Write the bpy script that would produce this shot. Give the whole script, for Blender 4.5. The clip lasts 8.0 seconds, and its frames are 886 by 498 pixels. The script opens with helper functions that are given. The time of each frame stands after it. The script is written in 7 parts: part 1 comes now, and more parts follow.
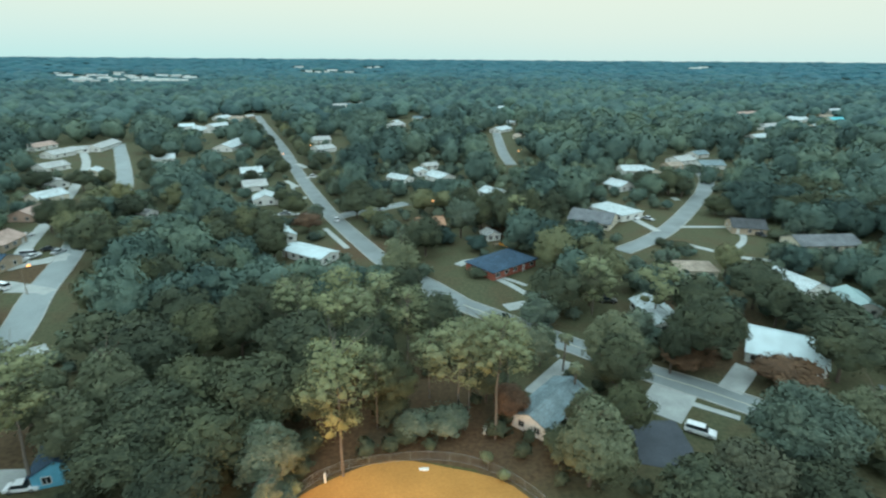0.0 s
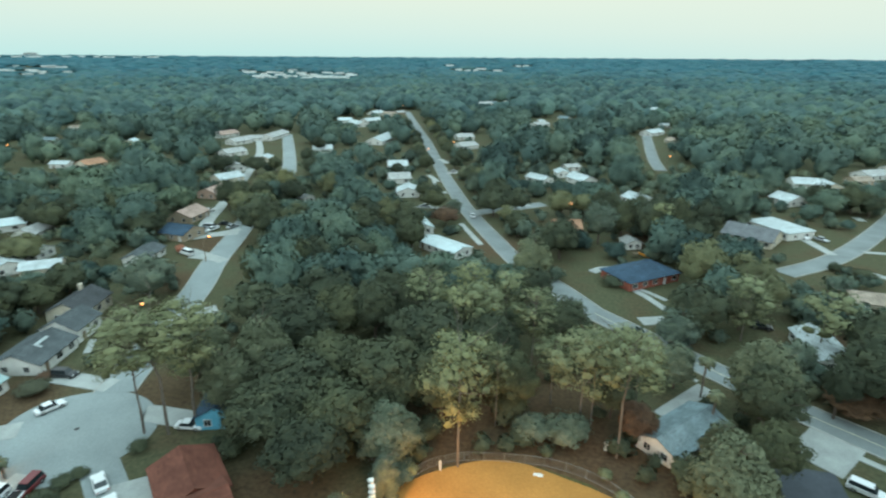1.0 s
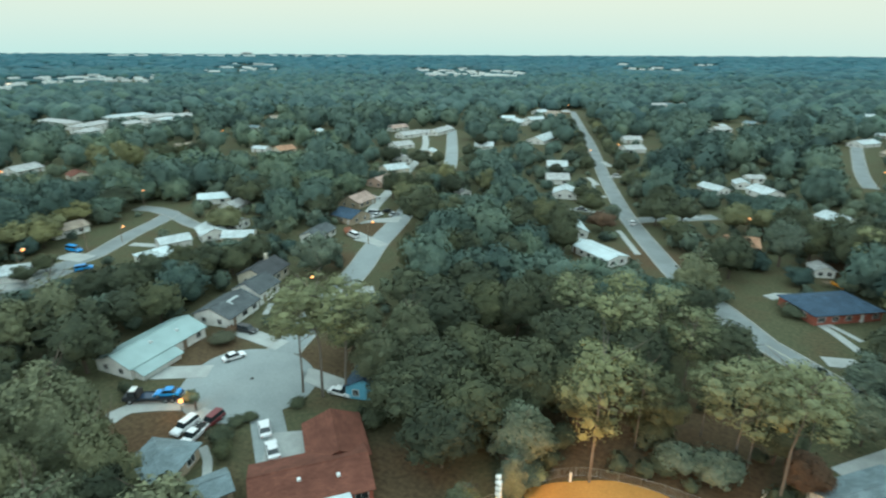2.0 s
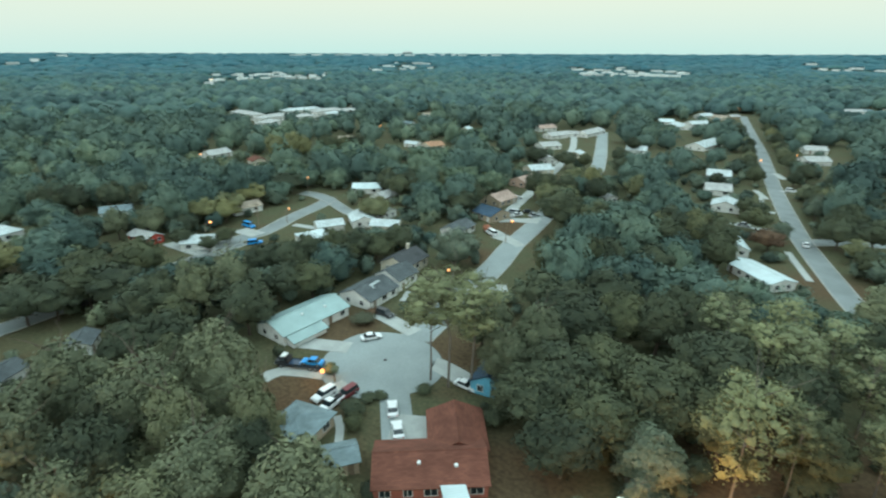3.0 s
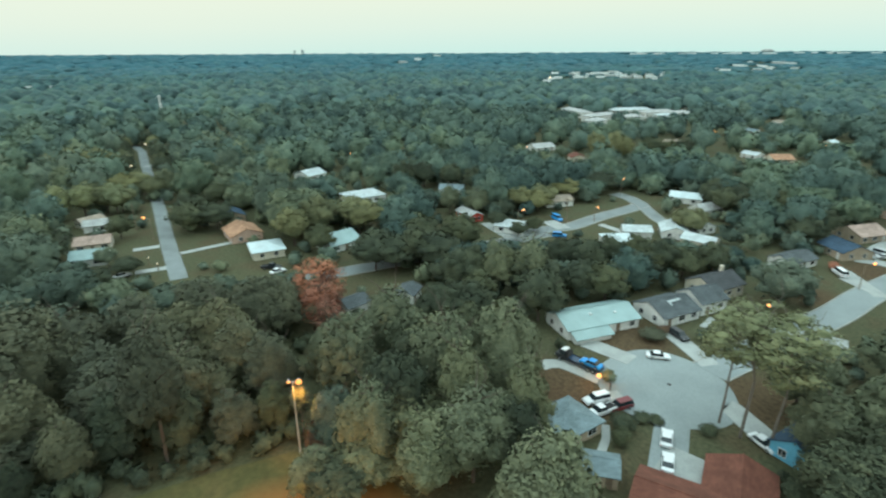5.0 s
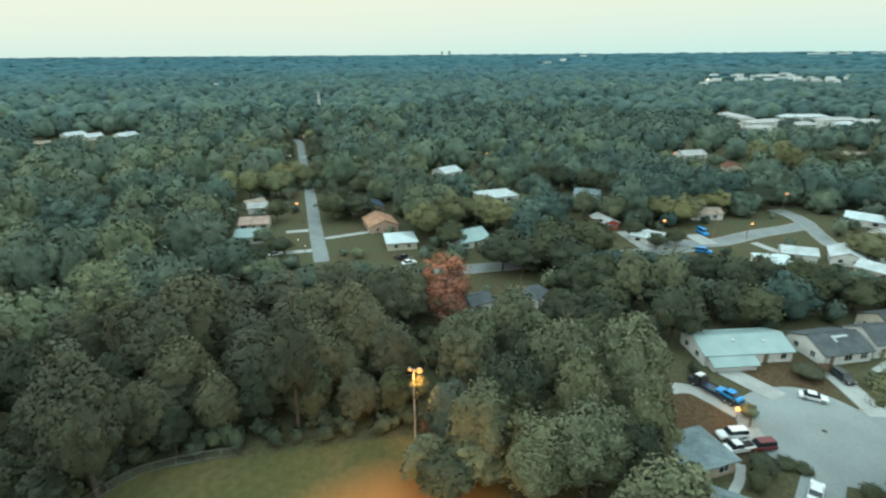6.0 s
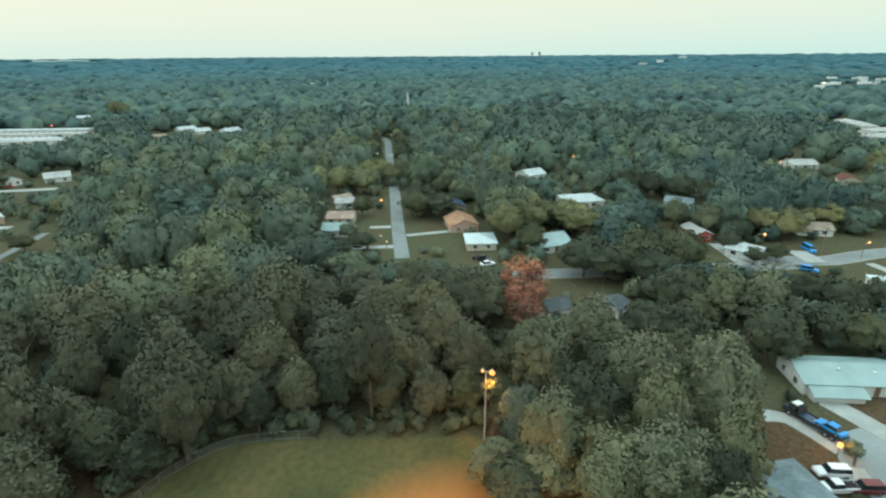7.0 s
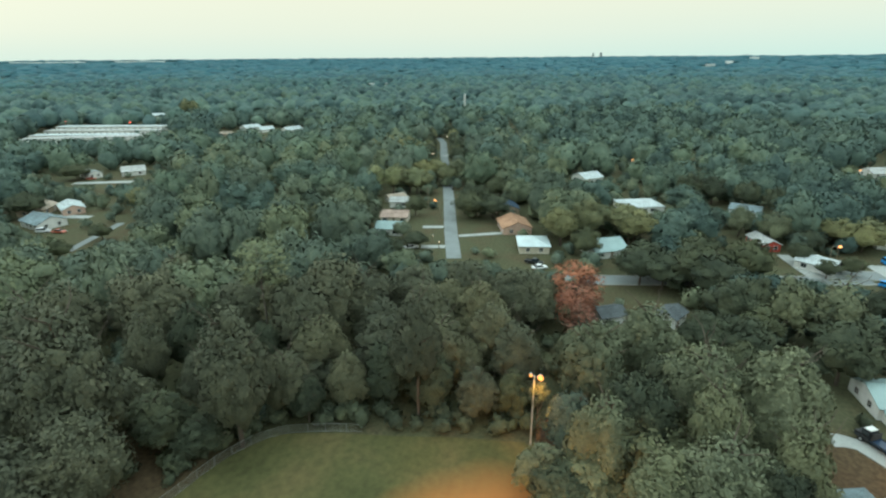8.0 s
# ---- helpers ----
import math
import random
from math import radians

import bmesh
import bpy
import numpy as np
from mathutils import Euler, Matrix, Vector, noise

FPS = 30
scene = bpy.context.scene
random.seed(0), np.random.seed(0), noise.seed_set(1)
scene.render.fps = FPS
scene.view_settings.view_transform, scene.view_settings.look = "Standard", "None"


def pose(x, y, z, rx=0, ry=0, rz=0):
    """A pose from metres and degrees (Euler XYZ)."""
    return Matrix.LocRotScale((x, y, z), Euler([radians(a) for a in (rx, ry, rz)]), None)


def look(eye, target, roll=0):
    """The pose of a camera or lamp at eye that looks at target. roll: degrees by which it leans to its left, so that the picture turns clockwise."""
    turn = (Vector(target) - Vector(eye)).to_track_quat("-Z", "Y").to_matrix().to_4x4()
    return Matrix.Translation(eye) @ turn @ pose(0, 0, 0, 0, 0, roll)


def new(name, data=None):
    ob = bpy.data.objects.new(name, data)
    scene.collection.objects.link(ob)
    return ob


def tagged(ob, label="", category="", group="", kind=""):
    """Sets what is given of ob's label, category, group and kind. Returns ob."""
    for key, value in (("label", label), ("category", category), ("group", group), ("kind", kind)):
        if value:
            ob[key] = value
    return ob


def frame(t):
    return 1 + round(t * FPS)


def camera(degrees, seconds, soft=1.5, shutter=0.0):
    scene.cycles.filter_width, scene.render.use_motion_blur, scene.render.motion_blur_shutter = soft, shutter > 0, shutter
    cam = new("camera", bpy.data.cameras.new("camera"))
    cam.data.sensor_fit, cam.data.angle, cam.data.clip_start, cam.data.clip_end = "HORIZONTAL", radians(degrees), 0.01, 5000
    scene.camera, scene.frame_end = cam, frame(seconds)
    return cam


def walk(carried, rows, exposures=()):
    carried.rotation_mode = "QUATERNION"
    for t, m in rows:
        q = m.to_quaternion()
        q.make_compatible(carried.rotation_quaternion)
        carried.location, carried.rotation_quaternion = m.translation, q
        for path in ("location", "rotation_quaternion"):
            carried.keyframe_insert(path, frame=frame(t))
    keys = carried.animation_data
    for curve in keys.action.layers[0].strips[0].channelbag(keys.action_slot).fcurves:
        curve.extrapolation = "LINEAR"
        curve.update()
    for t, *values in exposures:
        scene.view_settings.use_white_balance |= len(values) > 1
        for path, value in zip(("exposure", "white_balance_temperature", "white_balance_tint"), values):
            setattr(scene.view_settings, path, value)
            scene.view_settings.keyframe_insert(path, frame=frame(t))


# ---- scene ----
cam = camera(79.04, 8.0, soft=2.25, shutter=0.3)
PATH = [
    (0, pose(0.00, 0.00, 60.00, 70.58, -0.39, -2.35)),
    (0.5, pose(0.00, 0.00, 60.00, 70.48, -0.35, 4.89)),
    (1, pose(0.00, 0.00, 60.00, 70.36, -0.33, 12.59)),
    (1.5, pose(0.00, 0.00, 60.00, 70.22, -0.24, 21.01)),
    (2, pose(0.00, 0.00, 60.00, 70.13, -0.24, 29.48)),
    (3.5, pose(0.00, 0.00, 60.00, 69.97, -0.04, 52.66)),
    (4, pose(0.00, 0.00, 60.00, 69.93, 0.06, 61.04)),
    (4.5, pose(0.00, 0.00, 60.00, 69.94, 0.19, 69.61)),
    (5, pose(0.00, 0.00, 60.00, 69.96, 0.27, 77.97)),
    (6.5, pose(0.00, 0.00, 60.00, 70.18, 0.41, 97.63)),
    (7, pose(0.00, 0.00, 60.00, 70.25, 0.39, 101.37)),
    (7.5, pose(0.00, 0.00, 60.00, 70.37, 0.49, 104.73)),
    (8, pose(0.00, 0.00, 60.00, 70.38, 0.40, 107.23)),
]
walk(cam, PATH, exposures=[(0.0, 0.04, 5720, 5), (2.0, 0.04, 5880, 5), (3.5, 0.09, 6000, 6), (6.5, 0.1, 6120, 7), (8.0, 0.1, 6220, 8)])

# ---- world and sun: dusk under thin even cloud ----
world = bpy.data.worlds.new("world")
scene.world = world
world.use_nodes = True
wt = world.node_tree
wbg = wt.nodes["Background"]
sky = wt.nodes.new("ShaderNodeTexSky")
sky.sky_type = 'NISHITA'
sky.sun_disc = False
sky.sun_elevation = radians(9)
sky.sun_rotation = radians(186)
sky.altitude = 60
sky.air_density = 1.0
sky.dust_density = 4.0
wco = wt.nodes.new("ShaderNodeTexCoord")
wse = wt.nodes.new("ShaderNodeSeparateXYZ")
wt.links.new(wco.outputs["Generated"], wse.inputs[0])
cloud = []                                      # pale at the horizon, brighter and bluer overhead: cool towards north-west, creamier to either side
for low in ([(0.322, 0.432, 0.379), (0.384, 0.443, 0.372), (0.438, 0.452, 0.354)], [(0.366, 0.437, 0.375), (0.416, 0.447, 0.365), (0.444, 0.452, 0.355)]):
    c = wt.nodes.new("ShaderNodeValToRGB")
    for p in (0.04, 0.09, 0.6):
        c.color_ramp.elements.new(p)
    for e, v in zip(c.color_ramp.elements, low + [(0.655, 0.785, 0.75), (0.87, 1.06, 1.02)]):
        e.color = (*v, 1)
    wt.links.new(wse.outputs["Z"], c.inputs[0])
    cloud.append(c.outputs[0])
north_west = wt.nodes.new("ShaderNodeVectorMath")
north_west.operation = 'DOT_PRODUCT'
north_west.inputs[1].default_value = (-0.68, 0.73, 0.0)
wt.links.new(wco.outputs["Generated"], north_west.inputs[0])
side = wt.nodes.new("ShaderNodeMapRange")
side.inputs["From Min"].default_value, side.inputs["From Max"].default_value = 0.5, 0.95
wt.links.new(north_west.outputs["Value"], side.inputs["Value"])
lift = wt.nodes.new("ShaderNodeMix")
lift.data_type, lift.blend_type = 'RGBA', 'MULTIPLY'
lift.inputs[0].default_value = 1.0
lift.inputs[7].default_value = (20, 20, 20, 1)
veils = wt.nodes.new("ShaderNodeMix")
veils.data_type = 'RGBA'
wt.links.new(side.outputs["Result"], veils.inputs[0])
wt.links.new(cloud[1], veils.inputs[6])
wt.links.new(cloud[0], veils.inputs[7])
wt.links.new(veils.outputs[2], lift.inputs[6])
veil = wt.nodes.new("ShaderNodeMix")
veil.data_type = 'RGBA'
veil.inputs[0].default_value = 0.92
wt.links.new(sky.outputs[0], veil.inputs[6])
wt.links.new(lift.outputs[2], veil.inputs[7])
wt.links.new(veil.outputs[2], wbg.inputs[0])
wbg.inputs[1].default_value = 0.1

sun = new("sun", bpy.data.lights.new("sun", 'SUN'))
sun.data.energy = 0.35
sun.data.angle = radians(25)
sun.data.color = (1.0, 0.97, 0.9)
sun.matrix_world = look((-10, -95, 40), (0, 0, 0))


# ---- materials ----
def noded(name, rough=0.8, spec=0.3, metal=0.0):
    m = bpy.data.materials.new(name)
    m.use_nodes = True
    b = m.node_tree.nodes["Principled BSDF"]
    b.inputs["Roughness"].default_value = rough
    b.inputs["Specular IOR Level"].default_value = spec
    b.inputs["Metallic"].default_value = metal
    return m, m.node_tree, b


def ramp(nt, fac, stops):
    r = nt.nodes.new("ShaderNodeValToRGB")
    els = r.color_ramp.elements
    while len(els) < len(stops):
        els.new(0.5)
    for e, (p, c) in zip(els, stops):
        e.position, e.color = p, (*c, 1)
    nt.links.new(fac, r.inputs[0])
    return r.outputs[0]


def grain(nt, scale, detail=4, coord="Object"):
    co = nt.nodes.new("ShaderNodeTexCoord")
    n = nt.nodes.new("ShaderNodeTexNoise")
    n.inputs["Scale"].default_value = scale
    n.inputs["Detail"].default_value = detail
    nt.links.new(co.outputs[coord], n.inputs["Vector"])
    return n.outputs["Fac"]


def mixed(nt, fac, a, b, mode='MIX'):
    x = nt.nodes.new("ShaderNodeMix")
    x.data_type, x.blend_type = 'RGBA', mode
    for i, v in ((0, fac), (6, a), (7, b)):
        if isinstance(v, (int, float)):
            x.inputs[i].default_value = v
        elif isinstance(v, tuple):
            x.inputs[i].default_value = (*v, 1)
        else:
            nt.links.new(v, x.inputs[i])
    return x.outputs[2]


def bumped(nt, b, height, strength=0.4, dist=0.05):
    u = nt.nodes.new("ShaderNodeBump")
    u.inputs["Strength"].default_value = strength
    u.inputs["Distance"].default_value = dist
    nt.links.new(height, u.inputs["Height"])
    nt.links.new(u.outputs[0], b.inputs["Normal"])


def worn(name, col, rough=0.8, var=0.25, scale=1.5, fine=14.0, spec=0.3, metal=0.0, bump=0.3):
    """A plain surface with stains at two scales and a fine relief."""
    m, nt, b = noded(name, rough, spec, metal)
    lo, hi = [c * (1 - var) for c in col], [min(1, c * (1 + var * 0.6)) for c in col]
    big = ramp(nt, grain(nt, scale), [(0.3, lo), (0.7, hi)])
    f = grain(nt, fine)
    small = ramp(nt, f, [(0.3, (0.8, 0.8, 0.8)), (0.7, (1.1, 1.1, 1.1))])
    nt.links.new(mixed(nt, 0.7, big, small, 'MULTIPLY'), b.inputs["Base Color"])
    bumped(nt, b, f, bump, 0.03)
    return m


def foliage(name, dark, mid, light, clump=0.25, leaf=2.2, each=1.0, trees=1.0):
    """Leaves that let some light through: sprays and whole trees differ a little in hue and depth."""
    m, nt, b = noded(name, 0.75, 0.12)
    g = nt.nodes.new("ShaderNodeNewGeometry")
    o = nt.nodes.new("ShaderNodeObjectInfo")
    a = nt.nodes.new("ShaderNodeAttribute")
    a.attribute_name = "tint"
    joined = nt.nodes.new("ShaderNodeMath")          # joined woods carry a tint for each tree, single trees differ by object
    joined.operation = 'GREATER_THAN'
    joined.inputs[1].default_value = 0.001
    nt.links.new(a.outputs["Fac"], joined.inputs[0])
    pick = nt.nodes.new("ShaderNodeMix")
    nt.links.new(joined.outputs[0], pick.inputs[0])
    nt.links.new(o.outputs["Random"], pick.inputs[2])
    nt.links.new(a.outputs["Fac"], pick.inputs[3])
    fac = []
    for scale, detail in ((clump, 2), (leaf, 3)):
        n = nt.nodes.new("ShaderNodeTexNoise")
        n.inputs["Scale"].default_value, n.inputs["Detail"].default_value = scale, detail
        nt.links.new(g.outputs["Position"], n.inputs["Vector"])
        fac.append(n.outputs["Fac"])
    k = nt.nodes.new("ShaderNodeMix")
    k.inputs[0].default_value = 0.5
    nt.links.new(fac[0], k.inputs[2])
    nt.links.new(fac[1], k.inputs[3])
    spray = ramp(nt, k.outputs[0], [(0.3, dark), (0.5, mid), (0.72, light)])

    def about(c, q):
        return tuple(1 + (v - 1) * q for v in c)

    tree_tone = ramp(nt, pick.outputs[0], [(0.0, about((0.52, 0.58, 0.63), trees)), (0.28, about((0.83, 0.89, 0.93), trees)), (0.62, about((1.12, 1.13, 1.11), trees)), (1.0, about((1.36, 1.28, 1.05), trees))])
    islands = ramp(nt, g.outputs["Random Per Island"], [(0.0, about((0.78, 0.8, 0.82), each)), (0.5, (1, 1, 1)), (1.0, about((1.25, 1.22, 1.14), each))])
    spray = mixed(nt, 1.0, spray, islands, 'MULTIPLY')
    col = mixed(nt, 1.0, spray, tree_tone, 'MULTIPLY')
    nt.links.new(col, b.inputs["Base Color"])
    tl = nt.nodes.new("ShaderNodeBsdfTranslucent")
    nt.links.new(col, tl.inputs["Color"])
    mx = nt.nodes.new("ShaderNodeMixShader")
    mx.inputs[0].default_value = 0.14
    nt.links.new(b.outputs[0], mx.inputs[1])
    nt.links.new(tl.outputs[0], mx.inputs[2])
    bumped(nt, b, fac[1], 0.55, 0.5 / leaf)
    nt.links.new(mx.outputs[0], nt.nodes["Material Output"].inputs["Surface"])
    return m


M = {}
M["oak"] = foliage("oak_leaf", (0.039, 0.049, 0.034), (0.073, 0.085, 0.054), (0.118, 0.123, 0.071), each=0.7, trees=0.6)
M["light"] = foliage("light_leaf", (0.08, 0.091, 0.059), (0.149, 0.163, 0.101), (0.212, 0.222, 0.137), each=0.7, trees=0.35)
M["pine"] = foliage("pine_needle", (0.115, 0.132, 0.078), (0.208, 0.226, 0.126), (0.305, 0.31, 0.172), each=0.55, trees=0.5)
M["airypine"] = foliage("yellow_pine_needle", (0.112, 0.128, 0.068), (0.198, 0.212, 0.114), (0.29, 0.288, 0.155), each=0.6, trees=0.3)
M["gold"] = foliage("golden_green_leaf", (0.095, 0.102, 0.056), (0.172, 0.174, 0.092), (0.255, 0.244, 0.125), each=0.6, trees=0.6)
M["teal"] = foliage("grey_green_leaf", (0.069, 0.088, 0.067), (0.124, 0.152, 0.113), (0.199, 0.216, 0.160), trees=0.5)
M["red"] = foliage("autumn_leaf", (0.17, 0.075, 0.055), (0.3, 0.13, 0.09), (0.42, 0.19, 0.13))
M["brown"] = foliage("brown_leaf", (0.075, 0.05, 0.036), (0.122, 0.078, 0.052), (0.17, 0.11, 0.07), trees=0.6)
# some haze of the distance is tinted into this leaf colour
M["dim"] = foliage("hazed_dim_leaf", (0.05, 0.088, 0.083), (0.08, 0.13, 0.12), (0.115, 0.165, 0.145), 0.06, 0.4, 0.5, 0.9)
M["wood"] = foliage("woods_leaf", (0.056, 0.083, 0.072), (0.1, 0.144, 0.12), (0.16, 0.199, 0.153), each=0.55)
M["olive"] = foliage("olive_leaf", (0.069, 0.075, 0.052), (0.115, 0.118, 0.077), (0.172, 0.165, 0.105), each=0.7, trees=0.65)
M["grove"] = foliage("grove_leaf", (0.067, 0.086, 0.069), (0.115, 0.144, 0.107), (0.178, 0.198, 0.139), each=0.6)
# distance haze painted in: ever bluer, flatter leaf colour towards the horizon
M["far"] = foliage("hazed_blue_green_leaf", (0.044, 0.09, 0.094), (0.066, 0.125, 0.126), (0.094, 0.155, 0.148), 0.03, 0.2, 0.4, 0.8)
M["farhaze"] = foliage("far_haze_leaf", (0.043, 0.103, 0.12), (0.06, 0.134, 0.152), (0.08, 0.158, 0.172), 0.02, 0.12, 0.25, 0.55)
M["horizonhaze"] = foliage("horizon_haze_leaf", (0.04, 0.115, 0.145), (0.052, 0.14, 0.172), (0.066, 0.16, 0.19), 0.01, 0.08, 0.12, 0.3)
M["bark"] = worn("bark", (0.13, 0.105, 0.085), 0.9, 0.4, 2, 12, 0.1, 0, 0.8)
M["palebark"] = worn("pale_bark", (0.19, 0.165, 0.14), 0.9, 0.35, 2, 12, 0.1, 0, 0.8)
M["asphalt"] = worn("old_asphalt", (0.215, 0.24, 0.24), 0.9, 0.2, 0.12, 3)
M["court"] = worn("pale_court_asphalt", (0.265, 0.3, 0.3), 0.9, 0.15, 0.1, 3)
M["darkasphalt"] = worn("dark_asphalt", (0.075, 0.085, 0.1), 0.85, 0.25, 0.2, 3)
M["concrete"] = worn("concrete", (0.36, 0.38, 0.365), 0.85, 0.16, 0.3, 4)
M["towerconcrete"] = worn("pale_concrete", (0.66, 0.7, 0.68), 0.85, 0.1, 0.05, 0.4)
M["kerb"] = worn("kerb_concrete", (0.36, 0.36, 0.33), 0.85, 0.2, 0.5, 5)
M["line"] = worn("road_paint", (0.5, 0.48, 0.36), 0.8, 0.2)
M["iron"] = worn("cast_iron", (0.05, 0.05, 0.05), 0.7, 0.3)
M["clay"] = worn("field_clay", (0.38, 0.205, 0.052), 0.95, 0.16, 0.15, 2.5)
M["turf"], nt, b = noded("mown_turf", 0.95, 0.1)
big, fine = grain(nt, 0.06, 6), grain(nt, 0.8, 6)
green = mixed(nt, 0.8, ramp(nt, big, [(0.3, (0.055, 0.059, 0.026)), (0.5, (0.086, 0.085, 0.037)), (0.72, (0.125, 0.1, 0.048))]), ramp(nt, fine, [(0.3, (0.75, 0.75, 0.75)), (0.7, (1.2, 1.2, 1.1))]), 'MULTIPLY')
co = nt.nodes.new("ShaderNodeTexCoord")          # bare clay worn into the grass; its soft orange spread paints in floodlight glow
dist = nt.nodes.new("ShaderNodeVectorMath")
dist.operation = 'DISTANCE'
dist.inputs[1].default_value = (-48.0, -8.0, 0.0)
nt.links.new(co.outputs["Object"], dist.inputs[0])
edge = nt.nodes.new("ShaderNodeMath")
edge.operation = 'MULTIPLY_ADD'
edge.inputs[1].default_value = 10.0
nt.links.new(big, edge.inputs[0])
nt.links.new(dist.outputs["Value"], edge.inputs[2])
span = nt.nodes.new("ShaderNodeMapRange")
span.inputs["From Min"].default_value, span.inputs["From Max"].default_value = 16.5, 26.0
nt.links.new(edge.outputs[0], span.inputs["Value"])
nt.links.new(mixed(nt, span.outputs["Result"], (0.31, 0.145, 0.05), green), b.inputs["Base Color"])
bumped(nt, b, fine, 0.4, 0.06)
M["glass"] = noded("window_glass", 0.08, 0.6)[0]
M["glass"].node_tree.nodes["Principled BSDF"].inputs["Base Color"].default_value = (0.02, 0.028, 0.032, 1)
M["white"] = worn("white_paint", (0.72, 0.73, 0.7), 0.7, 0.12, 0.8, 6)
M["cream"] = worn("cream_siding", (0.6, 0.55, 0.44), 0.75, 0.14, 0.8, 6)
M["tan"] = worn("tan_siding", (0.42, 0.34, 0.25), 0.8, 0.16, 0.8, 6)
M["pinkwall"] = worn("pink_stucco", (0.55, 0.38, 0.3), 0.8, 0.15, 0.8, 6)
M["bluewall"] = worn("sky_blue_siding", (0.14, 0.4, 0.55), 0.7, 0.12, 0.8, 6)
M["brick"] = worn("red_brick", (0.34, 0.11, 0.075), 0.85, 0.2, 1.0, 8)
M["trim"] = worn("white_trim", (0.68, 0.68, 0.66), 0.6, 0.08)
M["metal"] = worn("galvanised_steel", (0.4, 0.41, 0.42), 0.45, 0.15, 2, 9, 0.5, 0.8)
M["pole"] = worn("grey_pole", (0.36, 0.36, 0.34), 0.7, 0.2)
M["timber"] = worn("weathered_timber", (0.22, 0.17, 0.12), 0.9, 0.3)
M["plastic"] = worn("pale_plastic", (0.7, 0.72, 0.72), 0.5, 0.1)
M["orangeplay"] = worn("orange_plastic", (0.75, 0.3, 0.03), 0.4, 0.1)
M["redpaint"] = worn("red_paint", (0.45, 0.07, 0.05), 0.6, 0.15)
M["rubber"] = worn("tyre_rubber", (0.025, 0.025, 0.025), 0.9, 0.2)
M["alloy"] = worn("wheel_alloy", (0.5, 0.5, 0.5), 0.35, 0.1, 2, 9, 0.5, 0.9)
M["headlamp"] = worn("headlamp_lens", (0.7, 0.72, 0.72), 0.15, 0.05)
M["taillamp"] = worn("tail_lens", (0.4, 0.02, 0.02), 0.2, 0.1)


def shingle(name, col, course=0.3, var=0.3, rough=0.85, spec=0.2):
    """Roofing in courses, blotched by age."""
    m, nt, b = noded(name, rough, spec)
    co = nt.nodes.new("ShaderNodeTexCoord")
    br = nt.nodes.new("ShaderNodeTexBrick")
    br.inputs["Scale"].default_value = 1.0
    br.inputs["Brick Width"].default_value = 0.9
    br.inputs["Row Height"].default_value = course
    br.inputs["Mortar Size"].default_value = 0.02
    br.inputs["Color1"].default_value = (*[c * 0.86 for c in col], 1)
    br.inputs["Color2"].default_value = (*[c * 1.12 for c in col], 1)
    br.inputs["Mortar"].default_value = (*[c * 0.55 for c in col], 1)
    nt.links.new(co.outputs["Object"], br.inputs["Vector"])
    f = grain(nt, 0.35, 6)
    blot = ramp(nt, f, [(0.3, (1 - var,) * 3), (0.7, (1 + var * 0.5,) * 3)])
    nt.links.new(mixed(nt, 1.0, br.outputs[0], blot, 'MULTIPLY'), b.inputs["Base Color"])
    bumped(nt, b, br.outputs["Fac"], -0.3, 0.02)
    return m


def ribbed(name, col, pitch=0.45, rough=0.45):
    """Sheet-metal roofing with standing ribs and rust-coloured streaks."""
    m, nt, b = noded(name, rough, 0.4)
    co = nt.nodes.new("ShaderNodeTexCoord")
    wv = nt.nodes.new("ShaderNodeTexWave")
    wv.bands_direction = 'X'
    wv.wave_profile = 'SIN'
    wv.inputs["Scale"].default_value = 0.314 / pitch
    nt.links.new(co.outputs["Object"], wv.inputs["Vector"])
    f = grain(nt, 0.3, 6)
    c = ramp(nt, f, [(0.25, [x * 0.78 for x in col]), (0.65, col)])
    rib = ramp(nt, wv.outputs["Fac"], [(0.0, (0.86, 0.86, 0.86)), (0.25, (1, 1, 1))])
    nt.links.new(mixed(nt, 1.0, c, rib, 'MULTIPLY'), b.inputs["Base Color"])
    bumped(nt, b, wv.outputs["Fac"], 0.5, 0.03)
    return m


R = {}
R["red"] = shingle("terracotta_shingle", (0.165, 0.066, 0.046))
R["tealmetal"] = ribbed("pale_teal_metal_roof", (0.31, 0.43, 0.43))
R["whitemetal"] = ribbed("white_metal_roof", (0.54, 0.64, 0.66))
R["white"] = shingle("white_shingle", (0.5, 0.56, 0.57), 0.3, 0.22)
R["grey"] = shingle("grey_shingle", (0.17, 0.18, 0.19))
R["bluegrey"] = shingle("blue_grey_shingle", (0.2, 0.26, 0.28))
R["navy"] = shingle("navy_shingle", (0.05, 0.085, 0.13))
R["slate"] = shingle("slate_shingle", (0.1, 0.115, 0.122))
R["dark"] = shingle("charcoal_shingle", (0.075, 0.08, 0.085))
R["tan"] = shingle("tan_shingle", (0.36, 0.3, 0.24))
R["orange"] = shingle("orange_tan_shingle", (0.42, 0.24, 0.15))
R["pink"] = shingle("pink_tan_shingle", (0.42, 0.31, 0.26))
R["pale"] = shingle("pale_grey_shingle", (0.42, 0.43, 0.42), 0.3, 0.25)
R["bright"] = shingle("bright_white_roofing", (0.76, 0.82, 0.82), 0.6, 0.14)
R["cyan"] = ribbed("turquoise_metal_roof", (0.1, 0.5, 0.56))


def paint(name, col, rough=0.3):
    return worn(name, col, rough, 0.05, 0.5, 20, 0.5, 0, 0.02)


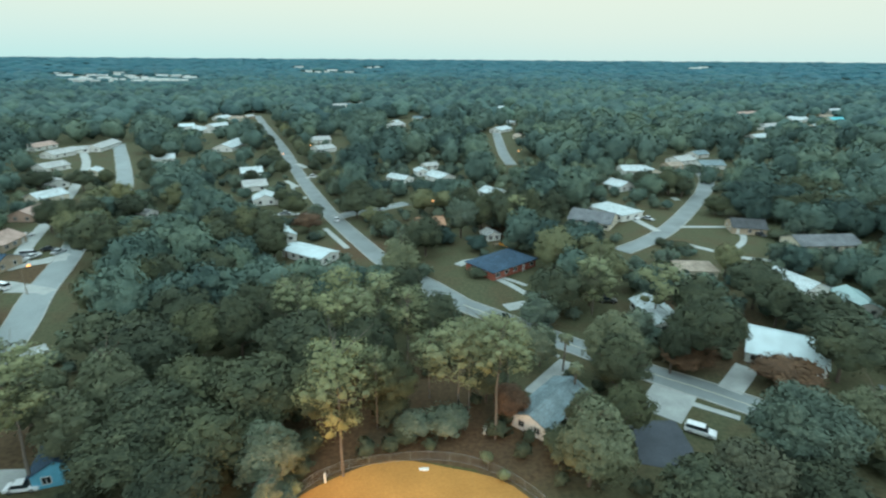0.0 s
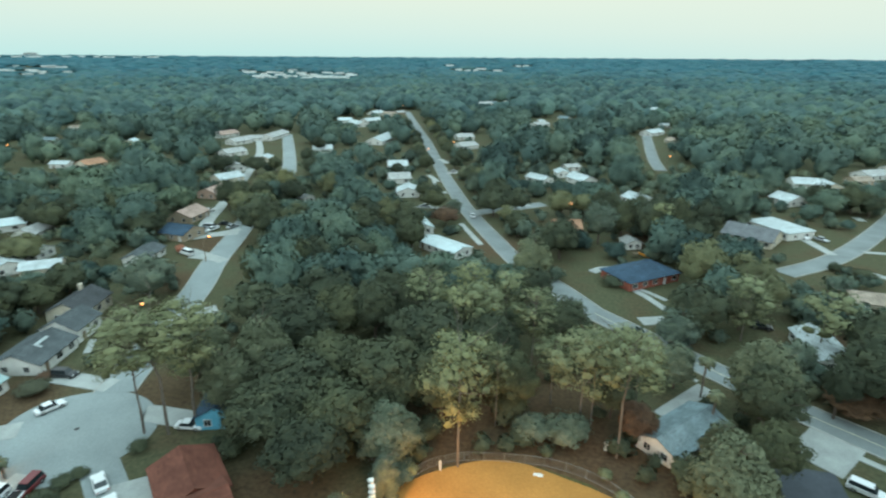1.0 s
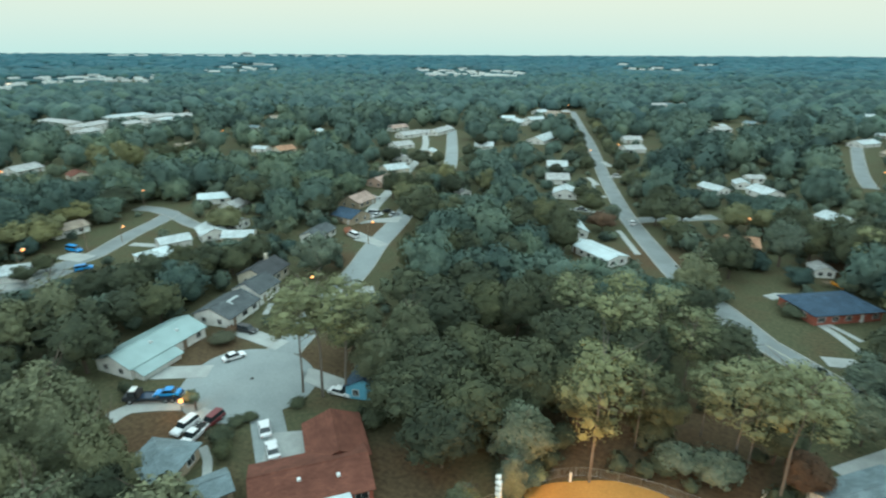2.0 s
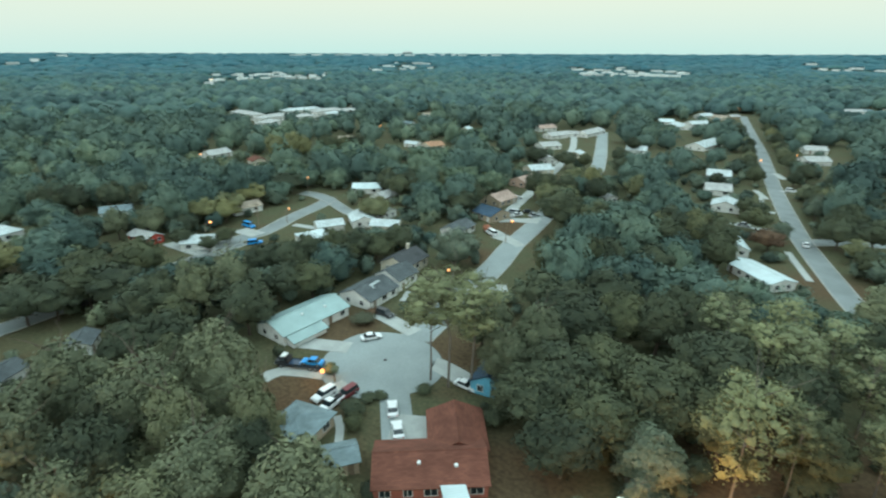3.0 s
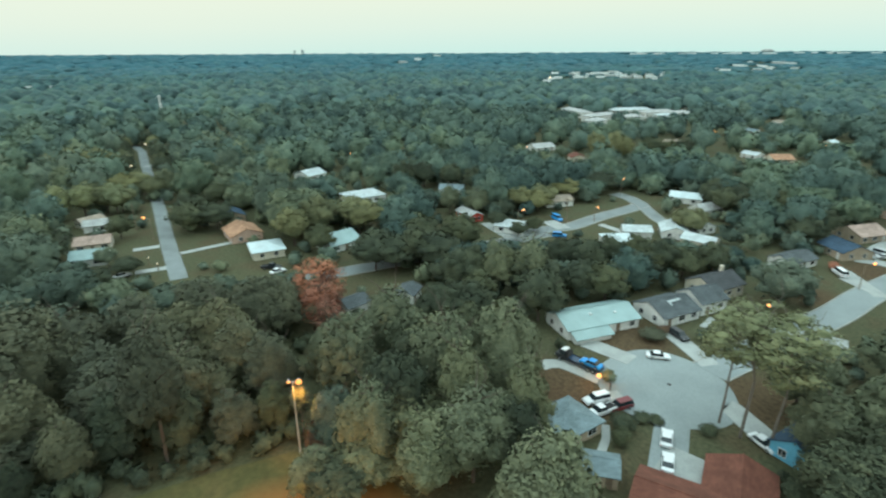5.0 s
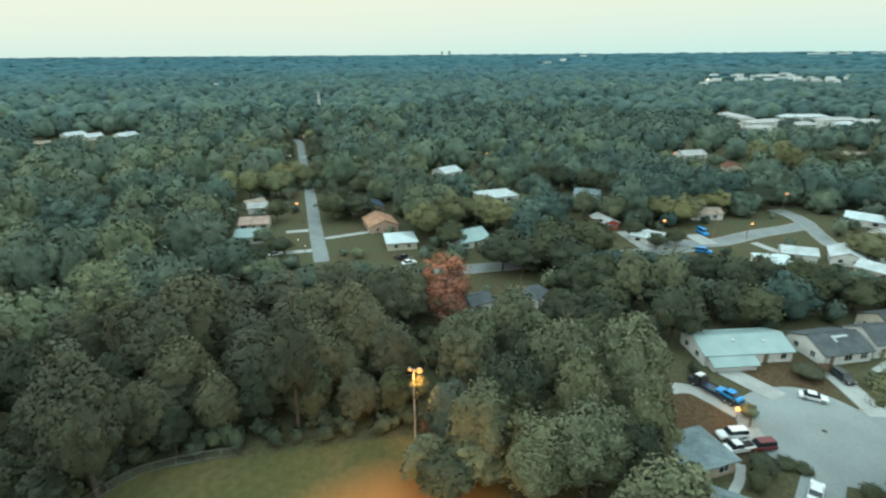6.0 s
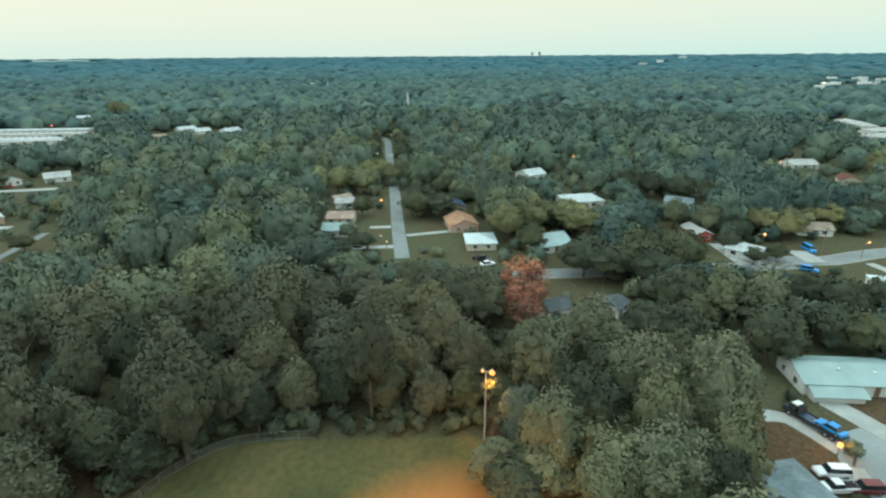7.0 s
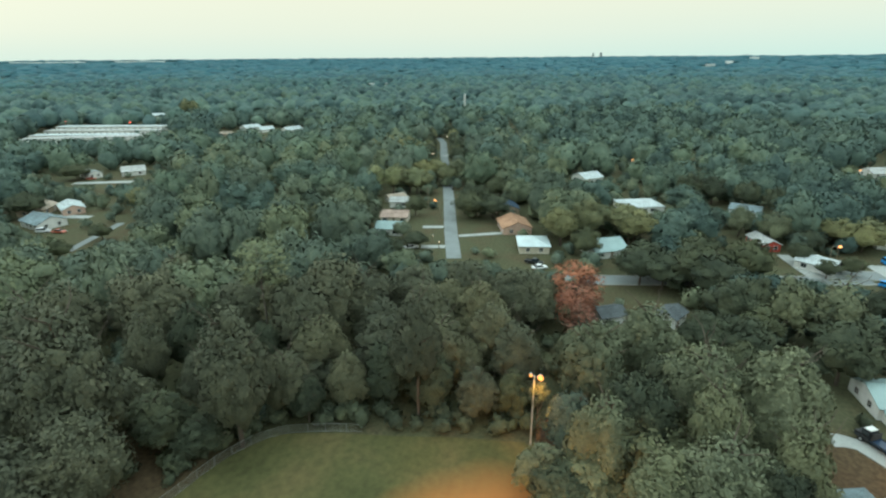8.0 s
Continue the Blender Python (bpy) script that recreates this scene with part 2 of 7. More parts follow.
CARPAINT = {
    "white": paint("white_car_paint", (0.75, 0.77, 0.78)), "black": paint("black_car_paint", (0.02, 0.022, 0.026)),
    "blue": paint("bright_blue_car_paint", (0.02, 0.28, 0.7)), "red": paint("dark_red_car_paint", (0.16, 0.02, 0.025)),
    "navy": paint("navy_truck_paint", (0.02, 0.045, 0.09)), "silver": paint("silver_car_paint", (0.4, 0.42, 0.44)),
    "orange": paint("orange_red_paint", (0.5, 0.1, 0.05)),
}


def glow(name, col, strength):
    m = bpy.data.materials.new(name)
    m.use_nodes = True
    b = m.node_tree.nodes["Principled BSDF"]
    b.inputs["Base Color"].default_value = (0.02, 0.02, 0.02, 1)
    b.inputs["Emission Color"].default_value = (*col, 1)
    b.inputs["Emission Strength"].default_value = strength
    return m


M["sodium"] = glow("sodium_lamp_glow", (1.0, 0.36, 0.07), 4)
M["warmlamp"] = glow("warm_lamp_glow", (1.0, 0.75, 0.45), 3)
M["redlamp"] = glow("red_lamp_glow", (1.0, 0.12, 0.05), 3)
M["flood"] = glow("flood_lamp_glow", (1.0, 0.37, 0.07), 1.9)


# ---- helpers of this scene ----
def mesh_of(name, bm, mat):
    me = bpy.data.meshes.new(name)
    bm.normal_update()
    bm.to_mesh(me)
    bm.free()
    if mat:
        me.materials.append(mat)
    return me


def part(name, bm, material, parent, label=""):
    ob = new(name, mesh_of(name, bm, material))
    if parent is not None:
        ob.parent = parent
    if label:
        ob["label"] = label
    return ob


def box(bm, x0, y0, z0, x1, y1, z1, bevel=0.0):
    r = bmesh.ops.create_cube(bm, size=1, matrix=Matrix.Translation(((x0 + x1) / 2, (y0 + y1) / 2, (z0 + z1) / 2)) @ Matrix.Diagonal((x1 - x0, y1 - y0, z1 - z0, 1)))
    if bevel:
        es = list({e for v in r["verts"] for e in v.link_edges})
        bmesh.ops.bevel(bm, geom=es, offset=bevel, segments=2, affect='EDGES')
    return bm


def tube(bm, a, b, r0, r1, n=8):
    a, b = Vector(a), Vector(b)
    q = (b - a).to_track_quat('Z', 'Y').to_matrix().to_4x4()
    bmesh.ops.create_cone(bm, cap_ends=True, segments=n, radius1=r0, radius2=r1, depth=(b - a).length, matrix=Matrix.Translation((a + b) / 2) @ q)
    return bm


def poly(bm, pts, z0, z1):
    """A flat slab with that outline."""
    lo = [bm.verts.new((x, y, z0)) for x, y in pts]
    hi = [bm.verts.new((x, y, z1)) for x, y in pts]
    n = len(pts)
    bm.faces.new(hi)
    bm.faces.new(lo[::-1])
    for i in range(n):
        bm.faces.new((lo[i], lo[(i + 1) % n], hi[(i + 1) % n], hi[i]))
    bmesh.ops.recalc_face_normals(bm, faces=bm.faces)
    return bm


def base(name, x, y, rot=0.0, z=0.0):
    e = new(name)
    e.matrix_world = pose(x, y, z, 0, 0, rot)
    return e


OPEN = []          # places that trees keep clear of: x, y, radius, height down to which they lie open


def rise(d):
    """The land lifts very gently towards the horizon."""
    s = min(max((d - 1700.0) / 3200.0, 0), 1)
    return 47.0 * s * s * (3 - 2 * s)


def smooth(pts, step=3.0):
    """A curve through the corners of a path, as points about step apart."""
    P = [Vector(p) for p in pts]
    if len(P) == 2:
        n = max(1, int((P[1] - P[0]).length / step))
        return [P[0].lerp(P[1], i / n) for i in range(n + 1)]
    out = []
    for i in range(len(P) - 1):
        a, b, c, d = P[max(i - 1, 0)], P[i], P[i + 1], P[min(i + 2, len(P) - 1)]
        n = max(2, int((c - b).length / step))
        for k in range(n):
            t = k / n
            out.append(0.5 * (2 * b + (c - a) * t + (2 * a - 5 * b + 4 * c - d) * t * t + (3 * b - a - 3 * c + d) * t ** 3))
    out.append(P[-1])
    return out


def ribbon(bm, line, off0, off1, z0, z1):
    """A strip along a line between two offsets to its side."""
    n = len(line)
    rows = []
    for i, p in enumerate(line):
        d = (line[min(i + 1, n - 1)] - line[max(i - 1, 0)]).normalized()
        s = Vector((-d.y, d.x))
        a, b = p + s * off0, p + s * off1
        rows.append([bm.verts.new((q.x, q.y, z)) for q, z in ((a, z0), (a, z1), (b, z1), (b, z0))])
    for r, q in zip(rows, rows[1:]):
        for k in range(4):
            bm.faces.new((r[k], r[(k + 1) % 4], q[(k + 1) % 4], q[k]))
    bm.faces.new(rows[0])
    bm.faces.new(rows[-1][::-1])
    bmesh.ops.recalc_face_normals(bm, faces=bm.faces)
    return bm


LAID = [0]        # strips laid so far: each lies a little higher, so that crossings stay clean


def road(label, pts, width, mat="asphalt", clear=True, kerbs=True, lines=False, name="road", z=0.05):
    line = smooth(pts)
    LAID[0] += 1
    z += 0.004 * (LAID[0] % 9)
    ob = part(name, ribbon(bmesh.new(), line, -width / 2, width / 2, -0.2, z), M[mat], None)
    tagged(ob, label, name.replace("_", " "), kind="structure")
    if kerbs:
        for s in (-1, 1):
            part("kerb", ribbon(bmesh.new(), line, s * width / 2, s * (width / 2 + 0.3), -0.2, z + 0.08), M["kerb"], ob, "pale concrete kerb")
    if lines:
        part("lane_line", ribbon(bmesh.new(), line, -0.12, 0.12, z - 0.01, z + 0.006), M["line"], ob, "faded yellow lane line")
    if clear:
        for p in line[::2]:
            OPEN.append((p.x, p.y, width * 0.45, 0.0))
    return ob


def drive(pts, width, mat="concrete", clear=True, label="pale concrete driveway beside a lawn", name="driveway", z=0.09):
    return road(label, pts, width, mat, clear, False, False, name, z)


# ---- ground ----
def make_ground():
    radii = [0.0, 30, 60, 90, 130, 180, 250, 350, 500, 700, 1000, 1400, 1700, 2000, 2300, 2700, 3100, 3500, 3900, 4300, 4700, 4950]
    n = 96
    vs, fs = [(0, 0, 0)], []
    for r in radii[1:]:
        for k in range(n):
            a = 2 * math.pi * k / n
            vs.append((r * math.cos(a), r * math.sin(a), rise(r)))
    for k in range(n):
        fs.append((0, 1 + k, 1 + (k + 1) % n))
    for i in range(len(radii) - 2):
        for k in range(n):
            a, b = 1 + i * n + k, 1 + i * n + (k + 1) % n
            fs.append((a, a + n, b + n, b))
    me = bpy.data.meshes.new("ground")
    me.from_pydata(vs, [], fs)
    m, nt, b = noded("yard_ground", 0.95, 0.1)
    big, mid, fine = grain(nt, 0.018, 5), grain(nt, 0.11, 6), grain(nt, 1.3, 5)
    grass = ramp(nt, fine, [(0.25, (0.05, 0.056, 0.031)), (0.7, (0.098, 0.104, 0.058))])
    litter = ramp(nt, fine, [(0.25, (0.058, 0.036, 0.023)), (0.75, (0.125, 0.078, 0.045))])
    patch = ramp(nt, mid, [(0.46, (0, 0, 0)), (0.68, (0.8, 0.8, 0.8))])
    region = ramp(nt, big, [(0.35, (0.05, 0.05, 0.05)), (0.65, (0.32, 0.32, 0.32))])
    f = mixed(nt, 0.5, patch, region)
    pos = nt.nodes.new("ShaderNodeTexCoord")
    for x, y, r in ((-6, 80, 19), (62, 108, 15), (-38, 52, 9), (72, 122, 12), (-52, -68, 12), (16, 72, 9), (-95, 63, 9), (-69, 73, 9), (-79, 40, 9), (38, 190, 14), (-20, 170, 10), (-113, 151, 9), (-104, 120, 6)):     # raked-bare, needle-strewn yards
        ds = nt.nodes.new("ShaderNodeVectorMath")
        ds.operation = 'DISTANCE'
        ds.inputs[1].default_value = (x, y, 0)
        nt.links.new(pos.outputs["Object"], ds.inputs[0])
        wob = nt.nodes.new("ShaderNodeMath")
        wob.operation = 'MULTIPLY_ADD'
        wob.inputs[1].default_value = 14.0
        nt.links.new(mid, wob.inputs[0])
        nt.links.new(ds.outputs["Value"], wob.inputs[2])
        sp = nt.nodes.new("ShaderNodeMapRange")
        sp.inputs["From Min"].default_value, sp.inputs["From Max"].default_value = r + 4.0, r + 12.0
        sp.inputs["To Min"].default_value, sp.inputs["To Max"].default_value = 0.74, 0.0
        nt.links.new(wob.outputs[0], sp.inputs["Value"])
        f = mixed(nt, sp.outputs["Result"], f, (1.0, 1.0, 1.0))
    nt.links.new(mixed(nt, f, grass, litter), b.inputs["Base Color"])
    bumped(nt, b, fine, 0.6, 0.15)
    me.materials.append(m)
    ob = new("ground", me)
    tagged(ob, "grassy ground with brown leaf litter, reaching the horizon", "ground", kind="structure")


make_ground()


# ---- houses ----
def wall_mesh(L, W, h, ridge):
    """Walls with gable ends; ridge is the height above the eaves, 0 for none."""
    bm = bmesh.new()
    x, y = L / 2, W / 2
    lo = [bm.verts.new(p) for p in ((-x, -y, -0.2), (x, -y, -0.2), (x, y, -0.2), (-x, y, -0.2))]
    hi = [bm.verts.new(p) for p in ((-x, -y, h), (x, -y, h), (x, y, h), (-x, y, h))]
    bm.faces.new(lo[::-1])
    bm.faces.new((lo[0], lo[1], hi[1], hi[0]))
    bm.faces.new((lo[2], lo[3], hi[3], hi[2]))
    if ridge > 0:
        g0, g1 = bm.verts.new((-x, 0, h + ridge)), bm.verts.new((x, 0, h + ridge))
        bm.faces.new((lo[1], lo[2], hi[2], g1, hi[1]))
        bm.faces.new((lo[3], lo[0], hi[0], g0, hi[3]))
        bm.faces.new((hi[0], hi[1], g1, g0))
        bm.faces.new((hi[2], hi[3], g0, g1))
    else:
        bm.faces.new((lo[1], lo[2], hi[2], hi[1]))
        bm.faces.new((lo[3], lo[0], hi[0], hi[3]))
        bm.faces.new(hi)
    return bm


def gable_roof(L, W, h, ridge, over=0.5, t=0.16):
    bm = bmesh.new()
    k = ridge / (W / 2)
    y, x = W / 2 + over, L / 2 + over * 0.7
    z = h - over * k + 0.03
    sec = [(-y, z), (-y, z + t), (0, h + ridge + t + 0.03), (y, z + t), (y, z), (0, h + ridge + 0.03)]
    a = [bm.verts.new((-x, p, q)) for p, q in sec]
    b = [bm.verts.new((x, p, q)) for p, q in sec]
    for i in range(6):
        j = (i + 1) % 6
        bm.faces.new((a[i], a[j], b[j], b[i]))
    for s in (a, b):
        bm.faces.new((s[0], s[1], s[2], s[5]))
        bm.faces.new((s[5], s[2], s[3], s[4]))
    bmesh.ops.recalc_face_normals(bm, faces=bm.faces)
    return bm


def hip_roof(L, W, h, ridge, over=0.5, t=0.16):
    bm = bmesh.new()
    x, y = L / 2 + over, W / 2 + over
    z = h - 0.05
    lo = [bm.verts.new((p, q, z)) for p, q in ((-x, -y), (x, -y), (x, y), (-x, y))]
    hi = [bm.verts.new((p, q, z + t)) for p, q in ((-x, -y), (x, -y), (x, y), (-x, y))]
    r = max(L / 2 - W / 2, 0.4)
    r0, r1 = bm.verts.new((-r, 0, z + t + ridge)), bm.verts.new((r, 0, z + t + ridge))
    bm.faces.new(lo[::-1])
    for i in range(4):
        bm.faces.new((lo[i], lo[(i + 1) % 4], hi[(i + 1) % 4], hi[i]))
    bm.faces.new((hi[0], hi[1], r1, r0))
    bm.faces.new((hi[2], hi[3], r0, r1))
    bm.faces.new((hi[1], hi[2], r1))
    bm.faces.new((hi[3], hi[0], r0))
    bmesh.ops.recalc_face_normals(bm, faces=bm.faces)
    return bm


def flat_roof(L, W, h, over=0.3):
    bm = bmesh.new()
    box(bm, -L / 2 - over, -W / 2 - over, h, L / 2 + over, W / 2 + over, h + 0.35, 0.05)
    return bm


def add_window(parent, m, w=1.3, h=1.2, frame_mat="trim"):
    """A window set in the wall: frame, sill and dark pane; m is its pose on the wall, y pointing out."""
    f = bmesh.new()
    for x0, z0, x1, z1 in ((-w / 2 - 0.09, -h / 2 - 0.09, w / 2 + 0.09, -h / 2), (-w / 2 - 0.09, h / 2, w / 2 + 0.09, h / 2 + 0.09),
                           (-w / 2 - 0.09, -h / 2, -w / 2, h / 2), (w / 2, -h / 2, w / 2 + 0.09, h / 2), (-0.03, -h / 2, 0.03, h / 2)):
        box(f, x0, -0.02, z0, x1, 0.07, z1)
    fr = part("window", f, M[frame_mat], parent)
    fr.matrix_local = m
    g = bmesh.new()
    box(g, -w / 2, -0.02, -h / 2, w / 2, 0.03, h / 2)
    part("pane", g, M["glass"], fr, "dark reflecting glass")


def add_door(parent, m, w=1.0, h=2.05, mat="trim", name="door"):
    d = bmesh.new()
    box(d, -w / 2, -0.02, 0, w / 2, 0.06, h)
    if name == "garage_door":
        for i in range(1, 4):
            box(d, -w / 2 + 0.1, 0.05, h * i / 4 - 0.03, w / 2 - 0.1, 0.08, h * i / 4 + 0.03)
    else:
        box(d, w / 2 - 0.18, 0.05, h * 0.47, w / 2 - 0.1, 0.1, h * 0.5)
    part(name, d, M[mat], parent).matrix_local = m


def house(label, x, y, L, W, rot, wall="white", roof="grey", kind="gable", h=2.5, ridge=None, near=True, clear=True,
          chimney=False, garage=False, vents=0, strip=0, wing=None, category="house", name="house", z=0.0):
    """A one-storey house: its long side runs along its own x."""
    if W > L:
        L, W, rot = W, L, rot + 90
    e = base(name, x, y, rot, z)
    tagged(e, label, category, {"apartment building": "apartment blocks", "school building": "school blocks"}.get(category, ""))
    ridge = (W * 0.2 if kind == "gable" else W * 0.17) if ridge is None else ridge
    part("wall", wall_mesh(L, W, h, ridge if kind == "gable" else 0), M[wall], e)
    bm = gable_roof(L, W, h, ridge) if kind == "gable" else hip_roof(L, W, h, ridge) if kind == "hip" else flat_roof(L, W, h)
    rf = part("roof", bm, R[roof], e)
    if near and kind == "gable":
        rc = bmesh.new()
        tube(rc, (-L / 2 - 0.3, 0, h + ridge + 0.15), (L / 2 + 0.3, 0, h + ridge + 0.15), 0.14, 0.14, 6)
        part("ridge_cap", rc, R[roof], rf)
    rng = random.Random(int(x * 7 + y * 13))
    n = max(2, int(L / (3.2 if near else 5)))
    for side in (-1, 1):
        slots = list(range(n))
        dslot = rng.choice(slots)
        for i in slots:
            px = -L / 2 + L * (i + 0.5) / n
            turn = 0 if side > 0 else 180
            if i == dslot:
                add_door(e, pose(px, side * W / 2, 0, 0, 0, turn), mat=rng.choice(["trim", "timber"]))
            else:
                add_window(e, pose(px, side * W / 2, h * 0.55, 0, 0, turn), rng.choice([1.2, 1.5, 1.8]), 1.2)
    for side in (-1, 1):
        turn = -90 if side > 0 else 90
        if garage and side == garage:
            add_door(e, pose(side * L / 2, 0, 0, 0, 0, turn), min(4.8, W * 0.6), 2.2, "trim", "garage_door")
        else:
            for py in (-W * 0.22, W * 0.22):
                add_window(e, pose(side * L / 2, py, h * 0.55, 0, 0, turn), 1.1, 1.2)
    if strip:                                   # pale sheet let into the front slope, bent like an L
        k = ridge / (W / 2)
        s0 = bmesh.new()
        for x0, x1, y0, y1 in ((-L * 0.1, L * 0.24, -W * 0.15, -W * 0.1), (-L * 0.1, -L * 0.05, -W * 0.25, -W * 0.15)):
            q = [(x0, y0), (x1, y0), (x1, y1), (x0, y1)]
            lo = [s0.verts.new((a, b * strip, h + ridge - abs(b) * k + 0.2)) for a, b in q]
            hi = [s0.verts.new((a, b * strip, h + ridge - abs(b) * k + 0.3)) for a, b in q]
            s0.faces.new(hi)
            for i in range(4):
                s0.faces.new((lo[i], lo[(i + 1) % 4], hi[(i + 1) % 4], hi[i]))
        bmesh.ops.recalc_face_normals(s0, faces=s0.faces)
        part("roof_strip", s0, R["white"], e, "white L-shaped roofing strip")
    if wing:                                    # lower block in front of one half, its roof carrying the slope on
        wx0, wx1, deep = wing
        sd = -1 if deep < 0 else 1
        dp = abs(deep)
        k = ridge / (W / 2)
        wb = bmesh.new()
        box(wb, wx0 * L, min(sd * W / 2, sd * (W / 2 + dp)), 0, wx1 * L, max(sd * W / 2, sd * (W / 2 + dp)), h - k * (dp + 0.5))
        wg = part("wing", wb, M[wall], e)
        rb = bmesh.new()
        q = [(wx0 * L - 0.4, 0.3), (wx1 * L + 0.4, 0.3), (wx1 * L + 0.4, -dp - 0.6), (wx0 * L - 0.4, -dp - 0.6)]
        lo = [rb.verts.new((a, sd * (W / 2 - b), h - 0.2 + b * k)) for a, b in q]
        hi = [rb.verts.new((a, sd * (W / 2 - b), h - 0.04 + b * k)) for a, b in q]
        rb.faces.new(hi)
        rb.faces.new(lo)
        for i in range(4):
            rb.faces.new((lo[i], lo[(i + 1) % 4], hi[(i + 1) % 4], hi[i]))
        bmesh.ops.recalc_face_normals(rb, faces=rb.faces)
        part("wing_roof", rb, R[roof], wg)
    if chimney:
        c = bmesh.new()
        box(c, L * 0.3, W * 0.12, h, L * 0.3 + 0.9, W * 0.12 + 0.7, h + ridge + 1.1, 0.03)
        box(c, L * 0.3 - 0.08, W * 0.12 - 0.08, h + ridge + 1.0, L * 0.3 + 0.98, W * 0.12 + 0.78, h + ridge + 1.14)
        part("chimney", c, M["cream"], e, "square rendered chimney")
    for i in range(vents):
        v = bmesh.new()
        vx, vy = L * (0.1 + 0.13 * i) * (1 if i % 2 else -1), -W * (0.18 + 0.06 * i)
        vz = h + ridge * (1 - abs(vy) / (W / 2)) + 0.1
        box(v, vx - 0.25, vy - 0.3, vz, vx + 0.25, vy + 0.3, vz + 0.32, 0.04)
        part("roof_vent", v, M["plastic"], e, "small pale roof vent")
    if clear:
        k, top = (0.48, 2.0) if math.hypot(x, y) < 130 else (0.4, 2.2) if math.hypot(x, y) < 420 else (0.34, h + 0.4)
        OPEN.append((x, y, min(L, W) * k, top))
        a = radians(rot)
        m = max(2, int(L / 7))
        for i in range(m):
            s = (i + 0.5) / m - 0.5 if m > 2 else (-0.33, 0.33)[i]
            OPEN.append((x + s * L * math.cos(a), y + s * L * math.sin(a), min(L, W) * k * 0.9, top))
    return e


# ---- vehicles ----
def car(label, x, y, rot, colour="white", style="sedan", L=4.7, W=1.85, category="car", z=0.06):
    """A car that points along its own +x."""
    e = base("pickup_truck" if style == "pickup" else "van" if style == "van" else "car", x, y, rot, z)
    tagged(e, label, category)
    pt = CARPAINT[colour]
    hgt = {"sedan": 1.45, "suv": 1.75, "pickup": 1.8, "van": 2.1}[style]
    belt = hgt * 0.6 if style != "pickup" else 1.1
    prof = [(-0.5, 0.35), (-0.5, belt * 0.92), (-0.46, belt), (0.22, belt), (0.44, belt * 0.86), (0.5, belt * 0.62), (0.5, 0.35)]
    b = bmesh.new()
    rows = []
    for wy in (-0.5, -0.42, 0.42, 0.5):
        inset = 0.06 if abs(wy) == 0.5 else 0
        rows.append([b.verts.new((px * (L - inset), wy * W, pz - (inset if pz > 0.8 else 0))) for px, pz in prof])
    for r, q in zip(rows, rows[1:]):
        for i in range(len(prof)):
            b.faces.new((r[i], r[(i + 1) % len(prof)], q[(i + 1) % len(prof)], q[i]))
    b.faces.new(rows[0])
    b.faces.new(rows[-1][::-1])
    bmesh.ops.recalc_face_normals(b, faces=b.faces)
    part("body", b, pt, e)
    c0, c1, t0, t1 = {"sedan": (-0.36, 0.22, -0.22, 0.07), "suv": (-0.48, 0.24, -0.44, 0.12),
                      "pickup": (-0.1, 0.26, -0.06, 0.16), "van": (-0.49, 0.34, -0.47, 0.24)}[style]
    g = bmesh.new()
    lo = [g.verts.new((px * L, wy * W, belt - 0.02)) for px, wy in ((c0, -0.46), (c1, -0.46), (c1, 0.46), (c0, 0.46))]
    hi = [g.verts.new((px * L, wy * W, hgt - 0.06)) for px, wy in ((t0, -0.38), (t1, -0.38), (t1, 0.38), (t0, 0.38))]
    g.faces.new(lo[::-1])
    g.faces.new(hi)
    for i in range(4):
        g.faces.new((lo[i], lo[(i + 1) % 4], hi[(i + 1) % 4], hi[i]))
    part("window_glass", g, M["glass"], e, "dark tinted glass")
    r = bmesh.new()
    box(r, t0 * L - 0.04, -0.39 * W, hgt - 0.07, t1 * L + 0.04, 0.39 * W, hgt, 0.03)
    part("roof", r, pt, e)
    if style == "pickup":
        d = bmesh.new()
        box(d, -0.47 * L, -0.4 * W, belt - 0.01, -0.12 * L, 0.4 * W, belt + 0.012)
        part("bed", d, M["rubber"], e, "dark open load bed")
    for sx in (-0.31, 0.31):
        for sy in (-1, 1):
            w = bmesh.new()
            tube(w, (0, -0.11, 0), (0, 0.11, 0), 0.34, 0.34, 16)
            ty = part("wheel", w, M["rubber"], e)
            ty.location = (sx * L, sy * (W / 2 - 0.1), 0.34)
            m = bmesh.new()
            tube(m, (0, sy * 0.09, 0), (0, sy * 0.125, 0), 0.21, 0.19, 12)
            part("rim", m, M["alloy"], ty, "bright alloy rim")
    for sy in (-1, 1):
        hl = bmesh.new()
        box(hl, L * 0.475, sy * W * 0.36 - 0.17, belt * 0.62, L * 0.497, sy * W * 0.36 + 0.17, belt * 0.78)
        part("headlight", hl, M["headlamp"], e)
        tl = bmesh.new()
        box(tl, -L * 0.503, sy * W * 0.38 - 0.13, belt * 0.66, -L * 0.49, sy * W * 0.38 + 0.13, belt * 0.84)
        part("tail_light", tl, M["taillamp"], e)
    OPEN.append((x, y, 2.2, 0.3))
    return e


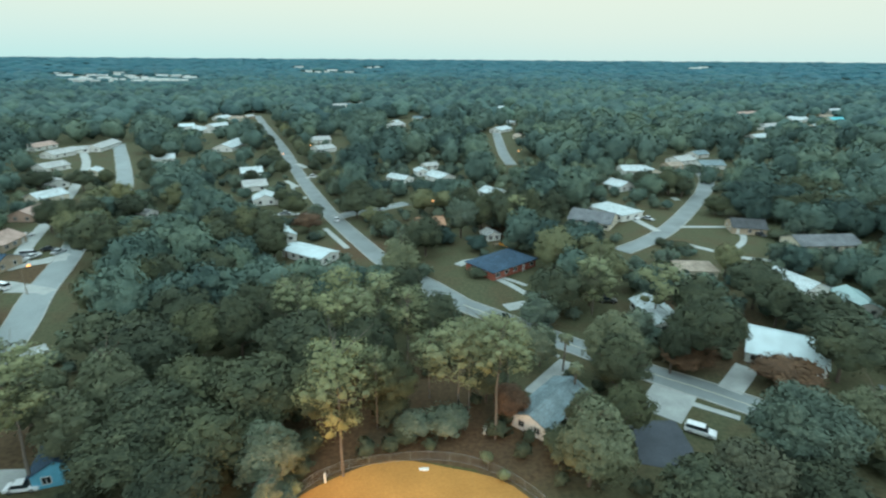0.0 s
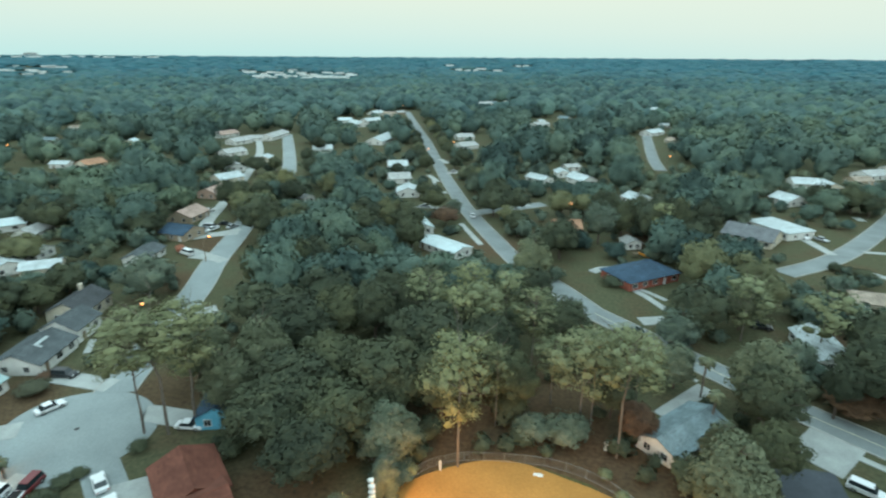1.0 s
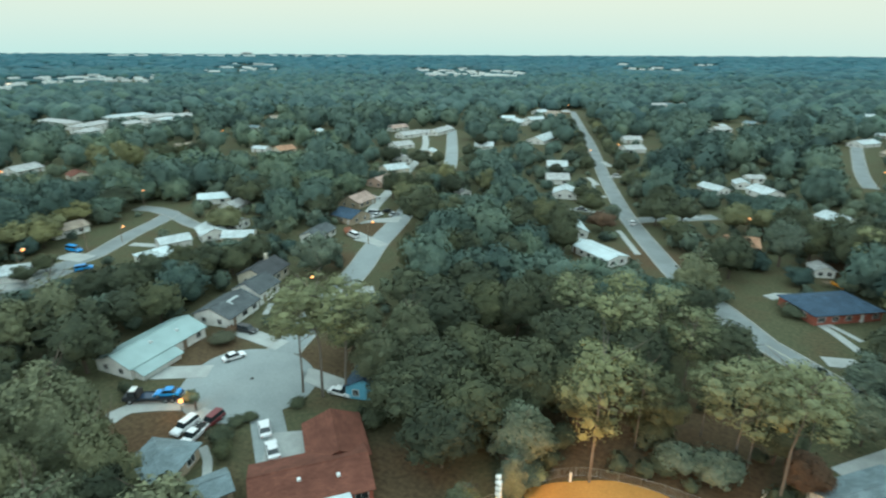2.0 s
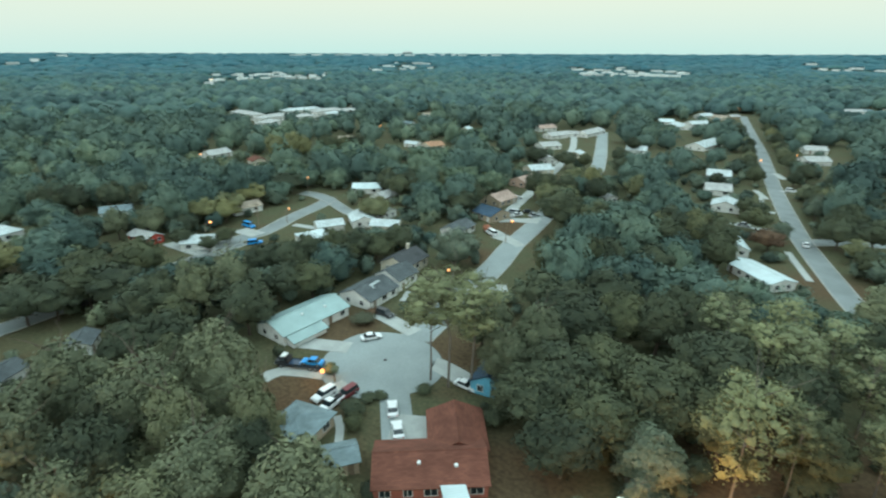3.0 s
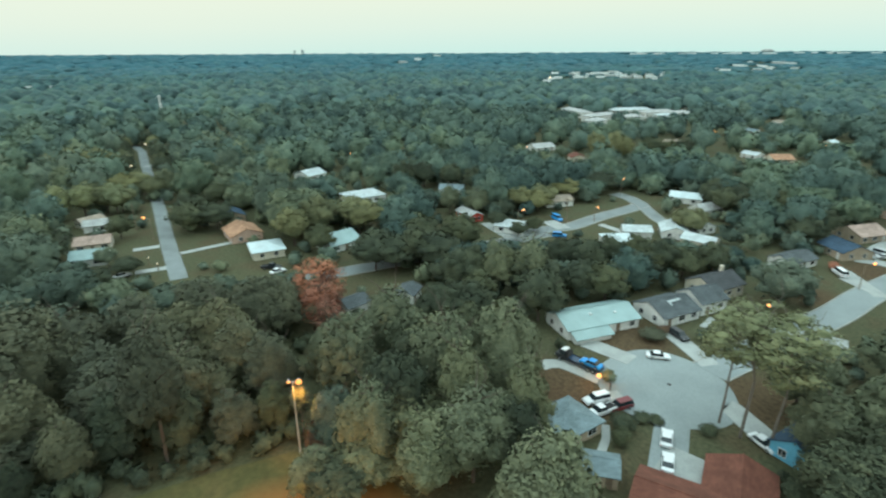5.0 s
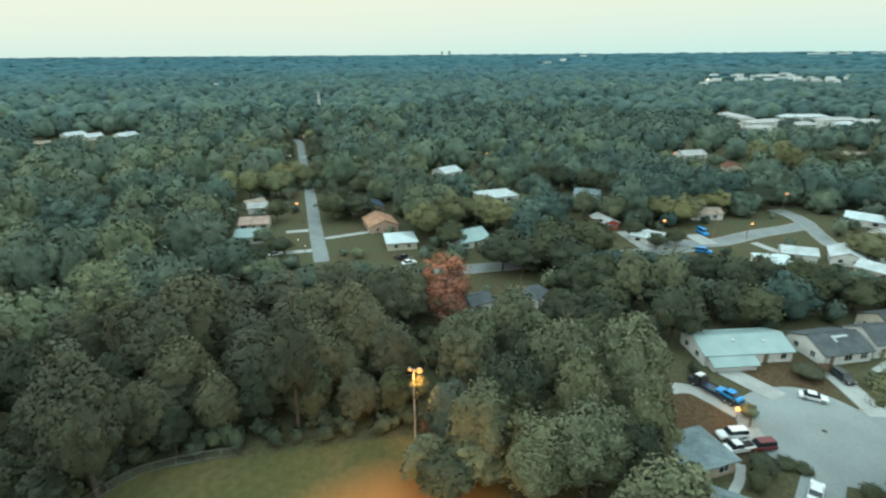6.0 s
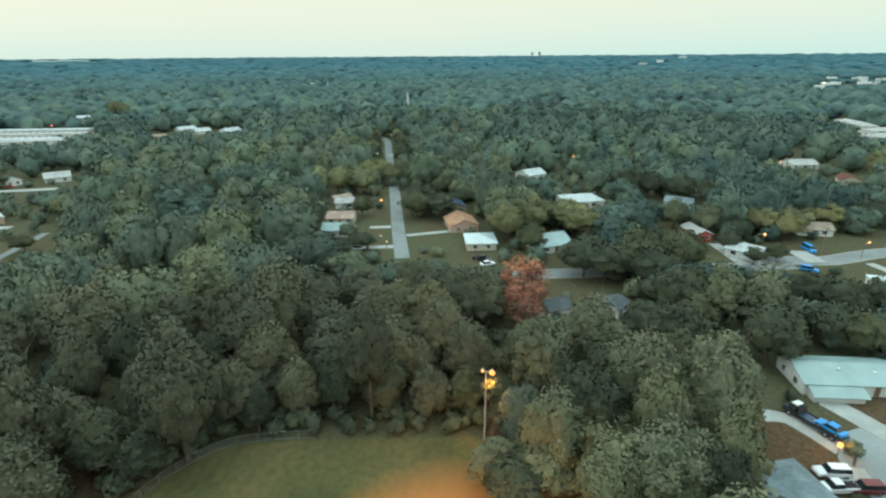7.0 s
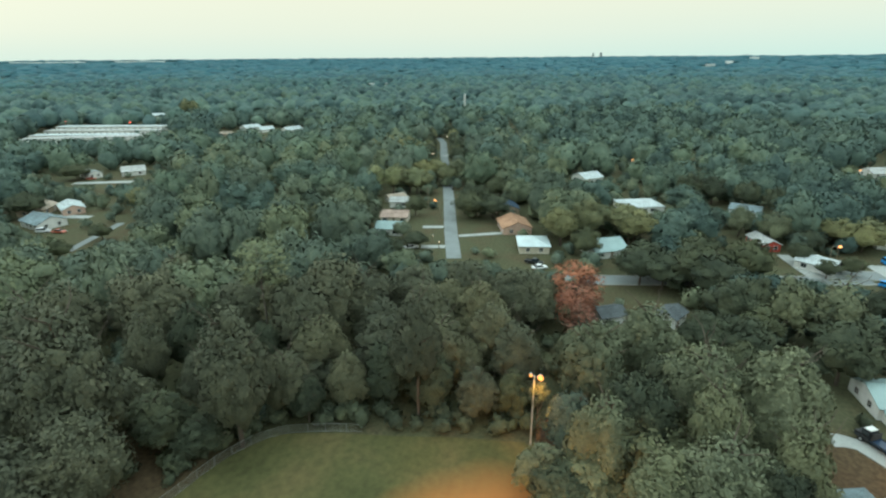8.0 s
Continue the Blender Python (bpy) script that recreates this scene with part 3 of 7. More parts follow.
# ---- lamps ----
def street_lamp(x, y, rot=0.0, h=7.8, lamp="sodium", arm=1.8, size=0.62, label="grey street lamp with a glowing orange head"):
    e = base("street_lamp", x, y, rot, rise(math.hypot(x, y)))
    tagged(e, label, "street lamp", "street lamps of the suburb")
    p = bmesh.new()
    tube(p, (-arm, 0, -0.3), (-arm, 0, h), 0.13, 0.08, 8)
    part("pole", p, M["timber"], e)
    a = bmesh.new()
    tube(a, (-arm, 0, h - 0.25), (0, 0, h + 0.15), 0.05, 0.04, 6)
    part("arm", a, M["pole"], e)
    hd = bmesh.new()
    box(hd, -size, -size * 0.5, h + 0.1, size, size * 0.5, h + 0.28, 0.04)
    part("head", hd, M["pole"], e)
    g = bmesh.new()
    bmesh.ops.create_uvsphere(g, u_segments=10, v_segments=6, radius=size * 0.8, matrix=Matrix.Translation((0, 0, h + 0.1)) @ Matrix.Diagonal((1, 0.8, 0.55, 1)))
    part("bulb_cover", g, M[lamp], e, "glowing lens")


def lamp_light(x, y, z, power, radius=0.4, colour=(1.0, 0.42, 0.1), name="lamp_light"):
    li = bpy.data.lights.new(name, 'POINT')
    li.energy, li.color, li.shadow_soft_size = power, colour, radius
    new(name, li).location = (x, y, z)


def utility_pole(x, y, rot=0.0, h=10.0):
    e = base("utility_pole", x, y, rot)
    tagged(e, "weathered wooden utility pole with a crossarm", "utility pole")
    p = bmesh.new()
    tube(p, (0, 0, -0.3), (0, 0, h), 0.16, 0.11, 8)
    part("post", p, M["timber"], e)
    c = bmesh.new()
    box(c, -1.2, -0.07, h - 0.9, 1.2, 0.07, h - 0.75)
    part("crossarm", c, M["timber"], e)


# ---- trees ----
def ico(sub):
    bm = bmesh.new()
    bmesh.ops.create_icosphere(bm, subdivisions=sub, radius=1)
    v = np.array([x.co[:] for x in bm.verts])
    f = np.array([[x.index for x in q.verts] for q in bm.faces])
    bm.free()
    return v, f


ICO1 = ico(1)


def crown_arrays(seed, lobes, leaves, size, style="oak", lobe=1.0, hull=0.0, swells=5):
    """Vertices, triangles and shading normals of one crown in a unit box: width 1, from z 0 up to 1."""
    g = np.random.default_rng(seed)
    i = np.arange(lobes) + 0.5
    if style == "pine":                          # loose flat clumps on level limbs
        ang, cz = g.uniform(0, 6.28, lobes), 1 - g.uniform(0.0, 0.95, lobes) ** 1.4
        rad = np.sqrt(g.uniform(0.08, 1, lobes)) * 0.42 * np.sqrt(np.clip(1 - ((cz - 0.5) / 0.6) ** 2, 0.05, 1))
        lr = g.uniform(0.085, 0.15, lobes) * lobe
        C, L = np.stack([rad * np.cos(ang), rad * np.sin(ang), cz], 1), np.stack([lr, lr, lr * 0.7], 1)
        mid, bulk = np.array([0, 0, 0.3]), np.zeros((0, 6))
    else:
        if style == "tall":                      # several upright heads grown together
            heads = [(0.0, 0.0, 0.5, 0.27, 0.46)]
            for q in range(swells):
                t, r = 6.28 * q / swells + g.uniform(-0.5, 0.5), g.uniform(0.14, 0.26)
                top = g.uniform(0.6, 0.95)
                heads.append((r * math.cos(t), r * math.sin(t), top * 0.52, g.uniform(0.15, 0.21), top * 0.44))
        else:                                    # a broad dome, with swells round its rim
            heads = [(0.0, 0.0, 0.46, 0.36, 0.4)]
            for q in range(swells):
                t, r = 6.28 * q / swells + g.uniform(-0.6, 0.6), g.uniform(0.16, 0.25)
                heads.append((r * math.cos(t), r * math.sin(t), g.uniform(0.34, 0.56), g.uniform(0.17, 0.24), g.uniform(0.2, 0.3)))
        share = np.array([h[3] * h[4] for h in heads])
        of = g.choice(len(heads), lobes, p=share / share.sum())
        B = np.array(heads)[of]
        z = 1 - 1.35 * g.permutation(i) / lobes
        t = g.uniform(0, 6.28, lobes)
        r = np.sqrt(np.clip(1 - z * z, 0, 1))
        k = g.uniform(0.82, 1.0, lobes)
        C = np.stack([B[:, 0] + k * B[:, 3] * r * np.cos(t), B[:, 1] + k * B[:, 3] * r * np.sin(t), B[:, 2] + k * B[:, 4] * z], 1)
        lr = g.uniform(0.06, 0.12, lobes) * lobe
        L = np.stack([lr, lr, lr * 0.85], 1)
        mid = np.array([0, 0, 0.25])
        bulk = np.array([(h[0], h[1], h[2], h[3], h[3], h[4]) for h in heads])
        C, L = np.concatenate([bulk[:, :3], C]), np.concatenate([bulk[:, 3:], L])
    bv, bf = ICO1
    n = len(C)
    solid = np.concatenate([np.full(len(bulk), 0.84), np.full(n - len(bulk), hull)])     # dense inside of each clump
    o = np.where(solid > 0)[0]
    w = bv[None] * (1 + g.uniform(-0.16, 0.16, (len(o), len(bv), 1)))
    V = [(C[o][:, None] + w * (L * solid[:, None])[o][:, None]).reshape(-1, 3)]
    F = [(bf[None] + (np.arange(len(o)) * len(bv))[:, None, None]).reshape(-1, 3)]
    N = [0.5 * np.repeat(bv[None], len(o), 0).reshape(-1, 3)]
    if leaves:
        k = g.integers(0, n, leaves * 4)
        if len(bulk):
            area = bulk[:, 3] * bulk[:, 5]
            k = np.where(g.uniform(0, 1, len(k)) < 0.6, g.integers(len(bulk), n, len(k)), g.choice(len(bulk), len(k), p=area / area.sum()))
        d = g.normal(0, 1, (len(k), 3))
        d[:, 2] = np.where(d[:, 2] < -0.55, -d[:, 2], d[:, 2])
        d /= np.linalg.norm(d, axis=1)[:, None]
        p = C[k] + d * L[k] * g.uniform(0.8, 1.18, (len(k), 1))
        free = np.ones(len(k), bool)             # only leaves on the outside are grown
        for q in range(n):
            free &= (((p - C[q]) / L[q]) ** 2).sum(1) > np.where(k == q, 0.0, 0.6)
        k, d, p = k[free][:leaves], d[free][:leaves], p[free][:leaves]
        m = len(k)
        nn = d + g.normal(0, 0.45, (m, 3))
        nn /= np.linalg.norm(nn, axis=1)[:, None]
        t = np.cross(nn, g.normal(0, 1, (m, 3)))
        t /= np.linalg.norm(t, axis=1)[:, None]
        b = np.cross(nn, t)
        s = size * g.uniform(0.6, 1.35, (m, 1))
        q = np.stack([p - t * s, p + t * s * g.uniform(0.1, 0.6, (m, 1)) - b * s * 0.7, p + t * s * g.uniform(0.5, 1.0, (m, 1)) + b * s * 0.65], 1)
        turned = np.einsum("ij,ij->i", np.cross(q[:, 1] - q[:, 0], q[:, 2] - q[:, 0]), d) < 0
        q[turned] = q[turned][:, ::-1]
        off = len(V[0])
        V.append(q.reshape(-1, 3))
        N.append(np.repeat(0.5 * d + g.normal(0, 0.13, (m, 3)), 3, 0))
        a = off + 3 * np.arange(m)
        F.append(np.stack([a, a + 1, a + 2], 1))
    V = np.concatenate(V)
    z0, z1 = V[:, 2].min(), V[:, 2].max()
    V[:, 2] = (V[:, 2] - z0) / (z1 - z0)
    V[:, :2] /= 2 * np.abs(V[:, :2]).max()
    out = (V - mid) * np.array([1, 1, 0.85])
    N = np.concatenate(N) + 0.7 * out / (np.linalg.norm(out, axis=1)[:, None] + 1e-6)
    return V, np.concatenate(F), N / (np.linalg.norm(N, axis=1)[:, None] + 1e-6)


def fast_mesh(name, V, F, mat, tint=None, normals=None):
    me = bpy.data.meshes.new(name)
    me.vertices.add(len(V))
    me.vertices.foreach_set("co", V.astype(np.float32).ravel())
    me.loops.add(len(F) * 3)
    me.loops.foreach_set("vertex_index", F.astype(np.int32).ravel())
    me.polygons.add(len(F))
    me.polygons.foreach_set("loop_start", np.arange(0, len(F) * 3, 3, dtype=np.int32))
    if tint is not None:
        at = me.attributes.new("tint", 'FLOAT', 'POINT')
        at.data.foreach_set("value", tint.astype(np.float32))
    me.materials.append(mat)
    me.polygons.foreach_set("use_smooth", np.ones(len(F), bool))
    me.update(calc_edges=True)
    if normals is not None:                     # leaves share the round shading of their crown
        at = me.attributes.new("custom_normal", 'FLOAT_VECTOR', 'POINT')
        at.data.foreach_set("vector", normals.astype(np.float32).ravel())
    return me


def trunk_bm(seed, style, low):
    """A tapered, slightly bent trunk with limbs, for a tree 1 high whose crown begins at low and is 1 wide (scaled later)."""
    r = random.Random(seed)
    bm = bmesh.new()
    th = {"oak": 0.022, "pine": 0.009}.get(style, 0.016)
    pts = [Vector((0, 0, -0.02))]
    top = 0.9 if style != "oak" else 0.62
    for i in range(1, 5):
        pts.append(Vector((r.uniform(-0.012, 0.012) * i, r.uniform(-0.012, 0.012) * i, top * i / 4)))
    for i in range(4):
        tube(bm, pts[i], pts[i + 1], th * (1.25 - 0.25 * i), th * (1.0 - 0.25 * i) + 0.002, 7)
    for i in range(9 if style != "oak" else 7):
        z = r.uniform(low * 0.9, top)
        a = r.uniform(0, 6.28)
        p = Vector((0, 0, z))
        ln = r.uniform(0.12, 0.24) if style != "oak" else r.uniform(0.18, 0.32)
        q = p + Vector((math.cos(a) * ln, math.sin(a) * ln, r.uniform(0.04, 0.2)))
        tube(bm, p, q, th * 0.45, th * 0.15, 5)
        q2 = q + Vector((math.cos(a + 0.6) * ln * 0.5, math.sin(a + 0.6) * ln * 0.5, 0.07))
        tube(bm, q, q2, th * 0.2, th * 0.08, 4)
    return bm


CROWN = {}
for st, nl, lv, sz in (("oak", 60, 4200, 0.021), ("pine", 60, 3000, 0.0175), ("tall", 60, 4200, 0.021)):
    CROWN[st] = [crown_arrays(100 + 10 * i + len(st), nl, lv, sz, st, 1.0, 0.4 if st == "pine" else 0.7) for i in range(4)]
    CROWN[st + "_slim"] = [crown_arrays(200 + 10 * i + len(st), nl // 3, 1100, sz * 1.5, st, 1.4, hull=0.5 if st == "pine" else 0.7) for i in range(4)]
CROWN["bush"] = [crown_arrays(300 + i, 16, 900, 0.03, "oak", 1.4) for i in range(3)]
CROWN["wispy"] = [crown_arrays(330 + i, 46, 2600, 0.02, "pine", 1.0, hull=0.35) for i in range(3)]
TREE_MESH = {}
tree_count = [0]


def tree(kind, x, y, h, w, low=None, leaf=None, label=""):
    """One tree: h high, crown w wide that begins at the fraction low of its height."""
    style = {"oak": "oak", "light": "tall", "pine": "pine", "teal": "tall", "red": "wispy", "brown": "oak", "tall": "tall", "bush": "bush", "yellow": "oak"}[kind]
    leaf = leaf or {"tall": "olive", "bush": "oak", "yellow": "gold"}.get(kind, kind)
    low = low if low is not None else {"oak": 0.2, "tall": 0.15, "pine": 0.52, "bush": 0.0, "wispy": 0.2}[style]
    i = tree_count[0]
    tree_count[0] += 1
    v = i % len(CROWN[style])
    grade = style if math.hypot(x, y) < 112 or style in ("bush", "wispy") else style + "_slim"
    key = (grade, v, leaf)
    if key not in TREE_MESH:
        V, F, k = CROWN[grade][v]
        TREE_MESH[key] = fast_mesh("crown", V, F, M[leaf], None, k)
    nm = {"pine": "pine_tree", "bush": "shrub"}.get(style, "tree")
    e = base(nm, x, y, (i * 137.5) % 360)
    words = {"oak": "broad dark green oak with a dense rounded crown", "light": "tall leafy tree with light green foliage",
             "pine": "tall pine with a bare trunk and clumped olive crown", "teal": "grey-green leafy tree beside the ball field",
             "red": "autumn tree with rust-red leaves", "brown": "small tree with brown autumn leaves",
             "tall": "tall dark green tree at the wood's edge", "bush": "low rounded dark green shrub", "yellow": "broad yellow-green tree among houses"}
    tagged(e, label or words[kind], "shrub" if style == "bush" else "tree")
    c = new("crown", TREE_MESH[key])
    c.parent = e
    c.matrix_local = Matrix.LocRotScale((0, 0, h * low), None, (w, w, h * (1 - low)))
    if style != "bush":
        tk = ("trunk", style, v)
        if tk not in TREE_MESH:
            TREE_MESH[tk] = mesh_of("trunk", trunk_bm(50 + v, style, {"oak": 0.2, "tall": 0.15, "pine": 0.5, "wispy": 0.2}[style]), M["palebark" if style == "pine" else "bark"])
        t = new("trunk", TREE_MESH[tk])
        t.parent = e
        s = min(w * 1.4, h)
        t.matrix_local = Matrix.LocRotScale((0, 0, 0), None, (s, s, h))
    return e


def palm(x, y, h, spread, label):
    """A cabbage palm: a slim ringed trunk under a round head of drooping fronds."""
    e = base("palm_tree", x, y, (x * 37) % 360)
    tagged(e, label, "palm tree")
    b = bmesh.new()
    n = max(4, int(h / 0.7))
    for i in range(n):
        tube(b, (0, 0, h * i / n - 0.1), (0, 0, h * (i + 1) / n), 0.2, 0.17, 8)
    part("trunk", b, M["palebark"], e)
    r = random.Random(int(x * 11 + y))
    for i in range(26):
        a, up = i * 2.4, r.uniform(-0.5, 1.1)
        ln = spread * 0.5 * r.uniform(0.85, 1.1)
        f = bmesh.new()
        rows = []
        for k in range(6):
            t = k / 5
            out = ln * t * math.cos(up * (1 - t) + -0.9 * t)
            z = h + ln * (math.sin(up) * t * (1.2 - t) - 0.55 * t * t)
            w = 0.34 * spread * 0.25 * math.sin(math.pi * (0.12 + 0.85 * t))
            rows.append([f.verts.new((out * math.cos(a) - q * w * math.sin(a), out * math.sin(a) + q * w * math.cos(a), z - abs(q) * w * 0.5)) for q in (-1, 0, 1)])
        for p, q in zip(rows, rows[1:]):
            for k in (0, 1):
                f.faces.new((p[k], p[k + 1], q[k + 1], q[k]))
        part("frond", f, M["light"], e)
    return e


# ---- distant buildings ----
def far_building(label, x, y, L, W, rot, h):
    z = rise(math.hypot(x, y))
    h *= 0.8
    e = base("warehouse", x, y, rot, z)
    tagged(e, label, "warehouse", "pale buildings far off")
    b = bmesh.new()
    box(b, -L / 2, -W / 2, -2, L / 2, W / 2, h)
    part("wall", b, R["bright"], e)
    r = bmesh.new()
    box(r, -L / 2 - 0.5, -W / 2 - 0.5, h + 0.02, L / 2 + 0.5, W / 2 + 0.5, h + 1.0, 0.2)
    part("roof", r, R["bright"], e)
    g = bmesh.new()
    box(g, -L * 0.44, -W / 2 - 0.15, h * 0.3, L * 0.44, -W / 2 - 0.02, h * 0.55)
    part("window_band", g, M["glass"], e, "dark strip of windows")
    OPEN.append((x, y, L * 0.45, h * 0.6))


# ---- layout ----
# ---- roads and driveways ----
road("long grey asphalt street running north between houses", [(-180.7, 619.5), (-128.6, 473.4), (-98.0, 389.0), (-66.1, 293.4), (-47.7, 242.1), (-35.1, 209.2), (-20.5, 177.1), (-9.6, 155.2), (2.3, 139.5), (10.9, 126.3)], 6.2, clear=False)
for p in smooth([(-180.7, 619.5), (-128.6, 473.4), (-98.0, 389.0), (-66.1, 293.4), (-47.7, 242.1), (-35.1, 209.2), (-20.5, 177.1), (-11.6, 159.2)]):
    OPEN.append((p.x, p.y, 3.4, 0.0))
for p in smooth([(2.3, 139.5), (14.9, 122.8)]):
    OPEN.append((p.x, p.y, 2.2, 0.0))
road("grey asphalt street between pines and yards", [(10.9, 126.3), (28.0, 110.0), (45.6, 93.8), (53.3, 87.9), (60.2, 82.2), (75.7, 68.7)], 6.6, clear=False, lines=True)
for p in smooth([(46.5, 93.2), (60.2, 82.2)]):
    OPEN.append((p.x, p.y, 3.0, 0.0))
road("short side street meeting the long street", [(-34.4, 207.5), (-27.8, 214.9), (-20.1, 220.1), (-6.1, 231.2)], 6.0)
road("distant pale street between tree crowns", [(66.6, 475.8), (56.9, 369.3), (55.3, 323.0)], 6.5)
road("pale street curving past lawns", [(67.0, 166.5), (81.4, 178.1), (97.2, 195.0), (119.4, 224.4), (137.9, 250.9)], 6.4)
road("pale street behind the trees", [(137.9, 250.9), (156.3, 284.0), (160.2, 308.0), (151.3, 322.5)], 7.0, clear=False)
road("court street leaving the turning circle", [(-79.1, 70.9), (-83.3, 83.6), (-89.0, 100.6), (-94.7, 117.6), (-102.5, 136.3), (-111.8, 164.0), (-129.8, 211.1), (-146.3, 267.0), (-221.3, 407.3)], 7.4, mat='court', clear=False)
for p in smooth([(-89.9, 103.8), (-94.7, 117.6), (-102.5, 136.3), (-111.8, 164.0)]):
    OPEN.append((p.x, p.y, 4.0, 0.0))
for p in smooth([(-143.5, 259.5), (-221.3, 407.3)]):
    OPEN.append((p.x, p.y, 5.0, 0.0))
COURT = (-76.8, 59.2, 13.0)
road("pale street with a bend among lawns", [(-146.0, -9.1), (-147.8, 0.2), (-153.7, 21.7), (-159.9, 44.4), (-164.3, 59.5), (-168.7, 73.2)], 6.5, clear=False)
road("pale street with a bend among lawns", [(-167.3, 58.2), (-172.8, 74.9), (-173.9, 84.4), (-183.4, 101.8), (-189.7, 116.3), (-195.3, 126.3)], 6.5)
road("pale street with a bend among lawns", [(-195.3, 126.3), (-206.6, 126.9), (-215.2, 124.5)], 6.0)
road("pale street with a bend among lawns", [(-195.3, 126.3), (-173.1, 120.8), (-158.6, 122.7)], 5.0)
road("pale straight street running west through woods", [(-153.0, -44.3), (-186.4, -55.3), (-243.9, -73.5), (-335.0, -103.6), (-394.0, -123.0), (-422.0, -140.0)], 4.8, kerbs=False, clear=False)
for p in smooth([(-153.0, -44.3), (-186.4, -55.3), (-236.0, -71.5)]) + smooth([(-292.0, -89.5), (-335.0, -103.6), (-394.0, -123.0)]):
    OPEN.append((p.x, p.y, 2.4, 0.0))
road("street past small houses", [(-123.8, -169.9), (-154.7, -179.9)], 3.0, kerbs=False)
drive([(49.0, 87.1), (42.4, 79.4)], 8)
drive([(59.3, 86.4), (64.1, 91.0), (67.7, 94.7)], 4.5)
drive([(49.3, 83.1), (56.6, 77.9)], 1.4)
drive([(-35.9, 193.9), (-24.7, 171.3)], 2.0)
drive([(-2.8, 141.6), (2.2, 131.8)], 1.6)
drive([(20.7, 145.3), (24.8, 139.7), (28.6, 132.6)], 2.0)
drive([(23.1, 145.2), (26.7, 141.7), (29.7, 138.4)], 1.5)
drive([(11.3, 154.7), (17.4, 159.5), (21.8, 147.5)], 3.0)
drive([(21.6, 124.3), (27.9, 126.5)], 4)
drive([(99.8, 193.5), (118.5, 193.1)], 2.2)
drive([(92.2, 172.9), (99.2, 164.6)], 2.5)
drive([(118.5, 193.1), (119.3, 185.9), (113.9, 175.5), (106.8, 168.4)], 2.2)
drive([(85.1, 207.1), (88.6, 187.9)], 3.2)
drive([(102.1, 160.2), (112.0, 156.3)], 2.5)
drive([(117.7, 234.5), (117.5, 239.8)], 3)
drive([(76.1, 77.6), (79.2, 72.8)], 2.0)
drive([(20.8, 86.7), (25.2, 91.8), (30.6, 98.0)], 3.2)
drive([(24.9, 104.1), (29.5, 99.9)], 1.0)
drive([(-95.4, 52.1), (-86.3, 58.2)], 4.5)
drive([(-96.6, 72.7), (-88.5, 72.8), (-81.1, 72.6)], 4.2)
drive([(-68.7, 66.7), (-67.1, 67.0), (-58.3, 67.0)], 4.6)
drive([(-59.4, 47.3), (-53.9, 51.4)], 8)
drive([(-88.5, 38.9), (-88.4, 43.3), (-81.2, 48.5)], 3.4)
drive([(-61.4, 37.7), (-65.2, 41.0), (-68.7, 42.8)], 1.4)
drive([(-95.9, 81.7), (-99.4, 87.0)], 1.4)
drive([(-90.4, 98.8), (-81.8, 107.1)], 4.5)
drive([(-99.8, 137.2), (-116.8, 143.3)], 4)
drive([(-111.8, 164.0), (-121.0, 158.9)], 5)
drive([(-74.9, 44.5), (-75.1, 49.9)], 4.5)
drive([(-185.1, 55.3), (-175.3, 57.1), (-165.9, 59.3)], 3.6)
drive([(-174.2, 63.1), (-166.3, 63.5)], 3)
drive([(-160.8, -58.1), (-163.0, -50.2)], 3.0)
drive([(-182.1, -64.9), (-184.3, -57.4)], 3.0)
drive([(-175.4, -48.9), (-183.0, -34.5)], 2.5)
drive([(-330.9, -102.7), (-341.0, -98.0)], 4)
drive([(-204.0, -263.9), (-215.6, -237.1)], 5)
drive([(-154.6, -215.1), (-157.5, -198.9)], 4)
drive([(-182.3, 79.3), (-172.1, 81.2)], 6)
drive([(-173.9, 96.3), (-161.3, 101.0)], 3)
drive([(-67.8, 55.1), (-63.7, 52.0), (-56.1, 46.2)], 5.6, mat='court', z=0.078)
drive([(40.2, 77.9), (39.9, 71.3), (38.5, 66.1)], 9, mat='darkasphalt', label='dark asphalt parking pad beside trees', name='parking_pad', z=0.07)
road("pale lane running past a row of houses", [(-124.0, 160.5), (-130.5, 172.0), (-143.0, 203.0), (-156.0, 235.0), (-172.0, 272.0), (-196.0, 322.0), (-224.0, 368.0)], 4.6, mat='concrete', kerbs=False, clear=False)
for p in smooth([(-130.5, 172.0), (-143.0, 203.0), (-156.0, 235.0), (-172.0, 272.0), (-196.0, 322.0), (-224.0, 368.0)]):
    OPEN.append((p.x, p.y, 4.0, 0.0))
drive([(-69.8, 278.1), (-61.1, 263.8)], 2.6)
drive([(-65.8, 272.0), (-55.1, 237.0)], 1.6)
drive([(-74.5, 327.0), (-66.5, 314.1)], 3.4)
drive([(-61.2, 284.8), (-52.0, 288.2)], 3.0)
drive([(-66.0, 238.0), (-52.0, 242.0)], 3.4)
drive([(-60.0, 213.6), (-41.0, 214.6)], 3.0)
drive([(-19.8, 223.2), (-12.0, 228.5)], 4.0)
drive([(-123.5, 154.3), (-113.3, 167.8)], 3.4)
drive([(-112.7, 138.6), (-102.6, 137.9)], 2.6)
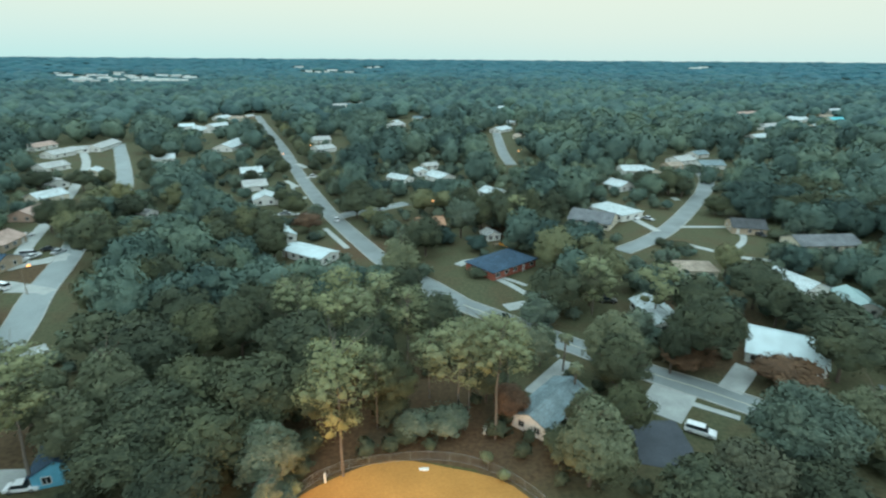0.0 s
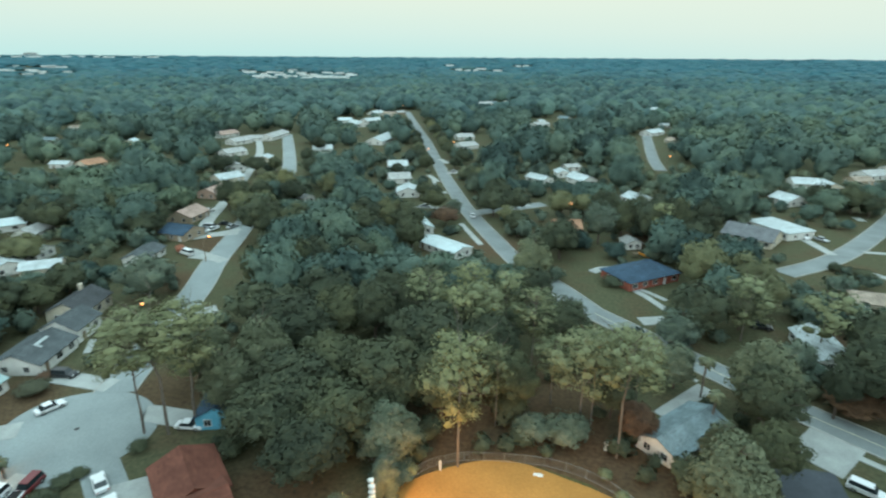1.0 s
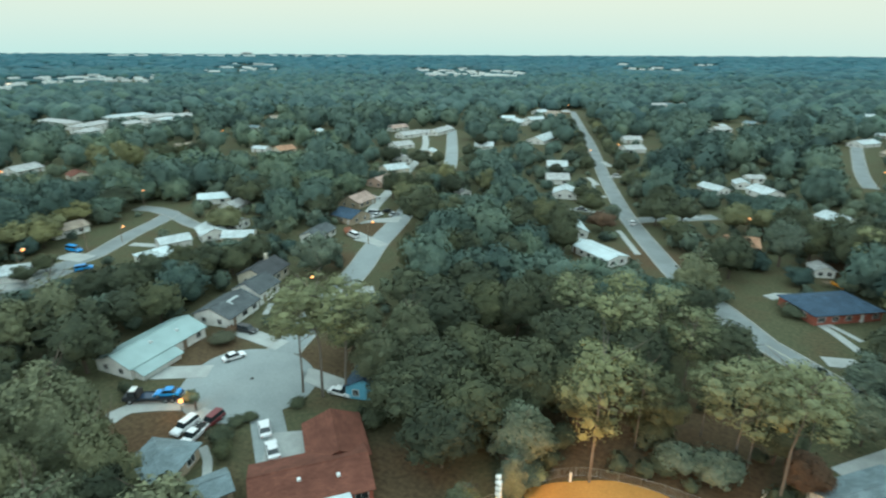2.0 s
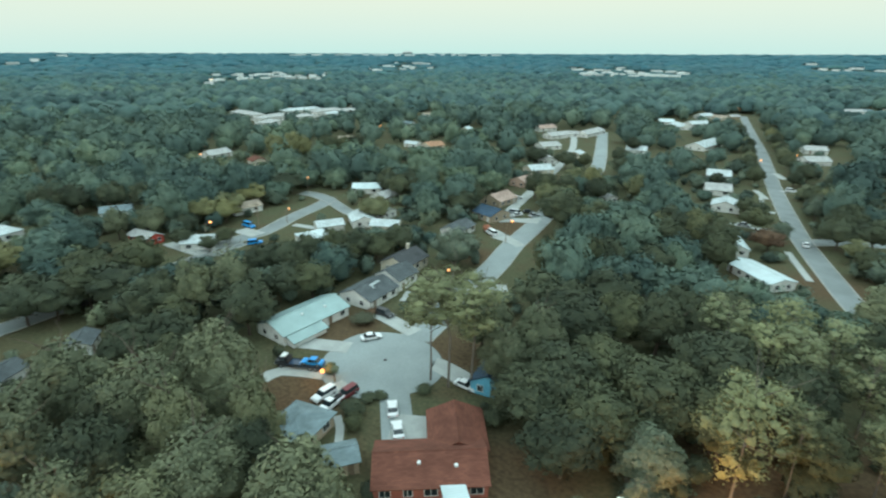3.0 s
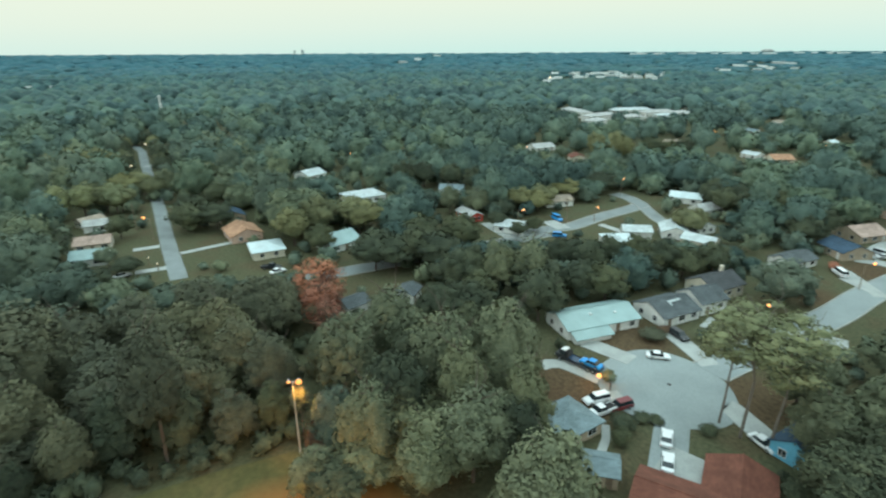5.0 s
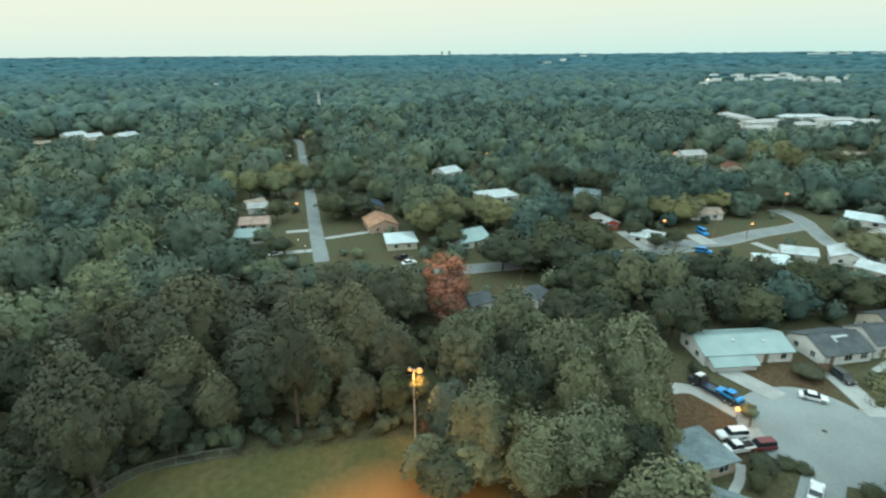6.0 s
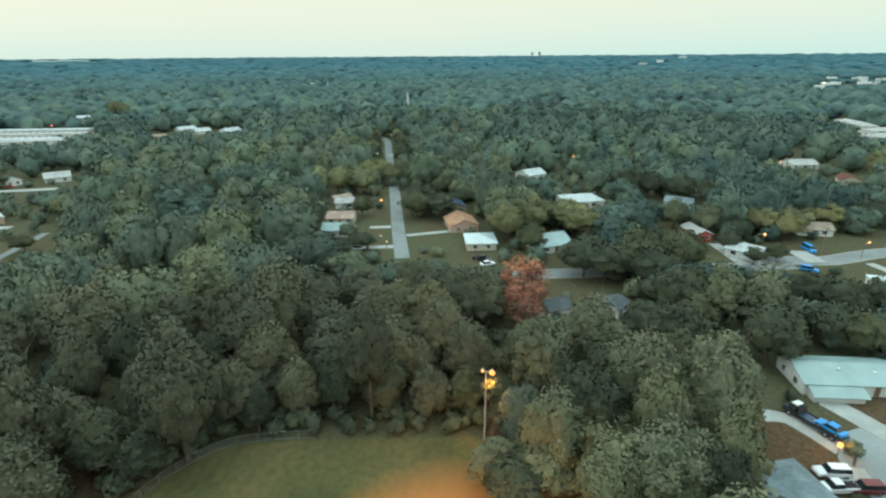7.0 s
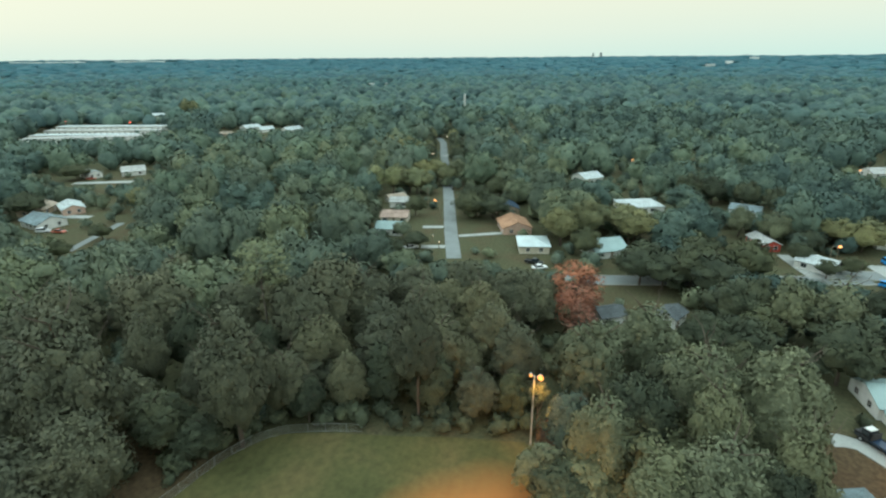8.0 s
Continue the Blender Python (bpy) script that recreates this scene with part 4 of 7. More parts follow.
# ---- houses ----
house("brick house with a wide terracotta shingle roof", -47.0, 44.6, 16.4, 9.6, 48, wall='brick', roof='red', vents=2, chimney=False, near=True)
house("terracotta-roofed front wing of the brick house", -49.3, 52.8, 10.0, 8.7, -42, wall='brick', roof='red', near=True)
house("white metal patio cover on posts behind the brick house", -40.3, 43.0, 9.5, 3.0, -34, wall='white', roof='whitemetal', kind='flat', name='patio_cover', category='patio cover', clear=False, h=2.3, near=True)
house("long white house with a pale teal metal roof", -102.8, 57.3, 18.8, 9.6, 97, wall='white', roof='tealmetal', ridge=1.7, vents=2, wing=(-0.46, 0.02, -2.4), near=True)
house("white cottage with a dark shingle roof and pale strip", -103.4, 76.9, 11.4, 9.8, 103, wall='white', roof='slate', ridge=2.0, strip=1, near=True)
house("white garage with a dark shingle roof", -105.6, 88.0, 8.4, 8.2, 101, wall='white', roof='slate', h=3.3, ridge=2.1, near=True)
house("white house with a charcoal roof and chimney", -112.4, 97.0, 11.2, 9.0, 104, wall='cream', roof='dark', h=3.2, chimney=True, ridge=2.1, near=True)
house("house with a blue-grey hip roof by the court", -68.9, 35.5, 8.8, 7.6, 111, wall='tan', roof='bluegrey', kind='hip', near=True)
house("small shed with a pale teal roof", -58.0, 36.1, 5.0, 4.5, 63, wall='tan', roof='bluegrey', name='shed', category='shed', near=True)
house("sky-blue house with a dark navy roof", -55.3, 70.8, 10.4, 7.0, 108, wall='bluewall', roof='navy', ridge=2.0, near=True)
house("brick house with a navy shingle hip roof", 24.4, 152.3, 18.3, 11.6, 38, wall='brick', roof='navy', kind='hip', near=True)
house("small white garden shed on the lawn", 24.7, 180.9, 5.3, 5.5, 19, wall='white', roof='pale', name='shed', category='shed', h=2.2, near=True)
house("low house with a grey weathered roof among pines", 23.1, 80.5, 14.8, 7.0, 47, wall='white', roof='bluegrey', near=True)
house("long house with a white metal roof beside the street", 78.3, 99.1, 14.4, 14.0, -32, wall='white', roof='whitemetal', near=True)
house("white house half hidden by trees", 57.6, 116.6, 7.2, 14.0, 3, wall='white', roof='white', near=True)
house("white house with a pale roof behind dark trees", 102.8, 132.6, 12.9, 13.0, 19, wall='white', roof='white', near=True)
house("white house with a pale teal roof", 112.2, 122.0, 6.7, 11.2, -13, wall='white', roof='tealmetal', near=True)
house("house with a tan shingle roof", 81.4, 146.0, 10.7, 8.1, -6, wall='cream', roof='tan', kind='hip', near=True)
house("house with a wide grey shingle roof", 136.7, 168.9, 21.5, 10.5, 2, wall='cream', roof='grey', near=True)
house("brown house with a lit carport", 121.9, 188.3, 11.6, 10.5, -15, wall='tan', roof='dark', near=True)
house("house with a flat white roof", 79.9, 211.1, 18.2, 12.2, -60, wall='white', roof='white', kind='flat', near=True)
house("house with a long grey roof", 67.1, 198.8, 16.1, 13.4, -32, wall='cream', roof='grey', near=True)
house("white two-part house by the bend", 118.8, 297.1, 12.2, 10.5, -0, wall='white', roof='white', near=False)
house("white annex by the bend", 98.4, 257.8, 10.2, 10.5, 28, wall='white', roof='white', near=False)
house("house with a blue-grey roof", 172.7, 313.2, 14.5, 10.5, -0, wall='white', roof='bluegrey', near=False)
house("small grey-roofed house among dark tree crowns", 162.4, 328.5, 15.6, 10.5, 29, wall='white', roof='pale', near=False)
house("white house with a white shingle roof", -49.7, 183.7, 6.9, 14.0, 30, wall='white', roof='whitemetal', near=True)
house("wide low house with a white metal roof", -35.2, 162.4, 16.6, 8.0, -34, wall='white', roof='whitemetal', ridge=1.0, near=True)
house("white-roofed house along the long street", -68.2, 233.4, 10.1, 10.5, 15, wall='white', roof='white', near=True)
house("grey-roofed house along the long street", -80.7, 259.8, 10.7, 10.5, 25, wall='white', roof='pale', near=False)
house("white-roofed house along the long street", -91.6, 292.4, 10.9, 10.5, 22, wall='white', roof='white', near=False)
house("white-roofed house farther along the street", -134.0, 387.5, 32.0, 12.8, 90, wall='white', roof='white', near=False)
house("pale house far along the street", -183.3, 504.7, 19.7, 10.5, 62, wall='white', roof='white', near=False)
house("pale house far along the street", -203.6, 575.8, 17.8, 10.5, 74, wall='white', roof='white', near=False)
house("pale gabled house among oaks", -187.1, 477.9, 22.4, 10.5, -43, wall='white', roof='white', near=False)
house("white-roofed house among oaks", -156.7, 334.4, 12.5, 10.5, 26, wall='white', roof='white', near=False)
house("white house along the court street", -178.4, 265.6, 9.1, 10.5, 50, wall='white', roof='pale', near=False)
house("house with a pink-tan roof along the court street", -152.7, 211.5, 14.3, 10.5, 88, wall='pinkwall', roof='pink', near=False)
house("grey-roofed house along the court street", -140.5, 175.0, 11.9, 10.5, 92, wall='tan', roof='pink', near=True)
house("house with a dark navy roof along the court street", -128.3, 155.6, 9.9, 10.5, 83, wall='tan', roof='navy', near=True)
house("grey-roofed white house along the court street", -124.3, 132.6, 11.8, 7.2, 103, wall='white', roof='slate', near=True)
house("pale house along the court street", -165.0, 238.5, 13.0, 10.0, 64, wall='cream', roof='white', near=False)
house("pale house along the court street", -261.4, 383.0, 18.3, 10.5, 77, wall='white', roof='pink', near=False)
house("pale house along the court street", -230.9, 352.9, 15.8, 10.5, 74, wall='white', roof='pale', near=False)
house("pale house along the court street", -206.6, 307.9, 14.4, 10.5, 67, wall='white', roof='pale', near=False)
house("pale house by the far crossing", -220.7, 386.2, 31.9, 10.5, 95, wall='white', roof='pale', clear=True, near=False)
house("brick garage with a pale roof", -192.3, 51.1, 5.7, 10.5, 106, wall='redpaint', roof='pale', near=True)
house("white house with a pale metal roof on a lawn", -169.5, -21.8, 9.6, 10.6, 104, wall='cream', roof='whitemetal', kind='hip', near=True)
house("house with an orange-tan roof on a lawn", -188.5, -31.5, 10.2, 12.6, 112, wall='pinkwall', roof='orange', near=True)
house("dark-roofed house in the shade of oaks", -211.5, -39.0, 9.0, 10.5, 111, wall='tan', roof='navy', near=True)
house("white house with a pale roof along the straight street", -173.0, -74.0, 9.5, 8.0, 100, wall='white', roof='tealmetal', near=True)
house("house with a brown-grey roof along the straight street", -187.5, -78.0, 10.2, 8.0, 102, wall='cream', roof='pink', near=True)
house("pale house along the straight street", -209.0, -84.5, 8.0, 6.4, 104, wall='white', roof='pale', near=True)
house("white house with a pale blue roof", -172.0, 0.4, 11.4, 11.4, 122, wall='white', roof='tealmetal', near=True)
house("house with a slate-grey roof behind the red tree", -122.6, 3.0, 6.5, 5.7, 122, wall='white', roof='slate', near=True)
house("white gabled shed under trees", -126.2, 17.3, 5.0, 6.3, 61, wall='white', roof='slate', near=True)
house("long house with a flat white roof", -230.0, 13.0, 16.0, 13.1, 112, wall='white', roof='white', kind='flat', near=True)
house("white house among oaks", -280.3, -10.2, 11.5, 10.5, 133, wall='white', roof='white', near=False)
house("white gable between trees", -139.6, 56.8, 5.0, 8.3, 106, wall='white', roof='bluegrey', near=True)
house("flat white carport roof", -151.6, 91.0, 9.8, 8.2, 82, wall='white', roof='whitemetal', kind='flat', near=True)
house("white-roofed house by the bend", -159.5, 102.2, 9.4, 6.3, 70, wall='white', roof='white', near=True)
house("white-roofed house by the bend", -157.5, 115.4, 8.4, 10.5, 63, wall='white', roof='white', near=True)
house("white house with a pale roof", -160.9, 127.0, 7.0, 10.5, 95, wall='white', roof='white', near=True)
house("grey-roofed house among dark trees", -178.7, 143.6, 7.7, 10.5, 14, wall='white', roof='pale', near=True)
house("white house among trees", -331.9, 135.6, 15.9, 10.5, 106, wall='white', roof='pale', near=False)
house("house with a red roof among trees", -293.1, 143.1, 8.3, 10.5, 78, wall='cream', roof='red', near=False)
house("house with an orange roof", -261.4, 253.4, 11.7, 10.5, 75, wall='cream', roof='orange', near=False)
house("white gable end among dark tree crowns", -276.0, 248.1, 6.4, 10.5, 101, wall='white', roof='white', near=False)
house("white-roofed house among dark trees", -219.5, -269.3, 7.2, 10.5, 160, wall='white', roof='white', near=False)
house("white-roofed house among dark trees", -231.8, -252.6, 11.5, 10.5, 137, wall='white', roof='pale', near=False)
house("house with a teal roof", -143.8, -205.9, 10.3, 13.4, 166, wall='white', roof='bluegrey', near=True)
house("cream house with a low roof", -162.4, -214.4, 7.9, 13.5, 148, wall='pinkwall', roof='white', near=False)
house("pale tan house among dark tree crowns", -156.6, -225.7, 9.8, 12.1, 116, wall='tan', roof='tan', near=False)
house("pale-roofed house among dark trees", -75.6, 416.1, 13.0, 10.5, 27, wall='white', roof='pale', near=False)
house("pale-roofed house among dark trees", -66.4, 372.8, 13.8, 10.5, 45, wall='white', roof='pale', near=False)
house("white house among trees", -10.6, 275.3, 7.3, 12.4, 49, wall='white', roof='white', near=False)
house("white house among trees", 10.4, 279.4, 9.7, 13.5, 35, wall='white', roof='white', near=False)
house("white house among trees", 34.0, 242.6, 8.8, 11.5, 38, wall='white', roof='white', near=True)
house("brown-roofed house behind the crowns", 3.3, 193.7, 9.8, 9.5, 12, wall='brick', roof='orange', near=True)
house("pale house at the street's end", 71.5, 482.3, 20.5, 10.5, 52, wall='white', roof='white', near=False)
house("pale house at the street's end", 104.3, 708.5, 18.0, 10.5, 29, wall='white', roof='white', near=False)
house("pale house among dark trees", -23.0, 514.1, 16.9, 10.5, 53, wall='white', roof='pale', near=False)
house("pale house among dark trees", -109.9, 733.8, 26.6, 10.5, 43, wall='white', roof='pale', near=False)
house("white building among dark trees", 331.3, 511.0, 32.0, 10.5, 30, wall='white', roof='pale', near=False)
house("white building among dark trees", 401.9, 570.7, 32.0, 10.5, 29, wall='white', roof='white', near=False)
house("white building among dark trees", 278.0, 435.6, 22.0, 10.5, 28, wall='white', roof='white', near=False)
house("pale building among dark trees", 386.3, 639.8, 32.0, 10.5, 24, wall='white', roof='pink', near=False)
house("building with a turquoise metal roof", 450.5, 574.6, 27.4, 10.5, 13, wall='white', roof='cyan', near=False)
house("white building among dark trees", 527.0, 684.8, 32.0, 10.5, 30, wall='white', roof='white', near=False)
house("white building among dark trees", -410.0, -289.8, 11.8, 10.5, 144, wall='white', roof='white', near=False)
house("white building among dark trees", -414.4, -266.7, 17.3, 10.5, 166, wall='white', roof='white', near=False)
house("white building among dark trees", -418.4, -311.3, 15.2, 10.5, 157, wall='white', roof='white', near=False)
house("white building among dark trees", -488.1, -480.2, 12.0, 10.5, 133, wall='white', roof='white', near=False)
# pale roofs that show here and there between the crowns
house("white-roofed house deep among tree crowns", 0.3, 293.6, 8.4, 6.4, 105, wall='white', roof='white', near=False)
house("pale grey-roofed house deep among tree crowns", 5.3, 310.6, 8.5, 5.9, 29, wall='white', roof='pale', near=False)
house("blue-grey-roofed house deep among tree crowns", -97.7, 753.3, 10.2, 7.6, 172, wall='cream', roof='bluegrey', near=False)
house("pale grey-roofed house deep among tree crowns", -80.8, 774.3, 9.4, 7.0, 53, wall='cream', roof='pale', near=False)
house("white-roofed house deep among tree crowns", -24.1, 542.0, 8.0, 5.3, 57, wall='tan', roof='white', near=False)
house("blue-grey-roofed house deep among tree crowns", -0.8, 575.6, 12.5, 8.6, 139, wall='cream', roof='bluegrey', near=False)
house("white metal-roofed house deep among crowns", 409.4, 586.7, 11.3, 7.2, 113, wall='tan', roof='whitemetal', near=False)
house("white metal-roofed house deep among crowns", 377.7, 510.9, 9.5, 7.1, 39, wall='cream', roof='whitemetal', near=False)
house("tan-roofed house deep among tree crowns", 460.7, 607.1, 12.1, 8.9, 148, wall='cream', roof='tan', near=False)
house("tan-roofed house deep among tree crowns", 148.7, 310.0, 10.1, 7.9, 18, wall='tan', roof='tan', near=False)
house("blue-grey-roofed house deep among tree crowns", 184.4, 350.9, 12.2, 8.5, 26, wall='white', roof='bluegrey', near=False)
house("pale grey-roofed house deep among tree crowns", -226.9, 369.2, 10.8, 7.8, 35, wall='white', roof='pale', near=False)
house("white-roofed house deep among tree crowns", -176.2, 294.7, 8.9, 6.7, 102, wall='cream', roof='white', near=False)
house("white metal-roofed house deep among crowns", -209.3, 500.0, 12.6, 9.7, 30, wall='white', roof='whitemetal', near=False)
house("tan-roofed house deep among tree crowns", -186.6, 570.5, 12.8, 9.2, 175, wall='cream', roof='tan', near=False)
house("pale grey-roofed house deep among tree crowns", -180.5, 588.3, 11.9, 7.3, 66, wall='tan', roof='pale', near=False)
house("pale grey-roofed house deep among tree crowns", -109.6, 210.6, 8.4, 5.4, 155, wall='white', roof='pale', near=False)
house("white-roofed house deep among tree crowns", 90.2, 539.5, 8.6, 6.0, 153, wall='white', roof='white', near=False)
house("tan-roofed house deep among tree crowns", 80.1, 434.5, 12.8, 8.2, 98, wall='cream', roof='tan', near=False)
house("white-roofed house deep among tree crowns", 128.1, 292.8, 10.9, 8.0, 94, wall='cream', roof='white', near=False)
house("tan-roofed house deep among tree crowns", -327.9, 229.2, 10.4, 7.9, 71, wall='cream', roof='tan', near=False)
house("blue-grey-roofed house deep among tree crowns", -537.7, 387.4, 8.1, 5.2, 133, wall='cream', roof='bluegrey', near=False)
house("tan-roofed house deep among tree crowns", -404.5, 384.8, 9.9, 7.8, 71, wall='white', roof='tan', near=False)
house("blue-grey-roofed house deep among tree crowns", -363.8, 321.9, 9.7, 6.8, 17, wall='white', roof='bluegrey', near=False)
house("white metal-roofed house deep among crowns", -302.8, 331.6, 9.3, 6.2, 111, wall='cream', roof='whitemetal', near=False)
house("blue-grey-roofed house deep among tree crowns", -233.4, 53.7, 10.9, 7.5, 70, wall='white', roof='bluegrey', near=False)
house("tan-roofed house deep among tree crowns", -203.7, 91.7, 11.5, 7.3, 92, wall='white', roof='tan', near=False)
house("white-roofed house deep among tree crowns", -145.3, 116.9, 10.0, 6.7, 35, wall='cream', roof='white', near=False)
house("white metal-roofed house deep among crowns", -195.7, 147.2, 12.7, 8.0, 50, wall='white', roof='whitemetal', near=False)
house("tan-roofed house deep among tree crowns", -215.1, -89.1, 8.3, 5.2, 138, wall='cream', roof='tan', near=False)
house("tan-roofed house deep among tree crowns", -376.0, -304.3, 10.1, 6.5, 120, wall='tan', roof='tan', near=False)
house("white-roofed house deep among tree crowns", -174.5, 61.8, 10.0, 7.4, 55, wall='white', roof='white', near=False)
# long school blocks with white roofs
house("long low school building with a white roof", -318.4, -388.7, 85.8, 11.0, 117, kind="flat", h=4.0, near=False, roof="pale", wall="white", category="school building")
house("long low school building with a white roof", -330.1, -402.0, 81.8, 11.0, 107, kind="flat", h=4.0, near=False, roof="white", wall="white", category="school building")
house("long low school building with a white roof", -357.3, -411.9, 97.0, 11.0, 106, kind="flat", h=4.0, near=False, roof="pale", wall="white", category="school building")
house("long low school building with a white roof", -381.8, -430.9, 94.9, 11.0, 106, kind="flat", h=4.0, near=False, roof="white", wall="white", category="school building")
# apartment blocks with white walls
house("two-storey white apartment block with a pale roof", -515.5, 246.8, 45.0, 12.0, 2, kind="hip", h=5.2, near=False, roof="pale", wall="white", category="apartment building", name="apartment_building")
house("two-storey white apartment block with a pale roof", -472.0, 249.3, 35.5, 12.0, 115, kind="hip", h=5.2, near=False, roof="pale", wall="white", category="apartment building", name="apartment_building")
house("two-storey white apartment block with a pale roof", -511.0, 303.9, 42.4, 12.0, 91, kind="hip", h=5.2, near=False, roof="white", wall="white", category="apartment building", name="apartment_building")
house("two-storey white apartment block with a pale roof", -454.0, 272.6, 18.4, 12.0, 88, kind="hip", h=5.2, near=False, roof="pale", wall="white", category="apartment building", name="apartment_building")
house("two-storey white apartment block with a pale roof", -485.0, 317.3, 35.4, 12.0, 98, kind="hip", h=5.2, near=False, roof="pale", wall="white", category="apartment building", name="apartment_building")
house("two-storey white apartment block with a pale roof", -455.9, 306.3, 15.5, 12.0, 100, kind="hip", h=5.2, near=False, roof="white", wall="white", category="apartment building", name="apartment_building")
house("two-storey white apartment block with a pale roof", -470.8, 335.8, 20.7, 12.0, 53, kind="hip", h=5.2, near=False, roof="pale", wall="white", category="apartment building", name="apartment_building")
house("two-storey white apartment block with a pale roof", -434.8, 226.3, 19.1, 12.0, 121, kind="hip", h=5.2, near=False, roof="pale", wall="white", category="apartment building", name="apartment_building")
# pale buildings far off
far_building("distant pale building with a flat roof", -1216, 1953, 18, 12, 228, 7.4)
far_building("distant pale building with a flat roof", -1130, 1824, 19, 11, 236, 7.0)
far_building("distant pale building with a flat roof", -1093, 1780, 19, 7, 208, 8.1)
far_building("distant pale building with a flat roof", -1111, 1839, 16, 7, 225, 8.9)
far_building("distant pale building with a flat roof", -901, 1505, 20, 14, 199, 8.1)
far_building("distant pale building with a flat roof", -822, 1384, 14, 6, 229, 9.1)
far_building("distant pale building with a flat roof", -913, 1560, 17, 10, 208, 8.3)
far_building("distant pale building with a flat roof", -980, 1689, 21, 16, 208, 7.0)
far_building("distant pale building with a flat roof", -870, 1506, 28, 15, 209, 9.4)
far_building("distant pale building with a flat roof", -1028, 1814, 28, 11, 203, 8.6)
far_building("distant pale building with a flat roof", -804, 1428, 22, 12, 210, 8.0)
far_building("distant pale building with a flat roof", -887, 1600, 11, 8, 198, 8.3)
far_building("distant pale building with a flat roof", -969, 1767, 26, 18, 204, 9.7)
far_building("distant pale building with a flat roof", -908, 1669, 27, 14, 218, 7.0)
far_building("distant pale building with a flat roof", -759, 1417, 9, 4, 224, 7.4)
far_building("distant pale building with a flat roof", -813, 1530, 19, 14, 212, 8.7)
far_building("distant pale building with a flat roof", -984, 1882, 18, 7, 189, 9.8)
far_building("distant pale building with a flat roof", -1065, 2050, 31, 18, 214, 7.9)
far_building("distant pale building with a flat roof", -793, 1540, 13, 7, 187, 7.8)
far_building("distant pale building with a flat roof", -915, 1814, 25, 9, 213, 8.0)
far_building("distant pale building with a flat roof", -904, 1817, 16, 7, 192, 7.2)
far_building("distant pale building with a flat roof", -834, 1680, 25, 17, 195, 7.0)
far_building("distant pale building with a flat roof", -720, 1467, 25, 14, 231, 7.1)
far_building("distant pale building with a flat roof", -905, 1889, 11, 9, 195, 7.0)
far_building("distant pale building with a flat roof", -800, 1673, 18, 14, 214, 8.5)
far_building("distant pale building with a flat roof", -753, 1603, 26, 16, 194, 7.6)
far_building("distant pale building with a flat roof", -694, 1498, 23, 13, 206, 7.2)
far_building("distant pale building with a flat roof", -703, 1544, 23, 13, 196, 7.9)
far_building("distant pale building with a flat roof", -841, 1879, 34, 20, 193, 7.4)
far_building("distant pale building with a flat roof", -678, 1532, 17, 11, 187, 9.0)
far_building("distant pale building with a flat roof", -661, 1513, 20, 11, 226, 8.3)
far_building("distant pale building with a flat roof", -645, 1493, 27, 14, 187, 9.1)
far_building("distant pale building with a flat roof", -760, 1787, 25, 12, 217, 8.6)
far_building("distant pale building with a flat roof", -786, 1864, 26, 17, 201, 8.4)
far_building("distant pale building with a flat roof", -627, 1518, 24, 19, 201, 6.9)
far_building("distant pale building with a flat roof", -722, 1788, 13, 8, 226, 9.0)
far_building("distant pale building with a flat roof", -687, 1716, 31, 25, 179, 8.8)
far_building("distant pale building with a flat roof", -678, 1705, 11, 7, 195, 7.1)
far_building("distant pale building with a flat roof", -605, 2870, 39, 15, 210, 10.3)
far_building("distant pale building with a flat roof", -465, 2393, 26, 11, 177, 9.1)
far_building("distant pale building with a flat roof", -416, 2335, 21, 13, 199, 7.6)
far_building("distant pale building with a flat roof", -382, 2343, 19, 7, 176, 8.0)
far_building("distant pale building with a flat roof", -384, 2503, 38, 26, 209, 8.7)
far_building("distant pale building with a flat roof", -288, 2330, 37, 16, 188, 8.1)
far_building("distant pale building with a flat roof", -254, 2882, 24, 15, 192, 10.3)
far_building("distant pale building with a flat roof", -223, 2979, 24, 14, 168, 7.8)
far_building("distant pale building with a flat roof", 1438, 2904, 51, 25, 152, 9.2)
far_building("distant pale building with a flat roof", 1522, 2984, 43, 22, 168, 10.4)
far_building("distant pale building with a flat roof", -1101, 456, 16, 10, 241, 7.6)
far_building("distant pale building with a flat roof", -1215, 523, 21, 14, 264, 7.1)
far_building("distant pale building with a flat roof", -1512, 714, 22, 14, 245, 7.8)
far_building("distant pale building with a flat roof", -1359, 647, 11, 4, 267, 8.5)
far_building("distant pale building with a flat roof", -1390, 689, 10, 5, 260, 9.2)
far_building("distant pale building with a flat roof", -1419, 718, 10, 7, 222, 9.2)
far_building("distant pale building with a flat roof", -1238, 649, 19, 10, 218, 7.5)
far_building("distant pale building with a flat roof", -1463, 775, 26, 16, 233, 7.8)
far_building("distant pale building with a flat roof", -1303, 714, 21, 12, 236, 8.3)
far_building("distant pale building with a flat roof", -1464, 820, 18, 14, 245, 6.8)
far_building("distant pale building with a flat roof", -1306, 747, 17, 11, 241, 8.7)
far_building("distant pale building with a flat roof", -1237, 744, 15, 6, 250, 8.1)
far_building("distant pale building with a flat roof", -1193, 721, 20, 12, 239, 6.2)
far_building("distant pale building with a flat roof", -1236, 778, 19, 14, 239, 6.5)
far_building("distant pale building with a flat roof", -1147, 731, 12, 6, 240, 8.9)
far_building("distant pale building with a flat roof", -1299, 854, 13, 7, 251, 8.7)
far_building("distant pale building with a flat roof", -1649, 1283, 12, 5, 233, 8.9)
far_building("distant pale building with a flat roof", -1557, 1239, 29, 19, 219, 8.5)
